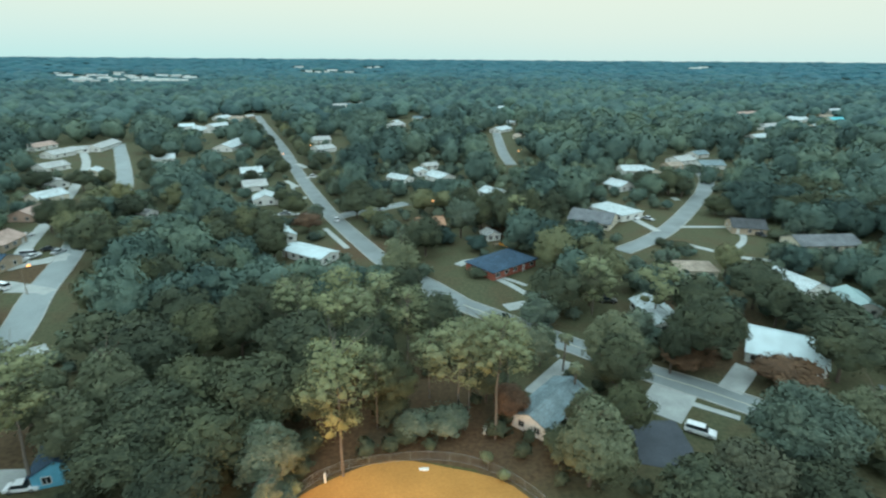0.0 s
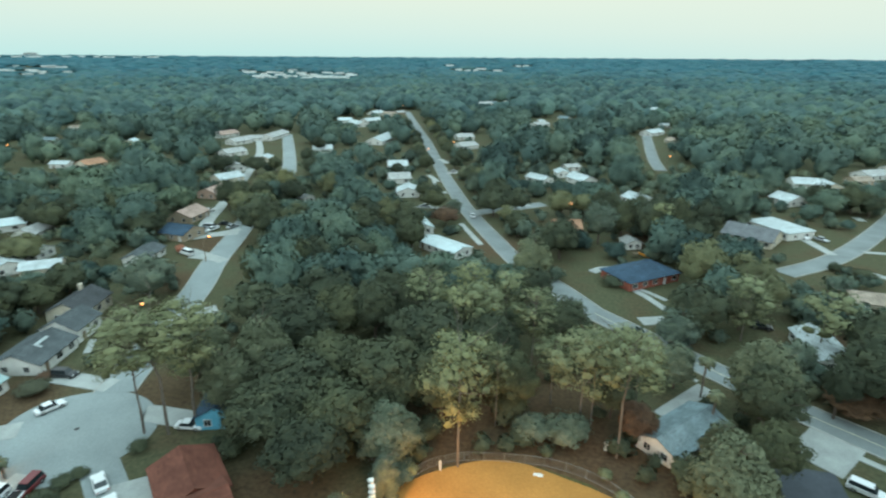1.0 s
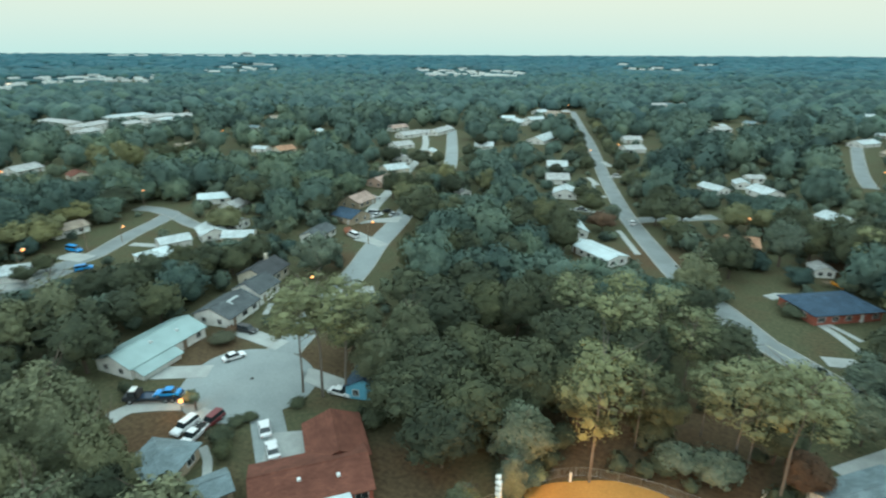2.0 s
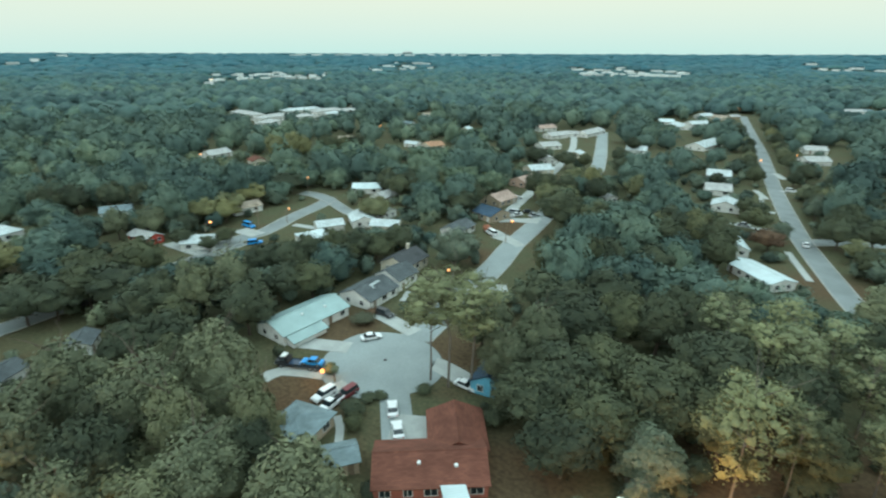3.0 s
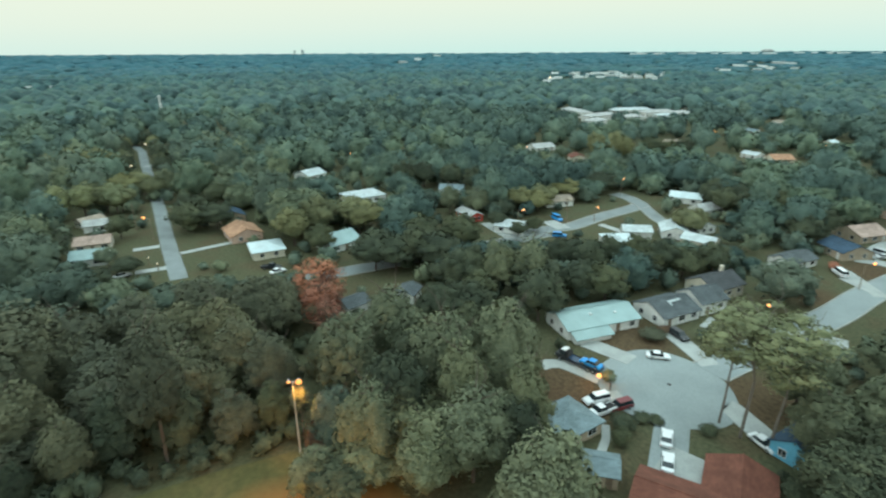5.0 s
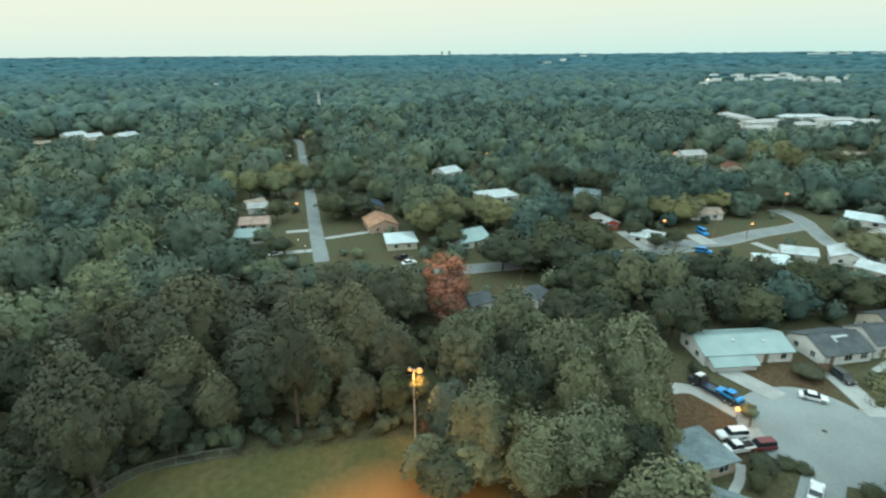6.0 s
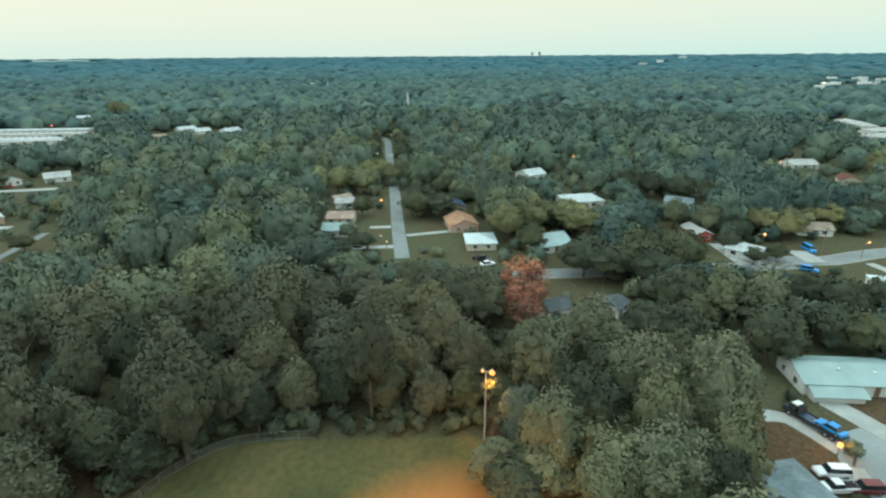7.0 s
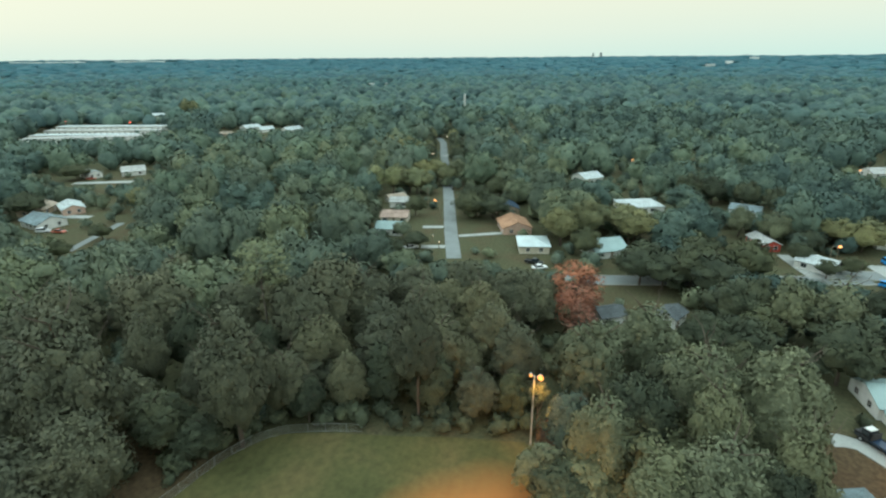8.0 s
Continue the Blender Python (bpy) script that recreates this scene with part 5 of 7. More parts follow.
far_building("distant pale building with a flat roof", -1856, 1532, 33, 25, 252, 9.4)
far_building("distant pale building with a flat roof", -2146, 1827, 17, 8, 254, 8.1)
far_building("distant pale building with a flat roof", -1828, 1598, 15, 11, 226, 8.3)
far_building("distant pale building with a flat roof", -1754, 1553, 26, 16, 206, 10.1)
far_building("distant pale building with a flat roof", -1680, 1518, 18, 8, 247, 7.8)
far_building("distant pale building with a flat roof", -1996, 1856, 33, 15, 247, 8.1)
far_building("distant pale building with a flat roof", -1606, 1543, 23, 15, 236, 7.4)
far_building("distant pale building with a flat roof", -3700, 2191, 70, 31, 258, 11.7)
far_building("distant pale building with a flat roof", -3676, 2230, 63, 37, 244, 12.9)
far_building("distant pale building with a flat roof", -3619, 2322, 65, 47, 213, 14.0)
far_building("distant pale building with a flat roof", -3531, 2454, 57, 24, 241, 14.5)
far_building("distant pale building with a flat roof", -3498, 2501, 56, 21, 224, 14.8)
far_building("distant pale building with a flat roof", -3414, 2615, 44, 32, 214, 14.3)
far_building("distant pale building with a flat roof", -3370, 2670, 40, 21, 216, 12.4)
far_building("distant pale building with a flat roof", -3336, 2713, 69, 46, 225, 15.2)
far_building("distant pale building with a flat roof", -3264, 2799, 46, 35, 226, 13.8)
far_building("distant pale building with a flat roof", -3207, 2865, 68, 46, 205, 12.7)
far_building("distant pale building with a flat roof", -3095, 2985, 49, 29, 239, 15.7)
far_building("distant pale building with a flat roof", -3037, 3044, 29, 22, 214, 15.9)
far_building("distant pale building with a flat roof", -2980, 3100, 28, 16, 236, 14.8)
far_building("distant pale building with a flat roof", -2930, 3148, 58, 39, 239, 12.5)
far_building("distant pale building with a flat roof", -2809, 3256, 43, 32, 244, 12.3)
far_building("distant pale building with a flat roof", -2737, 3317, 60, 44, 197, 13.3)
far_building("distant pale building with a flat roof", -2725, 382, 36, 24, 250, 15.7)
far_building("distant pale building with a flat roof", -3092, 517, 32, 11, 249, 17.8)
far_building("distant pale building with a flat roof", -3840, 775, 45, 23, 281, 15.7)
far_building("distant pale building with a flat roof", -2516, -3487, 58, 26, -31, 9.7)
far_building("distant pale building with a flat roof", -2543, -3468, 31, 24, -56, 10.1)
far_building("distant pale building with a flat roof", -2560, -3455, 50, 20, -57, 8.7)
far_building("distant pale building with a flat roof", -2598, -3426, 61, 35, -19, 8.7)
far_building("distant pale building with a flat roof", -2650, -3386, 38, 26, -26, 9.0)
far_building("distant pale building with a flat roof", -2665, -3375, 71, 53, -29, 9.9)
far_building("distant pale building with a flat roof", -2709, -3339, 43, 33, -44, 8.8)
far_building("distant pale building with a flat roof", -2743, -3311, 69, 50, -62, 10.6)
far_building("distant pale building with a flat roof", -2777, -3283, 51, 35, -26, 8.7)
far_building("distant pale building with a flat roof", -2950, -3129, 70, 41, -63, 10.3)
far_building("distant pale building with a flat roof", -2964, -3116, 38, 27, -23, 10.6)
far_building("distant pale building with a flat roof", -2997, -3083, 53, 40, -46, 8.6)
far_building("distant pale building with a flat roof", -3046, -3035, 66, 49, -35, 10.5)
far_building("distant pale building with a flat roof", -3100, -2980, 70, 53, -49, 10.3)
far_building("distant pale building with a flat roof", -3121, -2957, 27, 11, -32, 10.5)
far_building("distant pale building with a flat roof", -1214, 508, 7, 3, 249, 7.9)
far_building("distant pale building with a flat roof", -1519, 652, 19, 13, 259, 7.7)
far_building("distant pale building with a flat roof", -1263, 551, 17, 8, 234, 6.6)
far_building("distant pale building with a flat roof", -1476, 685, 16, 12, 231, 6.9)
far_building("distant pale building with a flat roof", -1265, 601, 10, 7, 238, 8.2)
far_building("distant pale building with a flat roof", -1269, 606, 23, 13, 259, 6.7)
far_building("distant pale building with a flat roof", -1281, 634, 8, 5, 268, 6.8)
far_building("distant pale building with a flat roof", -1482, 760, 16, 10, 227, 7.5)
far_building("distant pale building with a flat roof", -1331, 711, 9, 6, 244, 8.4)
far_building("distant pale building with a flat roof", -1529, 841, 25, 18, 217, 9.1)
far_building("distant pale building with a flat roof", -1309, 736, 17, 13, 218, 6.9)
far_building("distant pale building with a flat roof", -1203, 694, 22, 12, 256, 8.3)
far_building("distant pale building with a flat roof", -1307, 776, 13, 6, 227, 8.6)
far_building("distant pale building with a flat roof", -1325, 831, 19, 14, 241, 7.1)
far_building("distant pale building with a flat roof", -1145, 733, 11, 9, 245, 7.5)
far_building("distant pale building with a flat roof", -1424, 938, 12, 4, 247, 7.8)
far_building("distant pale building with a flat roof", -1811, 1516, 24, 13, 209, 8.9)
far_building("distant pale building with a flat roof", -1570, 1370, 23, 12, 247, 7.9)
far_building("distant pale building with a flat roof", -1607, 1447, 14, 7, 252, 7.1)
far_building("distant pale building with a flat roof", -2006, 1842, 46, 36, 229, 10.5)
far_building("distant pale building with a flat roof", -1936, 1840, 32, 15, 220, 8.6)
far_building("distant pale building with a flat roof", -1177, -535, 10, 4, -58, 6.0)
far_building("distant pale building with a flat roof", -1173, -497, 8, 4, -49, 6.6)


def far_tower(label, x, y, L, W, h, floors):
    """A tall block on the skyline: shaft, roof and a strip of windows for each group of floors."""
    z = rise(math.hypot(x, y))
    e = base("office_tower", x, y, math.degrees(math.atan2(y, x)) + 90, z)
    tagged(e, label, "office tower")
    b = bmesh.new()
    box(b, -L / 2, -W / 2, -2, L / 2, W / 2, h, 0.3)
    part("wall", b, M["towerconcrete"], e)
    b = bmesh.new()
    box(b, -L * 0.3, -W * 0.3, h + 0.02, L * 0.3, W * 0.3, h + 4, 0.2)
    part("roof_house", b, M["towerconcrete"], e)
    for i in range(floors):
        zz = h * (i + 0.6) / (floors + 0.4)
        for sy in (-1, 1):
            b = bmesh.new()
            box(b, -L * 0.46, sy * W / 2 - 0.15, zz, L * 0.46, sy * W / 2 + 0.15, zz + h / floors * 0.4)
            part("window_band", b, M["glass"], e)


far_tower("tall pale office tower on the far skyline", -4696, -205, 16, 16, 38, 3)
far_tower("tall pale office tower on the far skyline", -4698, -146, 20, 16, 42, 3)
far_tower("wide pale hotel block on the far skyline", -3516, 3118, 80, 24, 26, 5)

# ---- open lawns ----
OPEN.append((-168.6, -41.4, 7.0, 0.3))
OPEN.append((-171.6, -35.2, 6.0, 0.3))
OPEN.append((-179.4, -42.0, 5.0, 0.3))
OPEN.append((-167.5, -60.5, 5.0, 0.3))
OPEN.append((-195.1, -66.6, 5.0, 0.3))
OPEN.append((-177.8, -59.7, 5.0, 0.3))
OPEN.append((17.9, 136.3, 6.0, 0.3))
OPEN.append((11.7, 147.7, 6.0, 0.3))
OPEN.append((20.4, 131.3, 5.0, 0.3))
OPEN.append((6.3, 159.8, 5.0, 0.3))
OPEN.append((93.2, 206.9, 6.0, 0.3))
OPEN.append((101.9, 182.2, 7.0, 0.3))
OPEN.append((97.7, 184.3, 5.0, 0.3))
OPEN.append((115.8, 198.5, 5.0, 0.3))
OPEN.append((76.4, 186.8, 5.0, 0.3))
OPEN.append((-91.5, 63.4, 5.0, 0.3))
OPEN.append((-79.8, 41.2, 5.0, 0.3))
OPEN.append((-63.6, 44.3, 5.0, 0.3))
OPEN.append((-70.8, 75.8, 5.0, 0.3))
OPEN.append((-194.4, 102.7, 6.0, 0.3))
OPEN.append((-194.0, 110.6, 6.0, 0.3))
OPEN.append((-189.6, 94.9, 5.0, 0.3))
OPEN.append((-171.9, 51.3, 5.0, 0.3))
OPEN.append((-117.4, 153.1, 4.0, 0.3))
OPEN.append((-107.9, 134.7, 4.0, 0.3))
OPEN.append((-29.9, 168.6, 4.0, 0.3))
OPEN.append((54.1, 79.9, 4.0, 0.3))
OPEN.append((73.2, 92.4, 5.0, 0.3))
OPEN.append((84.6, 84.2, 6.0, 0.3))
OPEN.append((-171.1, 39.1, 5.0, 0.3))
OPEN.append((-141.8, 6.4, 5.0, 0.3))
OPEN.append((-118.3, 157.7, 4.0, 0.3))
OPEN.append((-112.5, 134.0, 4.0, 0.3))
# ---- vehicles ----
car("white sedan parked on the driveway", -62.9, 50.6, 143, "white", "sedan", 4.7)
car("white sedan parked nose to tail on the driveway", -57.9, 47.5, 145, "white", "sedan", 4.7)
car("white sedan parked at the kerb of the court", -86.0, 63.9, 66, "white", "sedan", 4.7)
car("black car parked on a driveway", -92.7, 73.3, 8, "black", "suv", 4.8)
car("bright blue sports car standing on the flatbed truck", -84.9, 48.1, 214, "blue", "sedan", 4.6, z=1.05)
TOW = (-87.0, 46.7, 214)
car("white van with red roof markings on the drive", -75.0, 44.3, -83, "white", "suv", 5.0)
car("white pickup truck with a dark open bed", -71.7, 43.6, -77, "white", "pickup", 5.6)
car("dark red car parked on the drive", -72.3, 47.5, -81, "red", "suv", 4.8)
car("white car parked by the blue house", -58.5, 65.1, 7, "white", "sedan", 4.7)
car("white van beside the parking pad", 47.4, 74.2, -32, "white", "suv", 5.0)
car("dark car in the shade beside a house", 48.9, 126.9, -7, "black", "suv", 4.8)
car("dark blue car at the drive's end", 87.1, 82.8, -121, "navy", "suv", 4.8)
car("white van parked on a pale drive by the street", -61.0, 239.3, 17, "white", "van", 5.4)
car("silver car parked on a pale drive by the street", -55.0, 213.8, 4, "silver", "sedan", 4.7)
car("white car parked by the far side of the street", -57.0, 286.2, 20, "white", "suv", 4.8)
car("white car parked beside the pale lane", -139.0, 186.0, 70, "white", "sedan", 4.7)
car("white van parked beside the pale lane", -151.0, 214.0, 66, "white", "van", 5.4)
car("white car driving on the long street", -33.0, 204.3, 103, "white", "sedan", 4.7)
car("silver car on a driveway of the court street", -124.2, 165.8, 11, "silver", "van", 5.4)
car("white car on a driveway of the court street", -122.4, 164.5, 70, "white", "sedan", 4.7)
car("dark car on a driveway of the court street", -122.0, 171.3, 6, "black", "sedan", 4.7)
car("silver car on a pale driveway", -117.3, 168.8, 75, "silver", "sedan", 4.7)
car("blue van parked off the street", -182.9, 83.1, 9, "blue", "van", 5.4)
car("blue car parked at the street", -163.8, 75.8, 64, "blue", "suv", 4.8)
car("white van on a driveway of the court street", -114.6, 139.6, 160, "white", "van", 5.2)
car("white van on the lawn", -179.4, 64.2, 28, "white", "van", 5.4)
car("black pickup on the lawn by the white house", -155.5, -19.4, 75, "black", "pickup", 5.6)
car("white car by the white house", -151.7, -17.1, 121, "white", "sedan", 4.7)
car("white car in the shade", -158.2, -60.6, 124, "white", "sedan", 4.7)
car("white car on a grassy drive", -137.0, -197.9, 122, "white", "suv", 4.8)
car("orange-red car on a grassy drive", -138.1, -191.4, 106, "orange", "sedan", 4.7)
car("red car by a lawn", -213.6, -262.6, 121, "orange", "sedan", 4.7)
car("white car on a curved drive", 86.0, 205.0, -72, "white", "suv", 4.8)
car("white car on a curved drive", 91.0, 203.3, -57, "silver", "sedan", 4.7)
car("dark car by the carport", 123.8, 181.9, -67, "black", "sedan", 4.7)
# ---- street lamps ----
street_lamp(-103.8, 136.9, 43, 7.8)
street_lamp(4.8, 204.5, 286, 7.8)
street_lamp(161.0, 383.6, 117, 7.8)
street_lamp(-182.3, 606.6, 183, 7.8)
street_lamp(59.8, 325.6, 315, 7.8)
street_lamp(121.8, 188.9, 339, 2.6, lamp='warmlamp')
street_lamp(-24.8, 409.6, 335, 7.8)
street_lamp(-70.4, 347.8, 190, 7.8)
street_lamp(518.4, 1244.6, 162, 7.8, size=1.2)
street_lamp(-79.6, 316.2, 31, 7.8)
street_lamp(-88.8, 91.5, 12, 7.8)
street_lamp(-209.8, 125.3, 347, 7.8)
street_lamp(-357.4, 154.2, 120, 7.8)
street_lamp(-451.0, 410.2, 233, 7.8, size=1.0)
street_lamp(-262.3, 285.8, 101, 7.8)
street_lamp(-172.8, 65.6, 66, 7.8)
street_lamp(-178.9, 97.4, 120, 5)
street_lamp(-301.9, 114.9, 31, 7.8)
street_lamp(-377.3, 400.1, 358, 7.8, size=0.8)
street_lamp(-302.4, 11.5, 77, 7.8)
street_lamp(-332.7, 265.0, 265, 7.8, size=0.8)
street_lamp(-497.7, 375.0, 160, 7.8, size=0.9)
street_lamp(-1071.6, 58.2, 233, 7.8, size=1.6, lamp='warmlamp')
street_lamp(-1266.5, 286.2, 273, 7.8, size=2.0, lamp='warmlamp')
street_lamp(-1462.9, 377.5, 252, 7.8, size=2)
street_lamp(-1328.9, 445.1, 312, 7.8, size=2, lamp='warmlamp')
street_lamp(-1179.5, 495.1, 68, 7.8, size=3, lamp='warmlamp')
street_lamp(-408.4, -135.4, 335, 7.8, lamp='redlamp', size=0.8)
street_lamp(-365.0, -110.7, 352, 7.8, lamp='warmlamp')
street_lamp(-330.1, -110.0, 239, 7.8, lamp='warmlamp')
street_lamp(-293.4, -97.5, 173, 7.8, lamp='warmlamp')
street_lamp(-192.6, -63.3, 261, 7.8)
street_lamp(-166.3, -55.6, 109, 2.5, lamp='warmlamp', size=0.3, arm=0.1)
street_lamp(-160.5, -51.6, 161, 2.5, lamp='warmlamp', size=0.3, arm=0.1)
street_lamp(-381.9, -409.3, 58, 7.8, lamp='redlamp', size=1.0)
street_lamp(-395.6, -371.5, 76, 7.8, size=0.8)
street_lamp(-375.0, -475.6, 268, 7.8, lamp='redlamp', size=0.7)
street_lamp(-298.6, -184.2, 237, 7.8, lamp='warmlamp')
street_lamp(-185.5, 70.6, 352, 4, lamp='warmlamp')
DRIVE_LAMP = (-79.7, 47.1)
utility_pole(-318.2, 124.4, 30)
utility_pole(-205.4, -70.6, 30)
utility_pole(-178.2, 84.7, 30)
# ---- trees that stand out ----
tree("pine", -12.1, 66.3, 23.7, 13.9, low=0.36)
tree("pine", -7.7, 77.2, 16.4, 6.8, low=0.5)
tree("pine", 6.6, 81.7, 17.8, 14.6, low=0.42)
tree("pine", 1.4, 85.9, 13.7, 9.5, low=0.45)
tree("pine", 12.2, 73.9, 22.6, 13.8, low=0.55)
tree("pine", 8.4, 81.3, 18.7, 9.0, low=0.5)
tree("oak", -5.4, 81.0, 13.0, 11.1)
tree("oak", 11.8, 84.2, 9.0, 9.5)
tree("oak", -11.4, 93.2, 14.0, 14.8)
tree("oak", -75.4, 163.1, 13.6, 14.6)
tree("oak", -63.6, 168.4, 15.4, 15.4)
tree("oak", -50.7, 172.6, 14.2, 15.4)
tree("oak", -77.1, 119.1, 13.9, 10.8)
tree("oak", -68.5, 126.2, 14.7, 10.9)
tree("oak", -63.5, 128.3, 14.2, 10.7)
tree("oak", -44.3, 97.2, 14.1, 14.8)
tree("oak", -37.0, 98.9, 15.8, 12.4)
tree("oak", -30.7, 106.2, 14.5, 12.8)
tree("oak", -51.7, 106.1, 15.0, 16.0)
tree("oak", -65.5, 100.1, 12.5, 16.4)
tree("pine", -25.3, 100.6, 18.1, 14.5, low=0.35)
tree("pine", -17.0, 97.9, 16.5, 14.1, low=0.35)
tree("pine", -13.1, 97.8, 17.5, 12.1, low=0.4)
tree("pine", -3.0, 98.2, 17.7, 11.8, low=0.4)
tree("oak", -50.8, 90.2, 14.0, 21.7)
tree("light", -51.2, 77.8, 16.0, 14.1)
tree("oak", -38.1, 77.7, 14.0, 17.2)
tree("oak", -26.6, 75.7, 15.0, 19.2)
tree("oak", -40.7, 69.9, 14.0, 18.0)
tree("light", -53.2, 69.5, 14.0, 13.0)
tree("oak", -31.0, 65.5, 13.0, 16.4)
tree("teal", -22.7, 64.6, 11.0, 11.3)
tree("oak", -32.8, 58.1, 11.0, 14.4)
tree("oak", -42.6, 63.4, 12.0, 15.0)
tree("light", -64.8, 76.9, 15.0, 13.9)
tree("oak", -22.3, 89.6, 16.0, 19.2)
tree("oak", -39.0, 116.0, 12.2, 14.2)
tree("oak", -31.8, 118.2, 13.0, 15.5)
tree("yellow", -66.3, 170.2, 14.3, 13.2)
tree("yellow", -56.8, 170.7, 15.9, 11.6)
tree("oak", -67.5, 130.8, 13.4, 14.2)
tree("oak", -54.7, 136.1, 12.9, 12.6)
tree("pine", -17.8, 110.3, 17.0, 11.3, low=0.35)
tree("pine", -9.7, 111.6, 15.5, 12.7, low=0.35)
tree("oak", -17.1, 77.0, 14.0, 13.9)
tree("oak", -99.5, 159.0, 17.0, 18.5)
tree("oak", -88.3, 162.4, 13.7, 15.4)
tree("yellow", -119.2, 180.3, 11.7, 13.2)
tree("yellow", -112.4, 183.0, 11.5, 14.7)
tree("brown", -40.8, 189.7, 8.0, 12.4)
tree("oak", -49.6, 207.7, 10.0, 13.4)
tree("oak", -2.5, 162.0, 12.8, 12.6)
tree("oak", 1.5, 171.0, 12.6, 12.5)
tree("oak", 1.5, 163.5, 13.6, 12.1)
tree("oak", -54.0, 225.0, 8.0, 9.0)
tree("oak", -25.5, 229.0, 11.9, 12.0)
tree("oak", -27.5, 221.1, 12.5, 11.0)
tree("oak", -25.3, 207.2, 11.4, 15.2)
tree("oak", -16.6, 210.1, 12.2, 15.7)
tree("oak", 1.7, 105.6, 13.0, 16.1)
tree("yellow", 1.1, 211.5, 12.0, 14.0)
tree("yellow", 10.1, 215.5, 9.8, 12.6)
tree("oak", 33.9, 189.0, 18.5, 12.0)
tree("oak", 39.9, 185.4, 18.1, 11.4)
tree("oak", 49.0, 187.6, 17.4, 12.9)
tree("oak", 16.3, 207.2, 14.3, 11.0)
tree("oak", 19.1, 204.3, 14.4, 10.4)
tree("oak", 29.1, 205.7, 13.0, 12.3)
tree("oak", 30.8, 183.0, 18.0, 16.0)
tree("yellow", 38.6, 144.2, 16.7, 15.3)
tree("yellow", 48.8, 141.6, 14.2, 14.5)
tree("pine", 42.6, 119.6, 15.6, 14.1, low=0.3)
tree("pine", 56.4, 115.3, 16.7, 14.9, low=0.3)
tree("oak", 32.5, 119.1, 14.0, 15.2)
tree("teal", 28.2, 113.5, 9.0, 12.0)
tree("oak", 63.2, 108.9, 15.0, 15.4)
tree("oak", 58.2, 94.9, 16.0, 17.2)
tree("oak", 85.0, 121.8, 14.0, 17.1)
tree("yellow", 88.8, 142.4, 11.0, 9.8)
tree("light", 37.9, 90.4, 15.0, 14.3)
tree("oak", 35.8, 83.5, 14.0, 11.5)
tree("light", 26.3, 72.1, 11.0, 8.5)
tree("oak", 33.4, 72.5, 11.5, 10.0)
tree("light", 24.8, 63.0, 15.0, 12.8)
tree("oak", 108.2, 251.4, 11.5, 12.3)
tree("oak", 117.4, 244.8, 12.7, 13.8)
tree("oak", 121.8, 240.2, 10.5, 11.5)
tree("oak", 90.0, 104.8, 13.0, 18.9)
tree("oak", 82.5, 88.7, 15.0, 16.4)
tree("brown", 71.2, 87.8, 6.0, 15.6)
tree("brown", 55.3, 95.9, 5.0, 14.3)
tree("oak", 55.6, 62.9, 16.0, 17.8, leaf='grove')
tree("oak", 44.0, 55.7, 13.0, 13.6, leaf='olive')
tree("light", 69.1, 66.4, 14.0, 13.3)
tree("oak", 37.6, 53.7, 11.0, 17.4)
tree("oak", 52.2, 52.6, 12.0, 13.9)
tree("oak", 121.7, 209.4, 9.0, 13.9)
tree("oak", 50.5, 92.9, 12.0, 6.8)
tree("oak", 150.1, 200.7, 11.3, 12.6)
tree("oak", 154.7, 195.2, 12.6, 12.6)
tree("bush", 130.0, 177.7, 3.5, 16.2)
tree("oak", 138.8, 214.1, 10.4, 12.4)
tree("oak", 145.0, 204.6, 10.1, 10.6)
tree("oak", 146.8, 200.1, 11.2, 12.6)
tree("oak", 154.6, 198.6, 14.3, 13.8)
tree("oak", 160.2, 193.0, 13.4, 13.6)
tree("oak", 170.6, 186.2, 14.7, 14.4)
tree("oak", 161.0, 232.7, 13.4, 15.7)
tree("oak", 168.8, 227.1, 14.2, 14.9)
tree("oak", 179.3, 223.2, 13.0, 15.3)
tree("oak", 114.5, 111.5, 12.0, 15.4)
tree("oak", 84.7, 112.0, 12.0, 12.0)
tree("bush", 17.1, 146.6, 2.8, 10.0)
tree("bush", -68.6, 49.5, 1.2, 4.3)
tree("bush", -67.5, 51.7, 1.1, 3.3)
tree("bush", -63.2, 58.7, 1.3, 4.4)
tree("bush", -1.1, 75.1, 5.0, 7.9, leaf='teal')
tree("bush", 4.1, 76.4, 5.0, 9.0, leaf='teal')
tree("bush", -3.0, 73.4, 3.5, 5.9)
tree("bush", 22.6, 70.0, 5.0, 8.6)
tree("bush", -21.4, 61.6, 4.0, 7.8, leaf='teal')
tree("bush", 82.6, 172.4, 3.0, 5.8)
tree("bush", 88.2, 167.4, 3.0, 7.6)
tree("pine", -65.1, 62.1, 20.4, 13.9, low=0.6, leaf='airypine')
tree("pine", -61.0, 62.9, 23.8, 19.5, low=0.6, leaf='airypine')
tree("pine", -57.1, 65.0, 23.0, 15.2, low=0.58, leaf='airypine')
tree("oak", -121.5, 103.0, 10.9, 12.1)
tree("oak", -102.5, 108.0, 13.0, 17.0, 0.12, leaf="teal", label="broad grey-green tree beside the court street")
tree("oak", -133.3, 191.0, 13.5, 12.2)
tree("oak", -129.1, 192.1, 12.4, 12.6)
tree("oak", -122.9, 198.9, 12.3, 11.8)
tree("oak", -110.8, 205.3, 11.4, 13.2)
tree("oak", -56.3, 97.2, 13.2, 16.8)
tree("oak", -132.5, 77.6, 11.5, 10.6)
tree("oak", -130.3, 85.0, 11.7, 11.7)
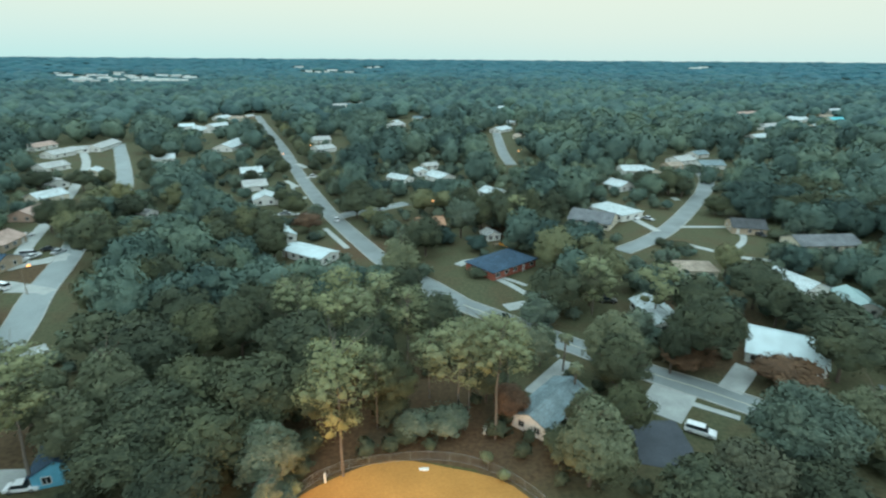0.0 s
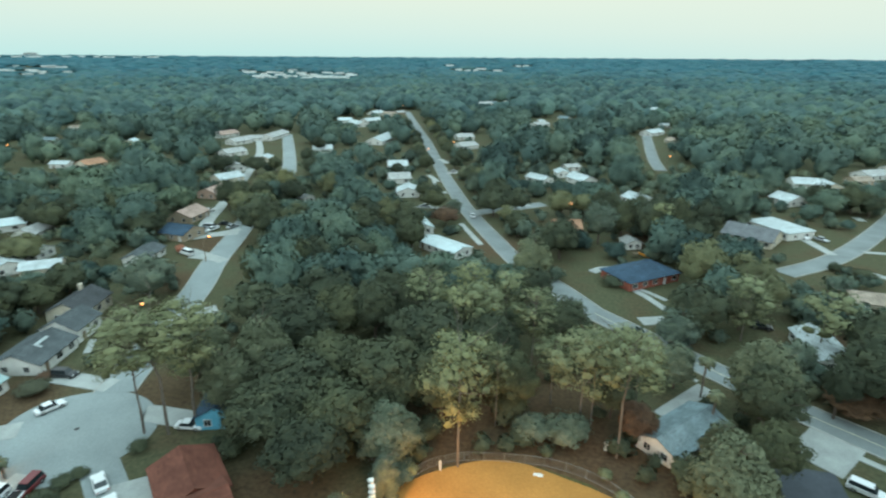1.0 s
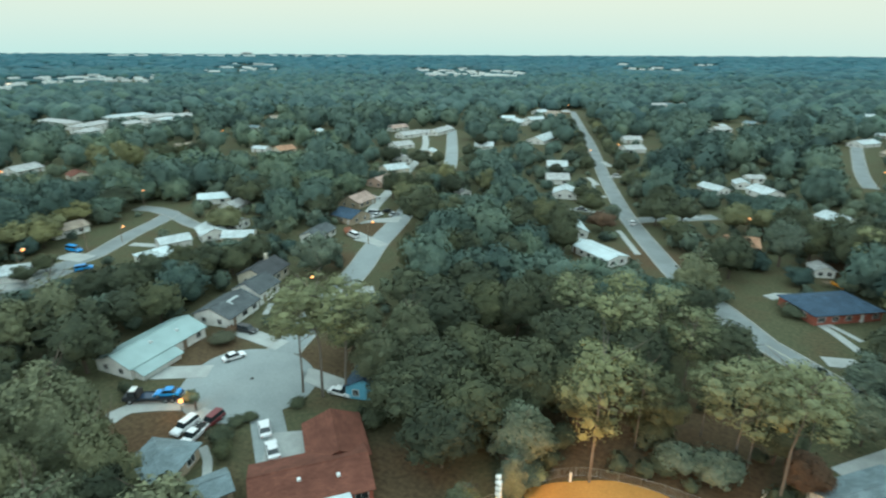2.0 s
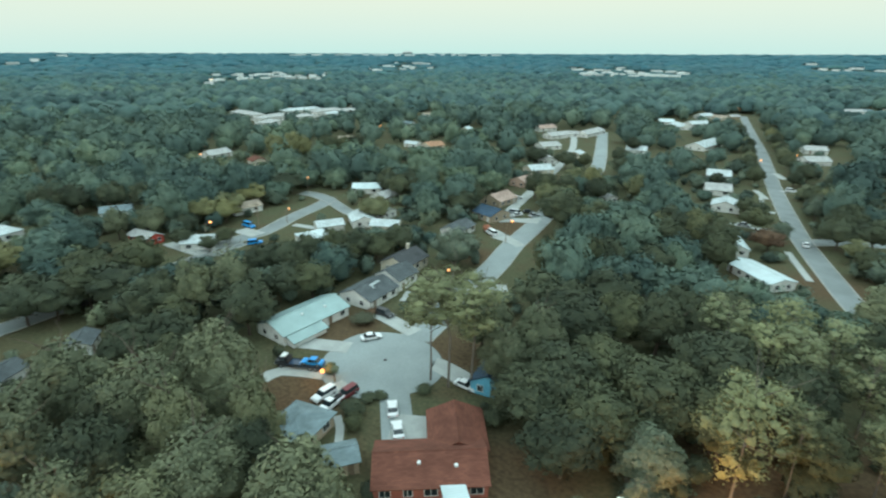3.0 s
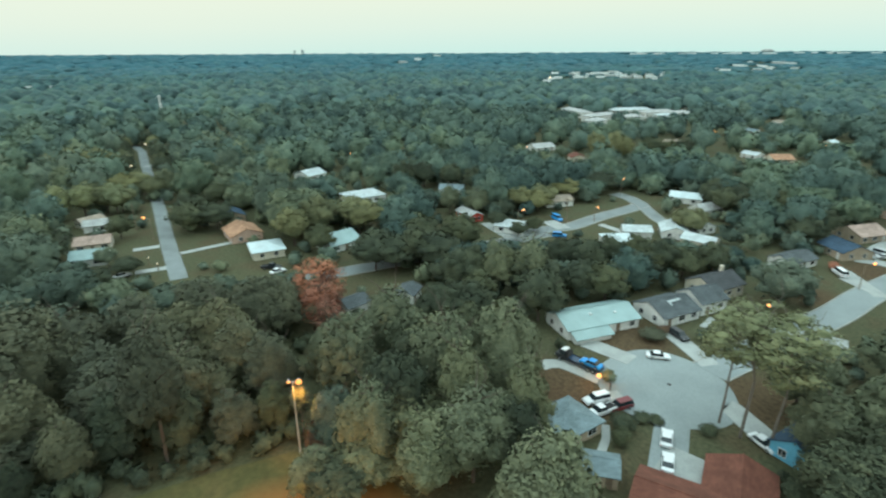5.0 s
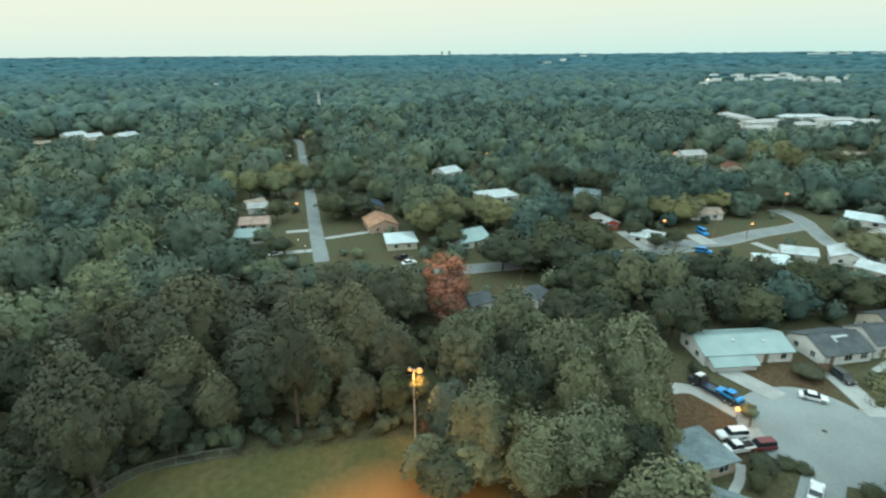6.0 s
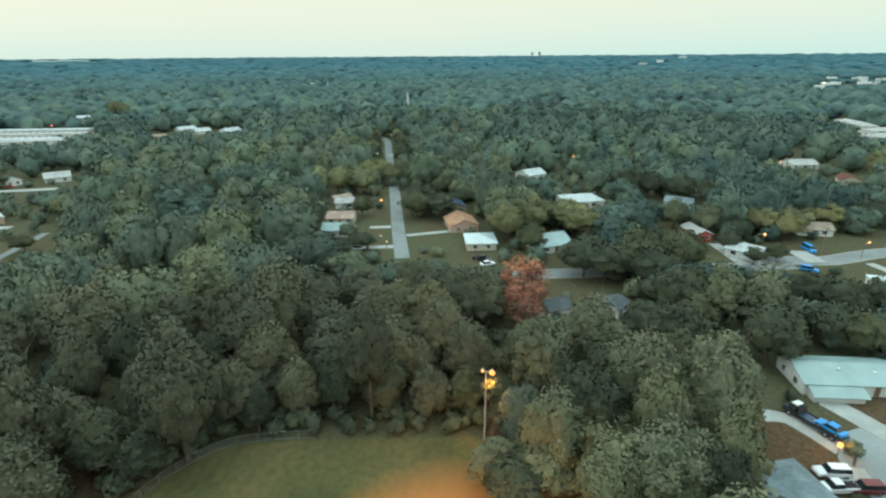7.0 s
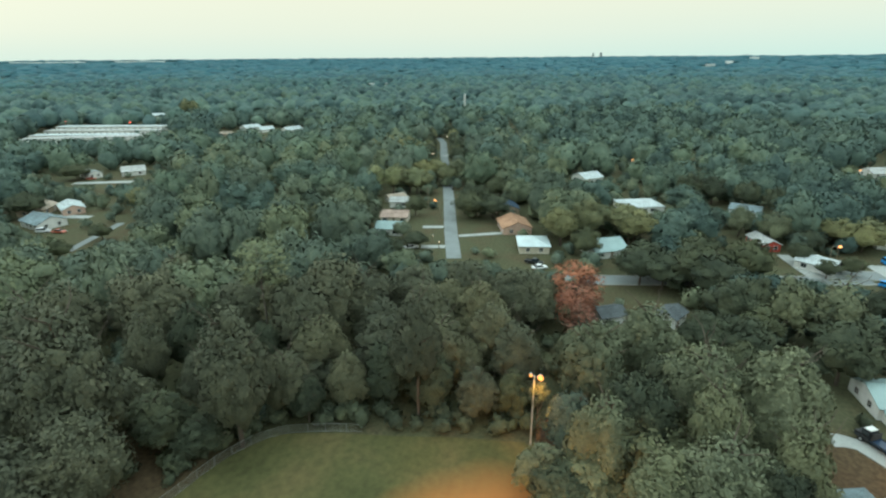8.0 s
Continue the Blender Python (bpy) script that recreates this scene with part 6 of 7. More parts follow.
tree("oak", -125.5, 88.6, 11.6, 11.8)
tree("oak", -135.6, 64.3, 10.6, 13.9)
tree("oak", -131.2, 69.6, 11.3, 12.7)
tree("oak", -127.0, 86.6, 9.2, 15.1)
tree("oak", -123.0, 95.0, 9.4, 14.5)
tree("oak", -116.4, 61.6, 11.0, 14.3)
tree("oak", -113.3, 66.1, 11.1, 14.5)
tree("oak", -121.5, 80.5, 10.0, 15.2)
tree("light", -124.0, 40.8, 14.0, 12.3)
tree("light", -121.0, 48.6, 17.5, 13.3)
tree("oak", -107.0, 45.6, 14.0, 14.3)
tree("oak", -114.5, 32.5, 12.0, 11.6)
tree("oak", -160.8, 27.2, 11.7, 15.4)
tree("oak", -157.1, 39.4, 13.1, 16.5)
tree("oak", -145.6, 16.7, 11.3, 16.2)
tree("oak", -144.7, 23.4, 13.3, 15.1)
tree("oak", -126.3, 29.9, 13.0, 15.0)
tree("yellow", -190.2, -7.0, 12.4, 15.2)
tree("yellow", -192.8, 5.9, 12.2, 15.8)
tree("yellow", -183.9, 10.4, 12.0, 18.6)
tree("light", -75.8, 26.0, 22.0, 15.9)
tree("light", -75.7, 16.5, 22.0, 13.2)
tree("light", -90.9, 9.5, 20.0, 16.2)
tree("light", -81.6, 0.7, 20.0, 14.2)
tree("light", -49.5, 23.6, 17.0, 16.1)
tree("light", -61.0, 17.3, 17.0, 14.5)
tree("oak", -70.2, 7.1, 18.0, 12.0)
tree("light", -64.2, 26.1, 19.0, 10.4)
tree("oak", -77.2, 11.6, 18.0, 10.5)
tree("light", -66.3, 3.0, 17.0, 10.6)
tree("light", -67.3, 16.9, 21.0, 10.8)
tree("oak", -59.5, 23.6, 15.0, 9.2)
tree("light", -60.0, 10.2, 14.0, 11.6)
tree("oak", -93.6, 25.6, 13.0, 12.0)
tree("bush", -67.1, 45.1, 3.0, 6.3)
tree("bush", -93.6, 67.2, 2.6, 7.5, leaf='olive')
tree("bush", -95.6, 71.6, 1.6, 3.4, leaf='brown')
tree("bush", -80.5, 49.4, 3.0, 3.5, leaf='light')
tree("bush", -47.6, 60.7, 4.0, 5.9)
tree("bush", -50.1, 35.8, 2.0, 3.6)
tree("oak", -138.3, 149.7, 10.9, 14.1)
tree("oak", -141.0, 158.5, 11.8, 14.7)
tree("oak", -173.4, 148.1, 12.1, 13.1)
tree("oak", -166.7, 152.3, 11.4, 13.7)
tree("oak", -161.5, 160.3, 13.5, 12.3)
tree("oak", -288.4, 187.5, 13.6, 14.8)
tree("oak", -284.2, 198.0, 12.5, 15.3)
tree("oak", -276.7, 202.2, 13.9, 13.2)
tree("oak", -189.6, 156.0, 11.5, 13.5)
tree("oak", -182.6, 149.3, 11.6, 11.9)
tree("oak", -181.4, 161.6, 11.3, 12.3)
tree("yellow", -284.8, 150.1, 18.3, 13.7)
tree("yellow", -280.8, 160.3, 19.2, 14.0)
tree("yellow", -279.6, 164.3, 17.0, 12.8)
tree("yellow", -200.5, 83.2, 10.6, 17.4)
tree("yellow", -210.4, 97.5, 9.9, 16.7)
tree("oak", -217.5, 118.9, 10.0, 18.5)
tree("yellow", -156.5, 121.1, 10.0, 15.1)
tree("oak", -189.1, 63.2, 8.0, 10.3)
tree("yellow", -118.6, 214.3, 14.2, 12.6)
tree("yellow", -98.6, 216.0, 13.2, 13.7)
tree("yellow", -91.8, 218.9, 12.2, 13.8)
tree("oak", -71.4, 151.3, 12.1, 15.7)
tree("oak", -62.3, 159.4, 14.0, 15.4)
tree("oak", -57.6, 157.5, 12.0, 12.9)
tree("oak", -45.4, 158.2, 13.7, 12.2)
tree("light", -200.7, 45.2, 12.0, 11.9)
tree("light", -197.1, 54.9, 11.4, 13.3)
tree("oak", -230.8, 63.0, 13.0, 12.7)
tree("oak", -229.6, 74.4, 11.6, 11.7)
tree("oak", -224.8, 83.6, 13.0, 12.8)
tree("oak", -245.9, 32.7, 14.1, 12.3)
tree("oak", -245.8, 42.9, 12.9, 13.5)
tree("oak", -241.6, 55.2, 12.5, 13.0)
tree("red", -121.3, -5.2, 14.0, 17.5)
tree("red", -107.6, -3.0, 10.5, 9.0)
tree("red", -114.1, -4.4, 12.0, 12.0)
tree("red", -120.5, -2.4, 12.0, 9.4)
tree("oak", -153.4, 12.3, 11.5, 14.9)
tree("oak", -151.8, 22.2, 11.3, 14.8)
tree("oak", -153.1, 27.1, 14.0, 13.6)
tree("oak", -147.3, 11.0, 12.0, 17.0)
tree("oak", -143.2, 28.6, 12.0, 18.9)
tree("yellow", -174.8, -13.5, 14.0, 15.0)
tree("yellow", -181.6, -5.6, 16.0, 18.2)
tree("yellow", -182.5, 8.6, 12.0, 10.3)
tree("oak", -223.8, -102.8, 15.0, 11.3, leaf='pine')
tree("oak", -226.9, -94.8, 13.7, 12.6, leaf='pine')
tree("oak", -230.6, -84.8, 13.3, 12.4, leaf='pine')
tree("yellow", -252.0, -76.0, 10.5, 14.0)
tree("yellow", -263.0, -85.0, 11.5, 13.0)
tree("yellow", -231.1, -88.5, 11.9, 14.9)
tree("yellow", -232.7, -83.4, 11.2, 14.3)
tree("yellow", -319.8, -144.8, 12.3, 13.2)
tree("yellow", -328.2, -138.2, 13.0, 14.7)
tree("yellow", -328.8, -125.8, 13.1, 13.5)
tree("yellow", -187.6, 8.2, 11.0, 15.5)
tree("oak", -198.4, -50.0, 11.3, 16.5)
tree("oak", -199.7, -41.8, 10.6, 17.2)
tree("oak", -211.7, -22.2, 15.0, 16.5)
tree("oak", -207.6, -14.1, 12.1, 16.9)
tree("oak", -156.8, -93.7, 14.2, 12.7)
tree("oak", -162.1, -86.1, 15.6, 12.5)
tree("oak", -163.3, -80.7, 14.0, 10.8)
tree("yellow", -246.2, -98.7, 11.5, 15.5)
tree("yellow", -255.1, -89.5, 11.9, 16.7)
tree("yellow", -320.7, -132.8, 13.1, 12.2)
tree("yellow", -321.0, -127.4, 12.3, 11.9)
tree("yellow", -327.8, -121.5, 11.5, 11.4)
tree("oak", -230.7, -47.2, 10.8, 11.7)
tree("oak", -230.0, -39.0, 10.1, 13.6)
tree("yellow", -465.7, -422.6, 23.0, 18.6)
tree("yellow", -467.8, -412.5, 21.0, 16.1)
tree("yellow", -478.7, -413.4, 20.0, 12.2)
tree("light", -265.4, -75.1, 11.5, 13.2)
tree("light", -269.5, -64.4, 12.1, 13.5)
tree("light", -271.7, -57.3, 12.6, 12.6)
tree("oak", -148.5, -64.0, 7.0, 12.5)
tree("oak", -159.0, -59.3, 6.0, 9.4)
tree("light", -219.4, -27.6, 5.0, 4.7)
tree("oak", -166.7, 61.8, 6.0, 8.0)
tree("oak", -177.8, 57.6, 7.0, 8.5)
tree("oak", -171.3, 69.4, 6.0, 8.1)
tree("yellow", -198.3, 73.2, 10.5, 13.4)
tree("yellow", -194.4, 79.8, 9.3, 14.0)
tree("oak", -126.1, 34.0, 14.5, 11.4)
tree("light", -125.3, 40.6, 15.6, 11.6)
tree("oak", -118.4, 48.8, 12.0, 17.5)
tree("oak", -108.7, 29.5, 12.0, 13.6)
tree("oak", -108.7, 22.5, 11.0, 13.9)
tree("pine", -83.3, -63.9, 26.8, 13.6, low=0.62)
tree("tall", -46.3, -69.9, 29.4, 17.1)
tree("tall", -59.2, -53.3, 25.6, 14.4)
tree("tall", -101.1, -50.7, 17.0, 16.7)
tree("tall", -75.0, -28.3, 24.6, 11.4, low=0.25)
tree("tall", -99.2, -23.1, 17.0, 14.3)
tree("tall", -86.7, -12.7, 15.0, 11.6)
tree("tall", -81.0, -50.8, 14.0, 13.4)
tree("tall", -85.6, -22.9, 11.0, 12.0)
tree("tall", -77.3, -34.3, 13.0, 11.0, low=0.02, leaf='oak')
tree("tall", -73.8, -41.3, 11.5, 9.4, low=0.02)
tree("tall", -78.3, -26.8, 12.0, 9.6, low=0.02, leaf='oak')
tree("tall", -67.9, -46.0, 9.5, 8.1, leaf='oak')
tree("tall", -77.4, -18.5, 10.5, 9.1, low=0.02)
tree("tall", -91.6, -17.9, 16.0, 12.2)
tree("tall", -85.9, -27.4, 15.0, 12.0)
tree("tall", -93.3, -94.4, 18.0, 16.0)
tree("tall", -81.9, -95.8, 18.0, 14.8)
tree("tall", -74.8, -75.2, 16.0, 12.3, leaf='oak')
tree("tall", -65.1, -103.9, 19.0, 16.4)
tree("light", -65.3, -65.0, 13.0, 10.1, leaf='olive')
tree("tall", -89.0, -63.5, 18.0, 13.0)
tree("tall", -79.0, -61.0, 12.0, 10.0, leaf='oak')
tree("tall", -55.6, -66.0, 10.0, 12.2, leaf='oak')
tree("tall", -56.0, -58.2, 7.0, 12.2, leaf='oak')
tree("tall", -48.9, -84.9, 17.0, 11.7)
tree("tall", -66.7, -79.0, 17.0, 9.4)
tree("tall", -68.1, -49.9, 14.0, 9.0)
tree("tall", -44.6, -74.0, 12.0, 10.3)
tree("oak", -41.2, -76.7, 10.0, 10.1)
tree("light", -92.8, -2.0, 13.0, 10.5)
tree("light", -81.7, 16.1, 18.0, 15.6)
tree("tall", -85.4, 28.8, 17.0, 13.7)
tree("light", -62.7, -5.3, 9.0, 9.5)
tree("teal", -71.8, -2.3, 12.0, 10.0)
tree("light", -68.1, 8.7, 13.0, 16.9)
tree("light", -74.1, 20.0, 15.0, 12.8)
tree("light", -63.6, 1.6, 9.0, 12.7)
tree("light", -66.8, 20.6, 12.0, 13.7)
tree("oak", -60.1, -2.6, 8.0, 10.9)
tree("bush", -72.6, -5.0, 6.0, 5.7, leaf='brown')
tree("tall", -80.1, -12.4, 9.5, 8.2, low=0.02, leaf='oak')
tree("tall", -66.9, -53.5, 6.0, 7.2, leaf='grove')
tree("bush", -2.5, 75.0, 4.5, 5.9, leaf='teal')
tree("bush", 4.0, 75.4, 4.0, 5.0, leaf='grove')
tree("bush", 10.1, 68.6, 2.0, 2.9, leaf='pine')
tree("bush", 12.3, 64.8, 1.8, 2.6, leaf='pine')
tree("bush", -19.0, 62.0, 3.0, 3.5, leaf='pine')
tree("bush", -5.6, 80.2, 6.0, 9.3, leaf='oak')
tree("bush", -18.0, 71.3, 5.0, 5.7, leaf='oak')
tree("bush", -63.6, 42.7, 3.5, 3.6, leaf='oak')
tree("oak", -4.1, 125.8, 12.0, 10.0)
tree("pine", 16.5, 88.2, 15.0, 9.7, low=0.4)
tree("light", 24.4, 96.2, 10.0, 9.4, leaf='teal')
tree("oak", 16.1, 102.2, 9.0, 7.3)
tree("oak", -173.5, -85.3, 12.0, 16.7)
tree("oak", -195.6, -72.6, 9.0, 10.2)
tree("oak", -207.5, -52.5, 13.0, 13.9)
tree("oak", -116.8, -164.0, 7.0, 9.8)
tree("oak", -150.3, -222.6, 11.0, 18.2)
tree("oak", -211.1, -269.6, 9.0, 18.0)
tree("oak", -135.0, -167.2, 7.0, 9.8)
tree("oak", -112.8, -177.5, 8.0, 10.7)
tree("yellow", -174.3, -189.1, 10.0, 14.4)
tree("oak", -161.9, -88.4, 12.0, 13.9)
tree("oak", -158.9, 255.1, 11.0, 16.0)
tree("yellow", -127.7, 214.9, 12.0, 15.8)
tree("oak", -179.4, 255.2, 11.0, 15.9)
tree("oak", -138.5, 208.3, 9.0, 11.0)
tree("oak", -59.6, 227.4, 8.0, 9.9)
tree("oak", -57.0, 313.0, 10.0, 13.0)
tree("yellow", -36.5, 257.5, 11.0, 13.5)
tree("brown", 15.4, 77.6, 8.0, 7.0)
tree("oak", -119.0, 471.8, 11.0, 9.6)
tree("teal", -113.9, 460.5, 8.8, 9.9)
tree("yellow", -109.3, 446.7, 11.3, 10.7)
tree("teal", -105.9, 434.3, 8.0, 9.0)
tree("oak", -100.3, 424.9, 11.0, 10.6)
tree("oak", -96.9, 413.7, 11.1, 9.2)
tree("yellow", -92.1, 398.7, 7.7, 9.7)
tree("oak", -134.0, 463.7, 9.5, 8.7)
tree("oak", -130.2, 447.7, 11.4, 10.7)
tree("oak", -124.8, 433.3, 8.3, 10.2)
tree("teal", -116.9, 413.2, 9.5, 8.9)
tree("yellow", -110.9, 395.8, 9.1, 11.3)
tree("oak", -87.0, 386.1, 10.4, 8.9)
tree("oak", -83.6, 376.0, 8.1, 10.2)
tree("light", -79.9, 361.7, 11.0, 10.2)
tree("oak", -74.3, 346.7, 7.7, 9.2)
tree("oak", -69.1, 332.3, 10.3, 10.1)
tree("oak", -59.1, 297.1, 8.4, 8.5)
tree("oak", -105.5, 383.8, 10.6, 10.4)
tree("oak", -100.4, 367.1, 8.9, 10.2)
tree("light", -94.1, 349.2, 7.9, 8.7)
tree("oak", -89.4, 331.2, 8.1, 11.4)
tree("oak", -83.7, 316.5, 7.7, 11.0)
tree("oak", -77.3, 301.2, 8.1, 9.0)
tree("light", -47.9, 271.6, 7.8, 10.2)
tree("oak", -44.0, 261.1, 9.9, 10.2)
tree("oak", -39.9, 247.4, 9.9, 9.3)
tree("oak", -73.6, 288.3, 10.0, 10.1)
tree("teal", -38.1, 239.8, 10.1, 9.3)
tree("yellow", -18.5, 196.3, 8.4, 9.6)
tree("oak", -13.6, 183.4, 10.0, 10.0)
tree("teal", -40.2, 200.2, 8.3, 9.7)
tree("light", -5.4, 141.7, 14.0, 14.0, label="broad olive tree leaning over the street")
tree("oak", -147.3, 292.7, 10.0, 11.0)
tree("oak", -129.4, 260.6, 11.0, 11.0)
tree("oak", -153.2, 265.4, 9.0, 9.0)
tree("oak", -135.1, 228.3, 9.0, 10.0)
tree("oak", -157.7, 331.6, 11.0, 12.0)
tree("oak", 14.2, 181.7, 16.0, 13.0, leaf="teal")
tree("oak", 22.2, 188.6, 15.0, 12.0)
tree("pine", 33.5, 178.1, 17.0, 11.0, low=0.3)
tree("oak", 40.6, 184.4, 15.0, 12.0)
tree("oak", 44.2, 177.3, 13.0, 12.0)
tree("light", 43.5, 124.9, 14.0, 13.0)
tree("oak", 48.1, 105.0, 9.0, 9.0, leaf="teal")
tree("yellow", 50.9, 134.1, 12.0, 12.0)
tree("teal", -297.3, -82.9, 8.5, 10.4)
tree("oak", -306.1, -86.2, 10.7, 11.4)
tree("oak", -317.7, -89.6, 10.7, 11.3)
tree("oak", -329.4, -93.3, 12.7, 11.5)
tree("oak", -292.0, -99.1, 9.0, 9.9)
tree("oak", -303.8, -103.3, 12.2, 9.3)
tree("oak", -314.8, -106.3, 10.5, 9.7)
tree("yellow", -324.2, -110.0, 12.1, 11.5)
tree("oak", -340.4, -96.9, 11.5, 11.5)
tree("teal", -350.9, -100.1, 11.0, 10.4)
tree("oak", -360.3, -103.5, 12.0, 9.1)
tree("teal", -371.2, -107.0, 10.7, 11.1)
tree("oak", -380.6, -109.3, 8.3, 10.9)
tree("yellow", -390.5, -113.6, 10.2, 10.0)
tree("oak", -334.9, -113.4, 8.5, 11.1)
tree("oak", -344.7, -115.9, 12.3, 10.0)
tree("oak", -354.0, -118.7, 8.2, 11.7)
tree("oak", -366.1, -123.3, 12.8, 10.0)
tree("yellow", -376.2, -125.4, 11.3, 11.0)
tree("oak", -384.7, -129.2, 12.5, 9.4)
tree("oak", -401.5, -116.5, 9.7, 10.1)
tree("oak", -410.1, -123.1, 12.0, 10.7)
tree("oak", -419.1, -129.0, 12.6, 9.2)
tree("oak", -392.5, -131.3, 11.4, 10.8)
tree("oak", -401.6, -137.8, 9.6, 9.4)
tree("oak", -410.9, -143.9, 10.0, 10.4)
tree("oak", -165.4, -66.4, 7.5, 8.5, leaf="teal", label="small grey-green tree in front of low houses")
tree("oak", -164.8, -4.7, 10.5, 12.0)
tree("yellow", -175.3, -13.3, 13.0, 13.0)
tree("bush", -118.0, 141.0, 3.0, 4.0, leaf="red", label="low rust-red shrub beside a driveway")
tree("oak", -84.2, 269.6, 8.0, 8.6)

palm(28.8, 94.2, 8.2, 4.6, "cabbage palm with a round head beside a drive")
palm(28.2, 84.2, 7.6, 4.4, "cabbage palm standing beside the grey-roofed house")
palm(-77.9, 48.6, 3.0, 3.0, "low palm beside the glowing yard lamp")

# ---- the court's turning circle, with its manhole cover ----
cx, cy, cr = COURT
ring = [(cx + cr * (1 + 0.05 * math.sin(3 * a)) * math.cos(a), cy + cr * 0.95 * math.sin(a)) for a in [2 * math.pi * i / 48 for i in range(48)]]
turning = part("turning_circle", poly(bmesh.new(), ring, -0.2, 0.062), M["court"], None)
tagged(turning, "pale worn asphalt turning circle ringed by drives", "road", kind="structure")
for p in ring[::3]:
    OPEN.append((cx + (p[0] - cx) * 0.7, cy + (p[1] - cy) * 0.7, 5.0, 0.0))
OPEN.append((cx, cy, 8.0, 0.0))
mh = bmesh.new()
tube(mh, (0, 0, 0.0), (0, 0, 0.075), 0.42, 0.42, 20)
cover = part("manhole_cover", mh, M["iron"], None)
cover.location = (-77.0, 60.5, 0)
tagged(cover, "round dark iron manhole cover in the asphalt", "manhole cover")

# ---- flatbed truck parked beside the blue car ----
tx, ty, trot = TOW
tow = base("flatbed_truck", tx, ty, trot, 0.06)
tagged(tow, "dark navy flatbed truck carrying a blue car", "truck")
bd = bmesh.new()
box(bd, -5.0, -1.2, 0.82, 2.5, 1.2, 1.04, 0.04)
bed = part("flatbed", bd, CARPAINT["navy"], tow)
for sy in (-1, 1):
    rl = bmesh.new()
    box(rl, -4.9, sy * 1.14 - 0.05, 1.05, 2.4, sy * 1.14 + 0.05, 1.2, 0.02)
    part("side_rail", rl, M["iron"], bed)
hb = bmesh.new()
box(hb, 2.3, -1.15, 1.05, 2.42, 1.15, 2.3, 0.03)
part("headboard", hb, M["iron"], bed)
ch = bmesh.new()
for sy in (-0.45, 0.45):
    box(ch, -4.6, sy - 0.07, 0.5, 4.6, sy + 0.07, 0.8, 0.02)
part("chassis", ch, M["iron"], tow)
cb = bmesh.new()
box(cb, 2.65, -1.1, 0.55, 5.2, 1.1, 1.5, 0.14)
box(cb, 2.7, -1.02, 1.4, 4.2, 1.02, 2.45, 0.16)
cab = part("cab", cb, CARPAINT["black"], tow)
rf = bmesh.new()
box(rf, 2.85, -0.85, 2.45, 4.0, 0.85, 2.58, 0.05)
part("roof_panel", rf, M["white"], cab, "white roof panel with beacons")
ws = bmesh.new()
box(ws, 4.16, -0.92, 1.58, 4.27, 0.92, 2.28)
part("windscreen", ws, M["glass"], cab, "dark windscreen")
for sy in (-1, 1):
    sw = bmesh.new()
    box(sw, 2.95, sy * 1.02 - 0.02, 1.6, 4.0, sy * 1.02 + 0.02, 2.25)
    part("side_window", sw, M["glass"], cab)
    hl = bmesh.new()
    box(hl, 5.17, sy * 0.8 - 0.18, 0.85, 5.23, sy * 0.8 + 0.18, 1.1)
    part("headlight", hl, M["headlamp"], cab)
for wx in (-3.6, -2.5, 3.9):
    for sy in (-1, 1):
        wm = bmesh.new()
        tube(wm, (0, -0.16, 0), (0, 0.16, 0), 0.48, 0.48, 16)
        wl = part("wheel", wm, M["rubber"], tow)
        wl.location = (wx, sy * 0.98, 0.48)
        rm = bmesh.new()
        tube(rm, (0, sy * 0.13, 0), (0, sy * 0.18, 0), 0.27, 0.24, 12)
        part("rim", rm, M["alloy"], wl, "bright steel rim")

# ---- the ball field ----
turf_pts = [(-14, 66), (-22, 58), (-30, 40), (-40, 20), (-66, 4), (-73.6, -8), (-71.2, -21), (-68.8, -30), (-66.6, -40), (-63.6, -49.5), (-56, -54.2), (-46, -56.5), (-20, -60), (30, -60), (60, -20), (60, 30), (30, 50), (16, 60), (8, 67), (0, 69)]
turf = part("field_turf", poly(bmesh.new(), turf_pts, -0.2, 0.05), M["turf"], None)
tagged(turf, "mown green outfield turf of the ball field", "grass", kind="structure")
for (px, py), (qx, qy) in zip(turf_pts, turf_pts[1:] + turf_pts[:1]):
    OPEN.append(((px + qx) / 2 * 0.93, (py + qy) / 2 * 0.93, 5.0, 0.0))


def clay_patch(x, y, r, seed):
    pts = []
    for i in range(40):
        a = 2 * math.pi * i / 40
        k = r * (1 + 0.03 * math.sin(3 * a + seed) + 0.02 * math.sin(7 * a + 2 * seed))
        pts.append((x + k * math.cos(a), y + k * math.sin(a)))
    ob = part("infield_clay", poly(bmesh.new(), pts, -0.2, 0.07), M["clay"], None)
    tagged(ob, "bare orange clay infield under the floodlights", "infield", kind="structure")


clay_patch(-1.5, 48.3, 21.0, 1)
plate = bmesh.new()
box(plate, -0.75, -0.3, 0.07, 0.75, 0.3, 0.22, 0.06)
box(plate, -0.2, -0.4, 0.07, 0.5, 0.4, 0.18, 0.05)
pl = part("field_base", plate, M["white"], None)
pl.location = (0.2, 67.2, 0)
tagged(pl, "white sack lying on the orange clay by the fence", "base")


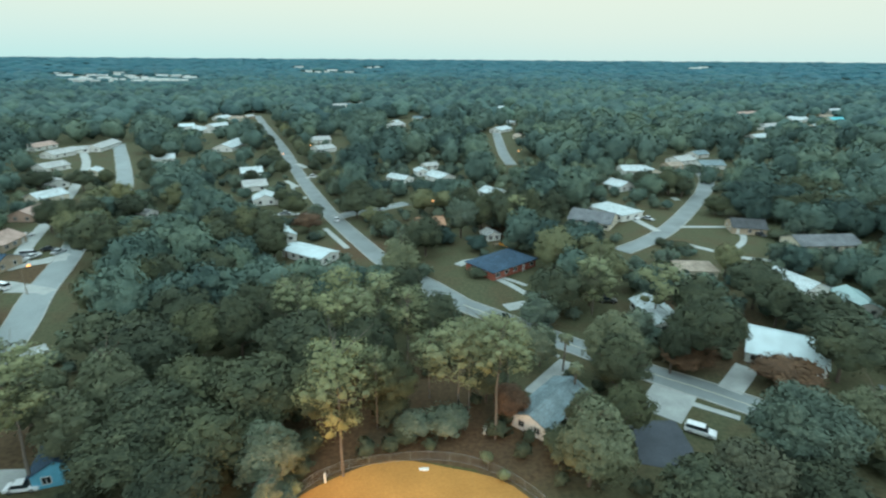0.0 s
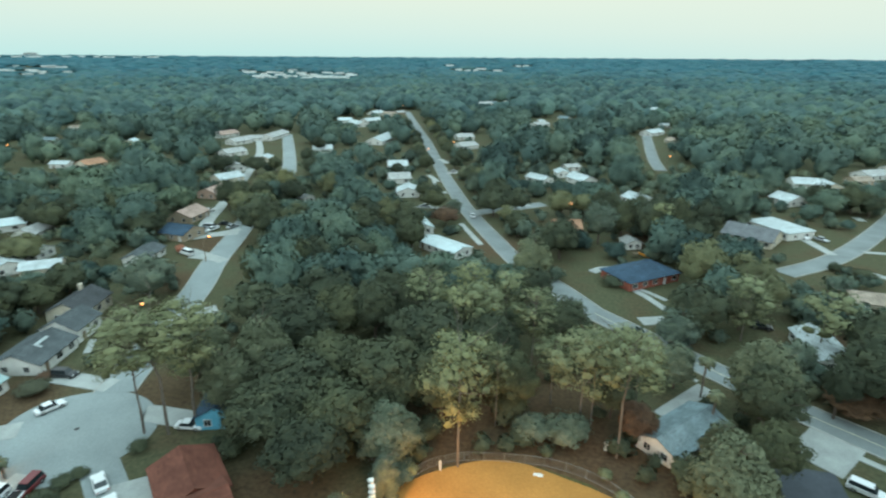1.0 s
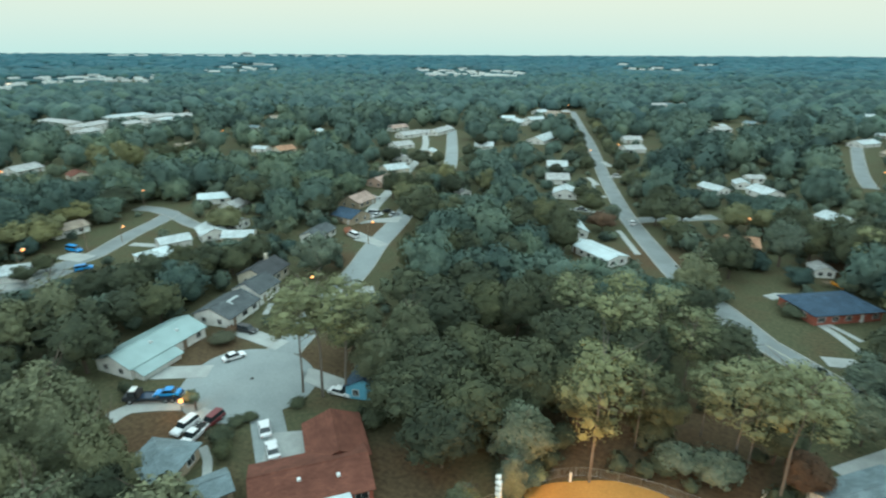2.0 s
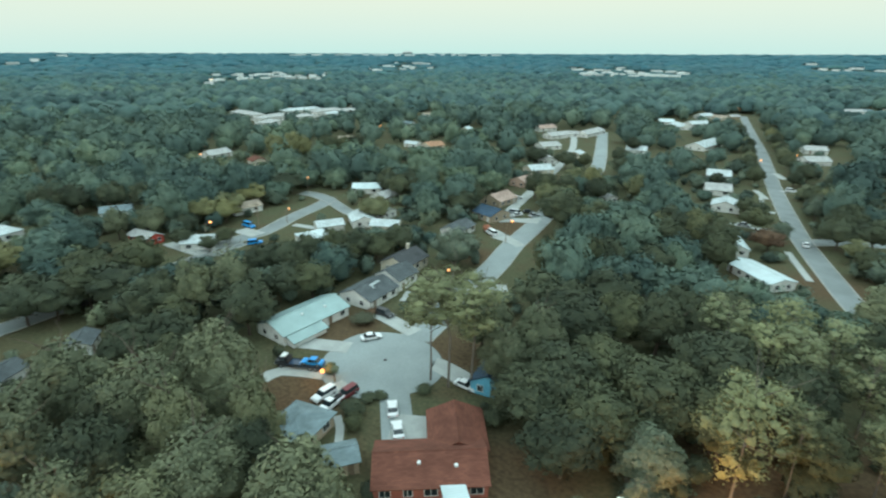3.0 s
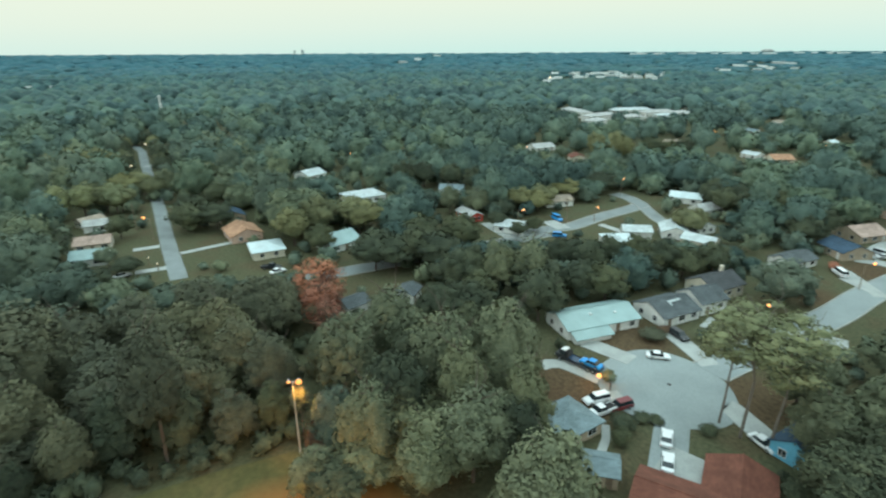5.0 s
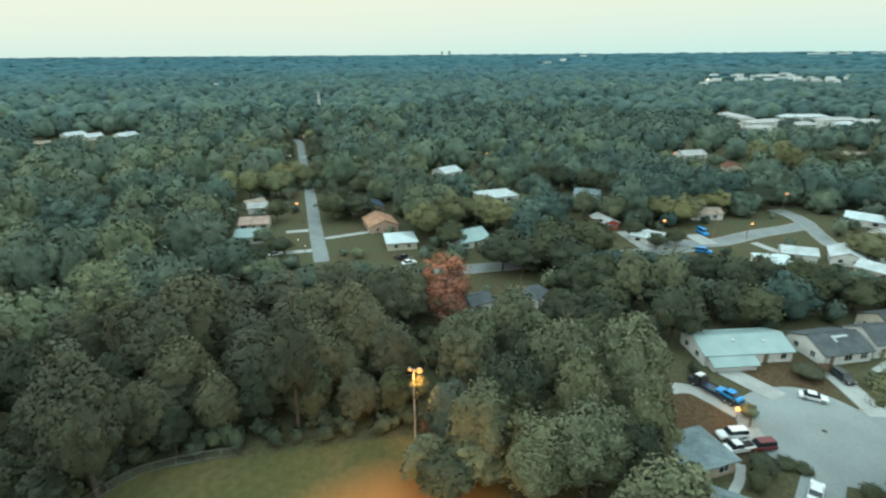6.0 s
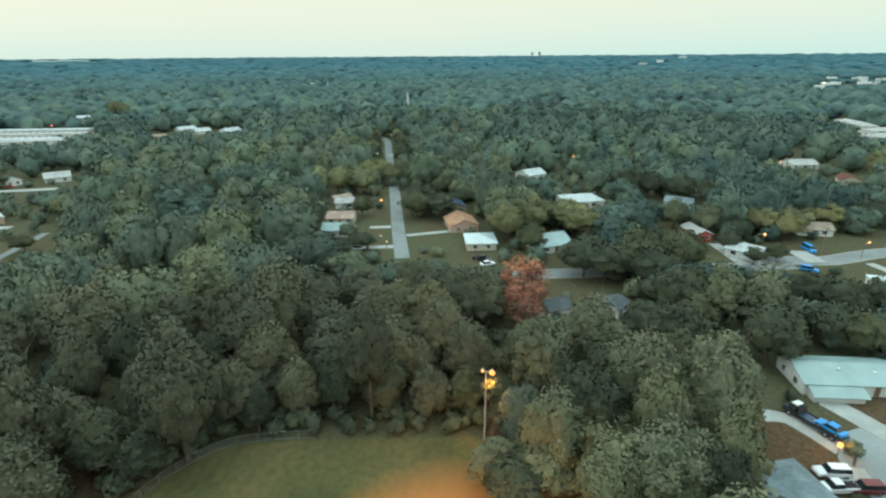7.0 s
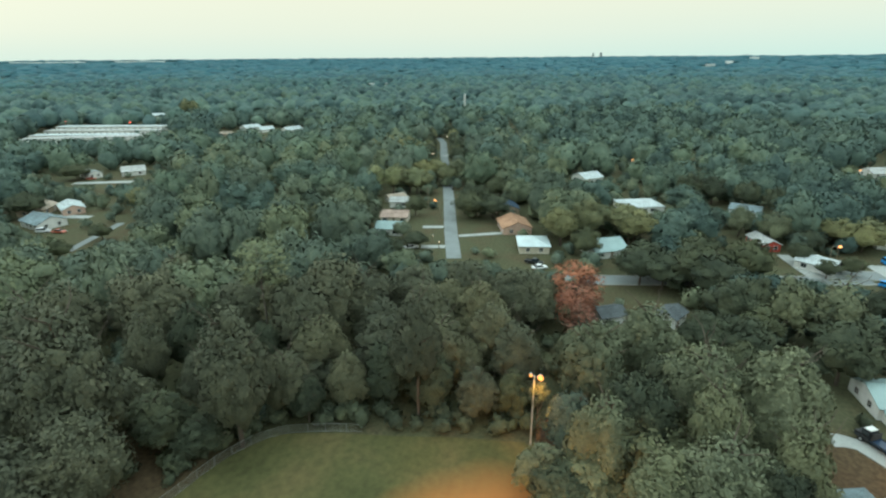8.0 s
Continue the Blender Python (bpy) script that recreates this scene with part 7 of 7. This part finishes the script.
def fence(label, pts, h=1.6, step=2.6, gap=0.3):
    """A chain-link fence: posts, top and bottom rail, and wire mesh."""
    line = smooth(pts, 1.0)
    f = base("chain_link_fence", line[0].x, line[0].y)
    tagged(f, label, "fence")
    o = line[0]
    acc = 0.0
    for i, p in enumerate(line):
        if i == 0 or acc >= step:
            acc = 0.0
            b = bmesh.new()
            tube(b, (0, 0, -0.2), (0, 0, h + 0.05), 0.045, 0.045, 6)
            part("post", b, M["metal"], f).location = (p.x - o.x, p.y - o.y, 0)
        if i + 1 < len(line):
            acc += (line[i + 1] - p).length
    for z in (0.1, h):
        b = bmesh.new()
        for p, q in zip(line, line[1:]):
            tube(b, (p.x - o.x, p.y - o.y, z), (q.x - o.x, q.y - o.y, z), 0.02, 0.02, 5)
        part("rail", b, M["metal"], f)
    b = bmesh.new()
    for p, q in zip(line, line[1:]):
        n = max(1, int((q - p).length / gap))
        for i in range(n):
            a = p.lerp(q, i / n) - o
            for s in (1, -1):
                c = a + (q - p).normalized() * s * h * 0.8
                vs = [b.verts.new((a.x, a.y, 0.1)), b.verts.new((a.x, a.y, 0.13)), b.verts.new((c.x, c.y, h)), b.verts.new((c.x, c.y, h - 0.03))]
                b.faces.new(vs)
    w = part("wire_mesh", b, M["metal"], f, "fine grey wire mesh")
    w["kind"] = "stuff"


fence("grey chain-link fence curving round the clay infield", [(-24, 54), (-18, 63), (-15, 66), (-10, 68.2), (1, 69.4), (9.2, 67.3), (15.8, 61.8), (20.4, 54.5)])
fence("grey chain-link fence along the outfield grass", [(-38, -57.5), (-47, -56), (-56, -54), (-63, -49.5), (-66.5, -42), (-68, -36)])

# a pale marker post and a bin stand by the fence
mk = bmesh.new()
box(mk, -0.16, -0.16, 0, 0.16, 0.16, 1.7, 0.03)
ob = part("marker_post", mk, M["white"], None)
ob.location = (-14.6, 65.0, 0)
tagged(ob, "short white marker post at the fence", "post")
bn = bmesh.new()
tube(bn, (0, 0, 0), (0, 0, 1.5), 0.28, 0.3, 12)
ob = part("yard_tank", bn, M["white"], None)
ob.location = (10.6, 75.4, 0)
tagged(ob, "slim white upright tank in a shaded yard", "tank")

# ---- flood light pole at the field's edge ----
FX, FY = -73.2, -8.1
OPEN.append((FX + 1.2, FY, 2.2, 0.0))
fl = base("floodlight_pole", FX, FY, 82)
tagged(fl, "tall pale floodlight pole with two glowing lamps", "floodlight")
fp = bmesh.new()
tube(fp, (0, 0, -0.3), (0, 0, 13.2), 0.17, 0.11, 10)
part("pole", fp, M["pole"], fl)
fa = bmesh.new()
box(fa, -0.8, -0.08, 12.95, 1.3, 0.08, 13.1, 0.02)
part("crossarm", fa, M["metal"], fl)
for fx, gr in ((-0.6, 0.24), (0.95, 0.44)):
    hd = bmesh.new()
    tube(hd, (fx, 0.1, 13.5), (fx + 0.12, -0.35, 13.3), gr * 0.5, gr * 0.95, 12)
    h0 = part("lamp_housing", hd, M["metal"], fl)
    gl = bmesh.new()
    bmesh.ops.create_uvsphere(gl, u_segments=14, v_segments=8, radius=gr, matrix=Matrix.Translation((fx + 0.13, -0.4, 13.28)) @ Matrix.Diagonal((1.1, 0.7, 1.0, 1)))
    part("lamp_glass", gl, M["flood"], h0, "glowing orange lamp glass")
tree("red", FX - 0.5, FY + 0.8, 11.6, 3.8, 0.66, "light", "thin sapling lit orange by the floodlight")
tree("light", FX - 2.0, FY + 4.0, 7.6, 4.6, 0.1, "light", "small leafy tree lit orange beside the floodlight")
lamp_light(FX + 0.8, FY + 0.9, 12.1, 480, 0.2, (1.0, 0.38, 0.07))


def flood_spot(x, y, z, tx, ty, power, cone=75):
    li = bpy.data.lights.new("floodlight_beam", 'SPOT')
    li.energy, li.color, li.spot_size, li.spot_blend, li.shadow_soft_size = power, (1.0, 0.43, 0.08), radians(cone), 0.7, 0.5
    new("floodlight_beam", li).matrix_world = look((x, y, z), (tx, ty, 0))


flood_spot(FX + 0.9, FY + 0.6, 13.1, FX - 2.6, FY + 3.2, 3600, 92)


def unseen_field_pole(x, y, tx, ty):
    """An unseen floodlight pole of the field."""
    a = math.degrees(math.atan2(ty - y, tx - x))
    e = base("floodlight_pole", x, y, a)
    tagged(e, "unseen tall pale floodlight pole over the clay", "floodlight")
    p = bmesh.new()
    tube(p, (0, 0, -0.3), (0, 0, 13.0), 0.2, 0.13, 10)
    part("pole", p, M["pole"], e)
    c = bmesh.new()
    box(c, -0.08, -1.3, 12.6, 0.08, 1.3, 12.75, 0.02)
    part("crossarm", c, M["metal"], e)
    for fy in (-1.0, 1.0):
        hd = bmesh.new()
        tube(hd, (0.1, fy, 12.9), (0.6, fy, 12.6), 0.16, 0.4, 12)
        hh = part("lamp_housing", hd, M["metal"], e)
        gl = bmesh.new()
        bmesh.ops.create_uvsphere(gl, u_segments=10, v_segments=6, radius=0.36, matrix=Matrix.Translation((0.62, fy, 12.58)))
        part("lamp_glass", gl, M["flood"], hh, "glowing orange lamp glass")


def lamp_rack(x, y, az):
    """A tall pole with a stack of round white floodlights that face the infield."""
    e = base("floodlight_rack", x, y, az)
    tagged(e, "stack of white floodlights on a pole, glowing orange", "floodlight")
    p = bmesh.new()
    tube(p, (0, 0, -0.3), (0, 0, 12.8), 0.2, 0.12, 10)
    part("pole", p, M["pole"], e)
    for r in range(4):
        z = 12.5 - 0.85 * r
        c = bmesh.new()
        box(c, -0.06, -0.75, z - 0.06, 0.06, 0.75, z + 0.06, 0.01)
        part("crossarm", c, M["metal"], e)
        for fy in (-0.5, 0.5):
            hd = bmesh.new()
            tube(hd, (-0.05, fy, z + 0.16), (0.34, fy, z - 0.02), 0.2, 0.42, 14)
            bmesh.ops.create_uvsphere(hd, u_segments=12, v_segments=8, radius=0.27, matrix=Matrix.Translation((0.05, fy, z + 0.16)))
            hh = part("lamp_housing", hd, M["white"], e, "round white lamp housing")
            gl = bmesh.new()
            tube(gl, (0.345, fy, z - 0.022), (0.38, fy, z - 0.038), 0.38, 0.36, 14)
            part("lamp_glass", gl, M["flood"], hh, "glowing orange lamp glass")


lamp_rack(-19.1, 47.3, 28)
flood_spot(-18.4, 47.7, 11.6, -2.0, 64.0, 12000, 110)
lamp_light(-18.0, 47.9, 11.2, 3800, 0.5, (1.0, 0.4, 0.08))
tree("light", -24.5, 49.0, 8.5, 6.0, 0.1, "light", "small leafy tree lit orange beside the floodlights")
tree("light", -20.5, 56.5, 9.0, 6.0, 0.1, "teal", "grey-green leafy tree lit orange beside the floodlights")
# unseen pole and beam, added to brighten the clay beyond the rack's own light
unseen_field_pole(2.0, 24.0, 0.0, 60.0)
flood_spot(2.0, 25.0, 12.2, -1.0, 60.0, 26000, 76)
unseen_field_pole(-34.0, -14.0, -58.0, -12.0)
flood_spot(-35.2, -14.0, 12.2, -60.0, -9.0, 30000, 84)

# ---- low lamp by the tow truck, lit over the drive ----
dl = base("yard_lamp", DRIVE_LAMP[0], DRIVE_LAMP[1])
tagged(dl, "short yard lamp with a glowing orange globe", "lamp")
b = bmesh.new()
tube(b, (0, 0, 0), (0, 0, 2.0), 0.05, 0.05, 8)
part("post", b, M["iron"], dl)
b = bmesh.new()
bmesh.ops.create_uvsphere(b, u_segments=12, v_segments=8, radius=0.38, matrix=Matrix.Translation((0, 0, 2.2)))
part("globe", b, M["sodium"], dl, "glowing orange globe")
lamp_light(DRIVE_LAMP[0], DRIVE_LAMP[1], 3.2, 400, 0.3)

# ---- play slide on the lawn ----
pg = base("play_slide", 25.4, 171.0, 20)
tagged(pg, "small wooden play tower with an orange slide", "play set")
b = bmesh.new()
for sx in (-0.9, 0.9):
    for sy in (-0.8, 0.8):
        tube(b, (sx, sy, 0), (sx * 0.8, sy * 0.8, 2.6), 0.07, 0.06, 6)
box(b, -0.9, -0.8, 1.3, 0.9, 0.8, 1.4)
part("tower", b, M["timber"], pg)
b = bmesh.new()
tube(b, (0.9, 0, 1.5), (4.2, -1.4, 0.15), 0.42, 0.42, 8)
part("slide", b, M["orangeplay"], pg, "orange plastic slide")

# ---- thin radio tower far to the west ----
tw = base("radio_tower", -536, -144)
tagged(tw, "thin white lattice radio tower above the woods", "radio tower")
b = bmesh.new()
for a in (0, 2.09, 4.19):
    tube(b, (1.0 * math.cos(a), 1.0 * math.sin(a), -0.5), (0.8 * math.cos(a), 0.8 * math.sin(a), 26), 0.35, 0.3, 6)
for i in range(9):
    box(b, -0.8, -0.8, 2.5 + i * 2.6, 0.8, 0.8, 2.8 + i * 2.6)
part("mast", b, M["white"], tw)


# ---- the woods between and beyond the houses ----
OP = np.array(OPEN)
EYE_H = 60.0


def fit_open(P, H, W):
    """Heights and widths that leave the open places, and the view down to them, free; trees with no room are dropped."""
    H, W = H.copy(), W.copy()
    keep = np.ones(len(P), bool)
    for ox, oy, orad, low in OP:
        D = math.hypot(ox, oy)
        ux, uy = ox / D, oy / D
        along = P[:, 0] * ux + P[:, 1] * uy
        side = np.abs(P[:, 0] * uy - P[:, 1] * ux)
        r = W * 0.42
        keep &= (P[:, 0] - ox) ** 2 + (P[:, 1] - oy) ** 2 > (orad + r) ** 2
        near = D < 420 or orad > 6
        front = (side < (orad + r if near else orad * 0.8 + r * 0.4)) & (along < D) & (along > 0)
        room = low + np.clip((1 - (along + orad * 0.6) / D) * (EYE_H - low), 0, 99)
        H = np.where(front, np.minimum(H, room), H)
    keep &= H > 2.2
    W = np.minimum(W, H * 1.25 + 1.0)
    return keep, H, W


def scatter(g, r0, r1, cell, a0=-52.0, a1=157.0):
    """Jittered places between two distances, over the part of the compass that lies open to view (degrees west of north)."""
    n = int(r1 / cell) + 1
    k = np.arange(-n, n + 1) * cell
    X, Y = np.meshgrid(k, k)
    P = np.stack([X.ravel(), Y.ravel()], 1) + g.uniform(-0.42, 0.42, (X.size, 2)) * cell
    d = np.hypot(P[:, 0], P[:, 1])
    a = np.degrees(np.arctan2(-P[:, 0], P[:, 1]))
    a = np.where(a < -100, a + 360, a)
    return P[(d > r0) & (d < r1) & (a > a0) & (a < a1)]


def woods(name, label, g, P, H, W, low, variants, mat):
    """Many trees joined into one mesh."""
    Vs, Fs, Ts, Is, off = [], [], [], [], 0
    pick = g.integers(0, len(variants), len(P))
    turn = g.uniform(0, 6.28, len(P))
    reach = np.hypot(P[:, 0], P[:, 1])
    drift = stand(P, 46.0, 3) * 0.5 + stand(P, 0.09 * reach.mean() + 60.0, 4) * 0.5
    tint = np.clip(0.5 + 0.8 * (g.uniform(0, 1, len(P)) - 0.5) + 0.8 * (drift - 0.5), 0.02, 1.0)
    for v, (V, F, k) in enumerate(variants):
        i = np.where(pick == v)[0]
        if not len(i):
            continue
        c, s = np.cos(turn[i])[:, None], np.sin(turn[i])[:, None]
        x = (V[None, :, 0] * c - V[None, :, 1] * s) * W[i][:, None] + P[i, 0][:, None]
        y = (V[None, :, 0] * s + V[None, :, 1] * c) * W[i][:, None] + P[i, 1][:, None]
        dd = np.hypot(P[i, 0], P[i, 1])
        gz = np.array([rise(q) for q in dd])
        z = (low + V[None, :, 2] * (1 - low)) * H[i][:, None] + gz[:, None]
        Vs.append(np.stack([x, y, z], 2).reshape(-1, 3))
        Fs.append((F[None] + (np.arange(len(i)) * len(V))[:, None, None] + off).reshape(-1, 3))
        Is.append(np.stack([k[None, :, 0] * c - k[None, :, 1] * s, k[None, :, 0] * s + k[None, :, 1] * c, np.repeat(k[None, :, 2], len(i), 0)], 2).reshape(-1, 3))
        Ts.append(np.repeat(tint[i], len(V)))
        off += len(i) * len(V)
    me = fast_mesh(name, np.concatenate(Vs), np.concatenate(Fs), M[mat], np.concatenate(Ts), np.concatenate(Is))
    tagged(new(name, me), label, "woods", kind="stuff")


G = np.random.default_rng(5)
heroes = np.array([[o.location.x, o.location.y] for o in scene.objects if o.name.startswith(("tree", "pine_tree"))])


def apart(P, dist):
    keep = np.ones(len(P), bool)
    for hx, hy in heroes:
        keep &= (P[:, 0] - hx) ** 2 + (P[:, 1] - hy) ** 2 > dist ** 2
    return P[keep]


def in_field(P, grow=1.05):
    """Inside or just round the ball field."""
    c = np.array(turf_pts) * grow
    inside = np.zeros(len(P), bool)
    for (x0, y0), (x1, y1) in zip(c, np.roll(c, -1, 0)):
        cross = (y0 > P[:, 1]) != (y1 > P[:, 1])
        xs = x0 + (P[:, 1] - y0) / (y1 - y0 if y1 != y0 else 1e-9) * (x1 - x0)
        inside ^= cross & (P[:, 0] < xs)
    return inside


MIDV = [crown_arrays(500 + i, 16, 900, 0.034, "oak", 1.5, hull=0.7, swells=4) for i in range(5)] + [crown_arrays(520 + i, 16, 900, 0.034, "tall", 1.5, hull=0.7, swells=4) for i in range(3)]
FARV = [crown_arrays(600 + i, 8, 190, 0.054, "oak", 1.7, swells=3) for i in range(5)] + [crown_arrays(610 + i, 8, 190, 0.054, "tall", 1.7, swells=3) for i in range(2)]
LOWV = [crown_arrays(680 + i, 5, 110, 0.085, "oak", 1.6, swells=1) for i in range(4)]


def knoll_arrays(seed, bumps):
    """A small far crown: one uneven dome and a few swells on it."""
    g = np.random.default_rng(seed)
    bv, bf = ICO1
    V, F = [], []
    for q in range(bumps):
        r = 0.46 if q == 0 else g.uniform(0.2, 0.3)
        c = np.array([0, 0, 0.46]) if q == 0 else np.array([g.uniform(-0.3, 0.3), g.uniform(-0.3, 0.3), g.uniform(0.5, 0.8)])
        V.append(c + bv * r * (1 + g.uniform(-0.25, 0.25, (len(bv), 1))))
        F.append(bf + q * len(bv))
    V = np.concatenate(V)
    out = V - np.array([0, 0, 0.2])
    N = out / np.linalg.norm(out, axis=1)[:, None] + 0.22 * g.normal(0, 1, V.shape)
    return V, np.concatenate(F), N / np.linalg.norm(N, axis=1)[:, None]


DIMV = [knoll_arrays(650 + i, 3) for i in range(7)]
BLUV = [knoll_arrays(670 + i, 2) for i in range(7)]
HAZV = [knoll_arrays(690 + i, 1) for i in range(7)]


def stand(P, size, seed):
    """A value from 0 to 1 that drifts from place to place: stands of like trees."""
    g = np.random.default_rng(seed)
    T = g.uniform(0, 1, (64, 64))
    q = P[:, :2] / size + 1000.0
    i = np.floor(q).astype(int)
    f = q - i
    f = f * f * (3 - 2 * f)
    x0, y0, x1, y1 = i[:, 0] % 64, i[:, 1] % 64, (i[:, 0] + 1) % 64, (i[:, 1] + 1) % 64
    return (T[x0, y0] * (1 - f[:, 0]) + T[x1, y0] * f[:, 0]) * (1 - f[:, 1]) + (T[x0, y1] * (1 - f[:, 0]) + T[x1, y1] * f[:, 0]) * f[:, 1]


def fade(g, P, a, b, c, e):
    """Thins a belt of woods out where the next one begins, so that they grow into each other."""
    d = np.hypot(P[:, 0], P[:, 1])
    p = np.clip((d - a) / max(b - a, 1e-3), 0, 1) * np.clip((e - d) / max(e - c, 1e-3), 0, 1)
    return P[g.uniform(0, 1, len(P)) < p]


def bearing(P):
    a = np.degrees(np.arctan2(-P[:, 0], P[:, 1]))
    return np.where(a < -100, a + 360, a)


P = fade(G, scatter(G, 70, 300, 11.0), 60, 61, 240, 300)
d = np.hypot(P[:, 0], P[:, 1])
P = P[(d > np.where(bearing(P) > 92, 70, 120))]
P = apart(P[~in_field(P, 1.04)], 4.5)
deep = bearing(P) > 95
roomy = ~deep | (np.hypot(P[:, 0], P[:, 1]) < 100) | (G.uniform(0, 1, len(P)) < 0.76)
P, deep = P[roomy], deep[roomy]
H = np.where(deep, G.uniform(11.5, 22, len(P)), G.uniform(8.5, 19, len(P)))
W = np.where(deep, G.uniform(13, 20, len(P)), G.uniform(12, 22, len(P)))
ok, H, W = fit_open(P, H, W)
d = np.hypot(P[:, 0], P[:, 1])
edge = (bearing(P) > 92) & (d < 92)
H = np.where(edge, H * G.uniform(0.75, 1.0, len(P)), H)
near = d < 122
ok &= ~near | (H > 7.0)
olive = ok & ~near & (bearing(P) > 90 + G.uniform(-6, 6, len(P))) & (d < G.uniform(190, 330, len(P)))
rest = ok & ~near & ~olive
woods("near_woods", "mixed dark green broadleaf woods between the houses", G, P[rest], H[rest], W[rest], 0.0, MIDV, "wood")
woods("west_woods", "deep olive green woods behind the ball field", G, P[olive], H[olive], W[olive], 0.0, MIDV, "grove")
FINEV = CROWN["tall"] + CROWN["oak"][:2]
woods("edge_woods", "olive green trees crowding the field's edge", G, P[ok & near], H[ok & near], W[ok & near], 0.08, FINEV, "olive")

P = scatter(G, 66, 116, 5.6)
d = np.hypot(P[:, 0], P[:, 1])
P = P[~((bearing(P) > 60) & (bearing(P) < 84) & (d < 88))]
row = []                                        # a close row of shrubs along the turf's western edge
for (px, py), (qx, qy) in zip(turf_pts[4:11], turf_pts[5:12]):
    n = max(2, int(math.hypot(qx - px, qy - py) / 1.1))
    for i in range(n):
        f, off = i / n, 1.03 + 0.05 * ((i * 7) % 5) / 5
        row.append(((px + (qx - px) * f) * off, (py + (qy - py) * f) * off))
P = np.concatenate([P, np.array(row)])
P = P[~in_field(P, 1.012)]
d = np.hypot(P[:, 0], P[:, 1])
H = np.where((d < 92) & (bearing(P) > 90), G.uniform(1.4, 4.2, len(P)), G.uniform(1.2, 4.0, len(P)))
W = H * G.uniform(1.0, 1.7, len(P))
ok, H, W = fit_open(P, H, W)
woods("undergrowth", "low shrubs and saplings under the trees", G, P[ok], H[ok], W[ok], 0.0, LOWV, "oak")

P = scatter(G, 112, 340, 9.8)
H = G.uniform(2.5, 8.5, len(P))
W = H * G.uniform(0.9, 1.3, len(P)) + 1.0
ok, H, W = fit_open(P, H, W)
woods("yard_trees", "small yard trees and hedges between the houses", G, P[ok], H[ok], W[ok], 0.0, LOWV, "grove")

P = fade(G, scatter(G, 240, 640, 18.0), 240, 300, 520, 640)
H = G.uniform(8, 17, len(P)) + 5 * stand(P, 40.0, 8)
W = G.uniform(17, 33, len(P))
ok, H, W = fit_open(P, H, W)
west = ok & (bearing(P) > 98 + G.uniform(-5, 5, len(P))) & (bearing(P) < 138) & (np.hypot(P[:, 0], P[:, 1]) < G.uniform(270, 430, len(P)))
ok &= ~west
woods("middle_woods", "unbroken green tree canopy beyond the houses", G, P[ok], H[ok], W[ok], 0.0, FARV, "wood")
woods("west_far_woods", "olive green canopy of the woods to the west", G, P[west], H[west], W[west], 0.0, FARV, "grove")

# from this belt outward the leaf colours hold the haze
P = fade(G, scatter(G, 500, 1150, 18.5), 520, 640, 900, 1150)
H, W = G.uniform(9, 15, len(P)) + 6 * stand(P, 60.0, 9), G.uniform(18, 33, len(P))
ok, H, W = fit_open(P, H, W)
woods("dim_woods", "green canopy of woods farther out, faintly tinted with haze", G, P[ok], H[ok], W[ok], 0.0, DIMV, "dim")

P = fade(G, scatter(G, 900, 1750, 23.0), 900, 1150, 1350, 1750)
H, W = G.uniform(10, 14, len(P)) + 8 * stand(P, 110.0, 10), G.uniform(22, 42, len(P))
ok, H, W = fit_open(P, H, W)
woods("far_woods", "canopy of distant woods, haze tinted blue into its leaves", G, P[ok], H[ok], W[ok], 0.0, BLUV, "far")


def belt(r0, r1):
    """Rings of ever wider spacing, with the spacing as third number."""
    r, rows = r0, []
    while r < r1:
        st = r * 0.015
        n = int(r * radians(225) / st)
        a = radians(-62) + (np.arange(n) + G.uniform(-0.4, 0.4, n)) * radians(225) / n
        rr = r + G.uniform(-0.45, 0.45, n) * st * 2.2
        rows.append(np.stack([-rr * np.sin(a), rr * np.cos(a), np.full(n, st)], 1))
        r += st * 1.9
    return np.concatenate(rows)


P = fade(G, belt(1350, 2700), 1350, 1750, 2000, 2700)
H, W = G.uniform(9, 19, len(P)), P[:, 2] * G.uniform(1.3, 2.1, len(P))
ok, H, W2 = fit_open(P[:, :2], H, W)
woods("pine_belt", "far belt of woods with haze-blue leaf colour", G, P[ok][:, :2], H[ok], W[ok], 0.0, HAZV, "farhaze")
P = fade(G, belt(2000, 4850), 2000, 2700, 4900, 5000)
H, W = G.uniform(10, 18, len(P)), P[:, 2] * G.uniform(1.4, 2.2, len(P))
ok, H, W2 = fit_open(P[:, :2], H, W)
woods("horizon_woods", "woods along the horizon, leaf colour deep blue with haze", G, P[ok][:, :2], H[ok], W[ok], 0.0, HAZV, "horizonhaze")
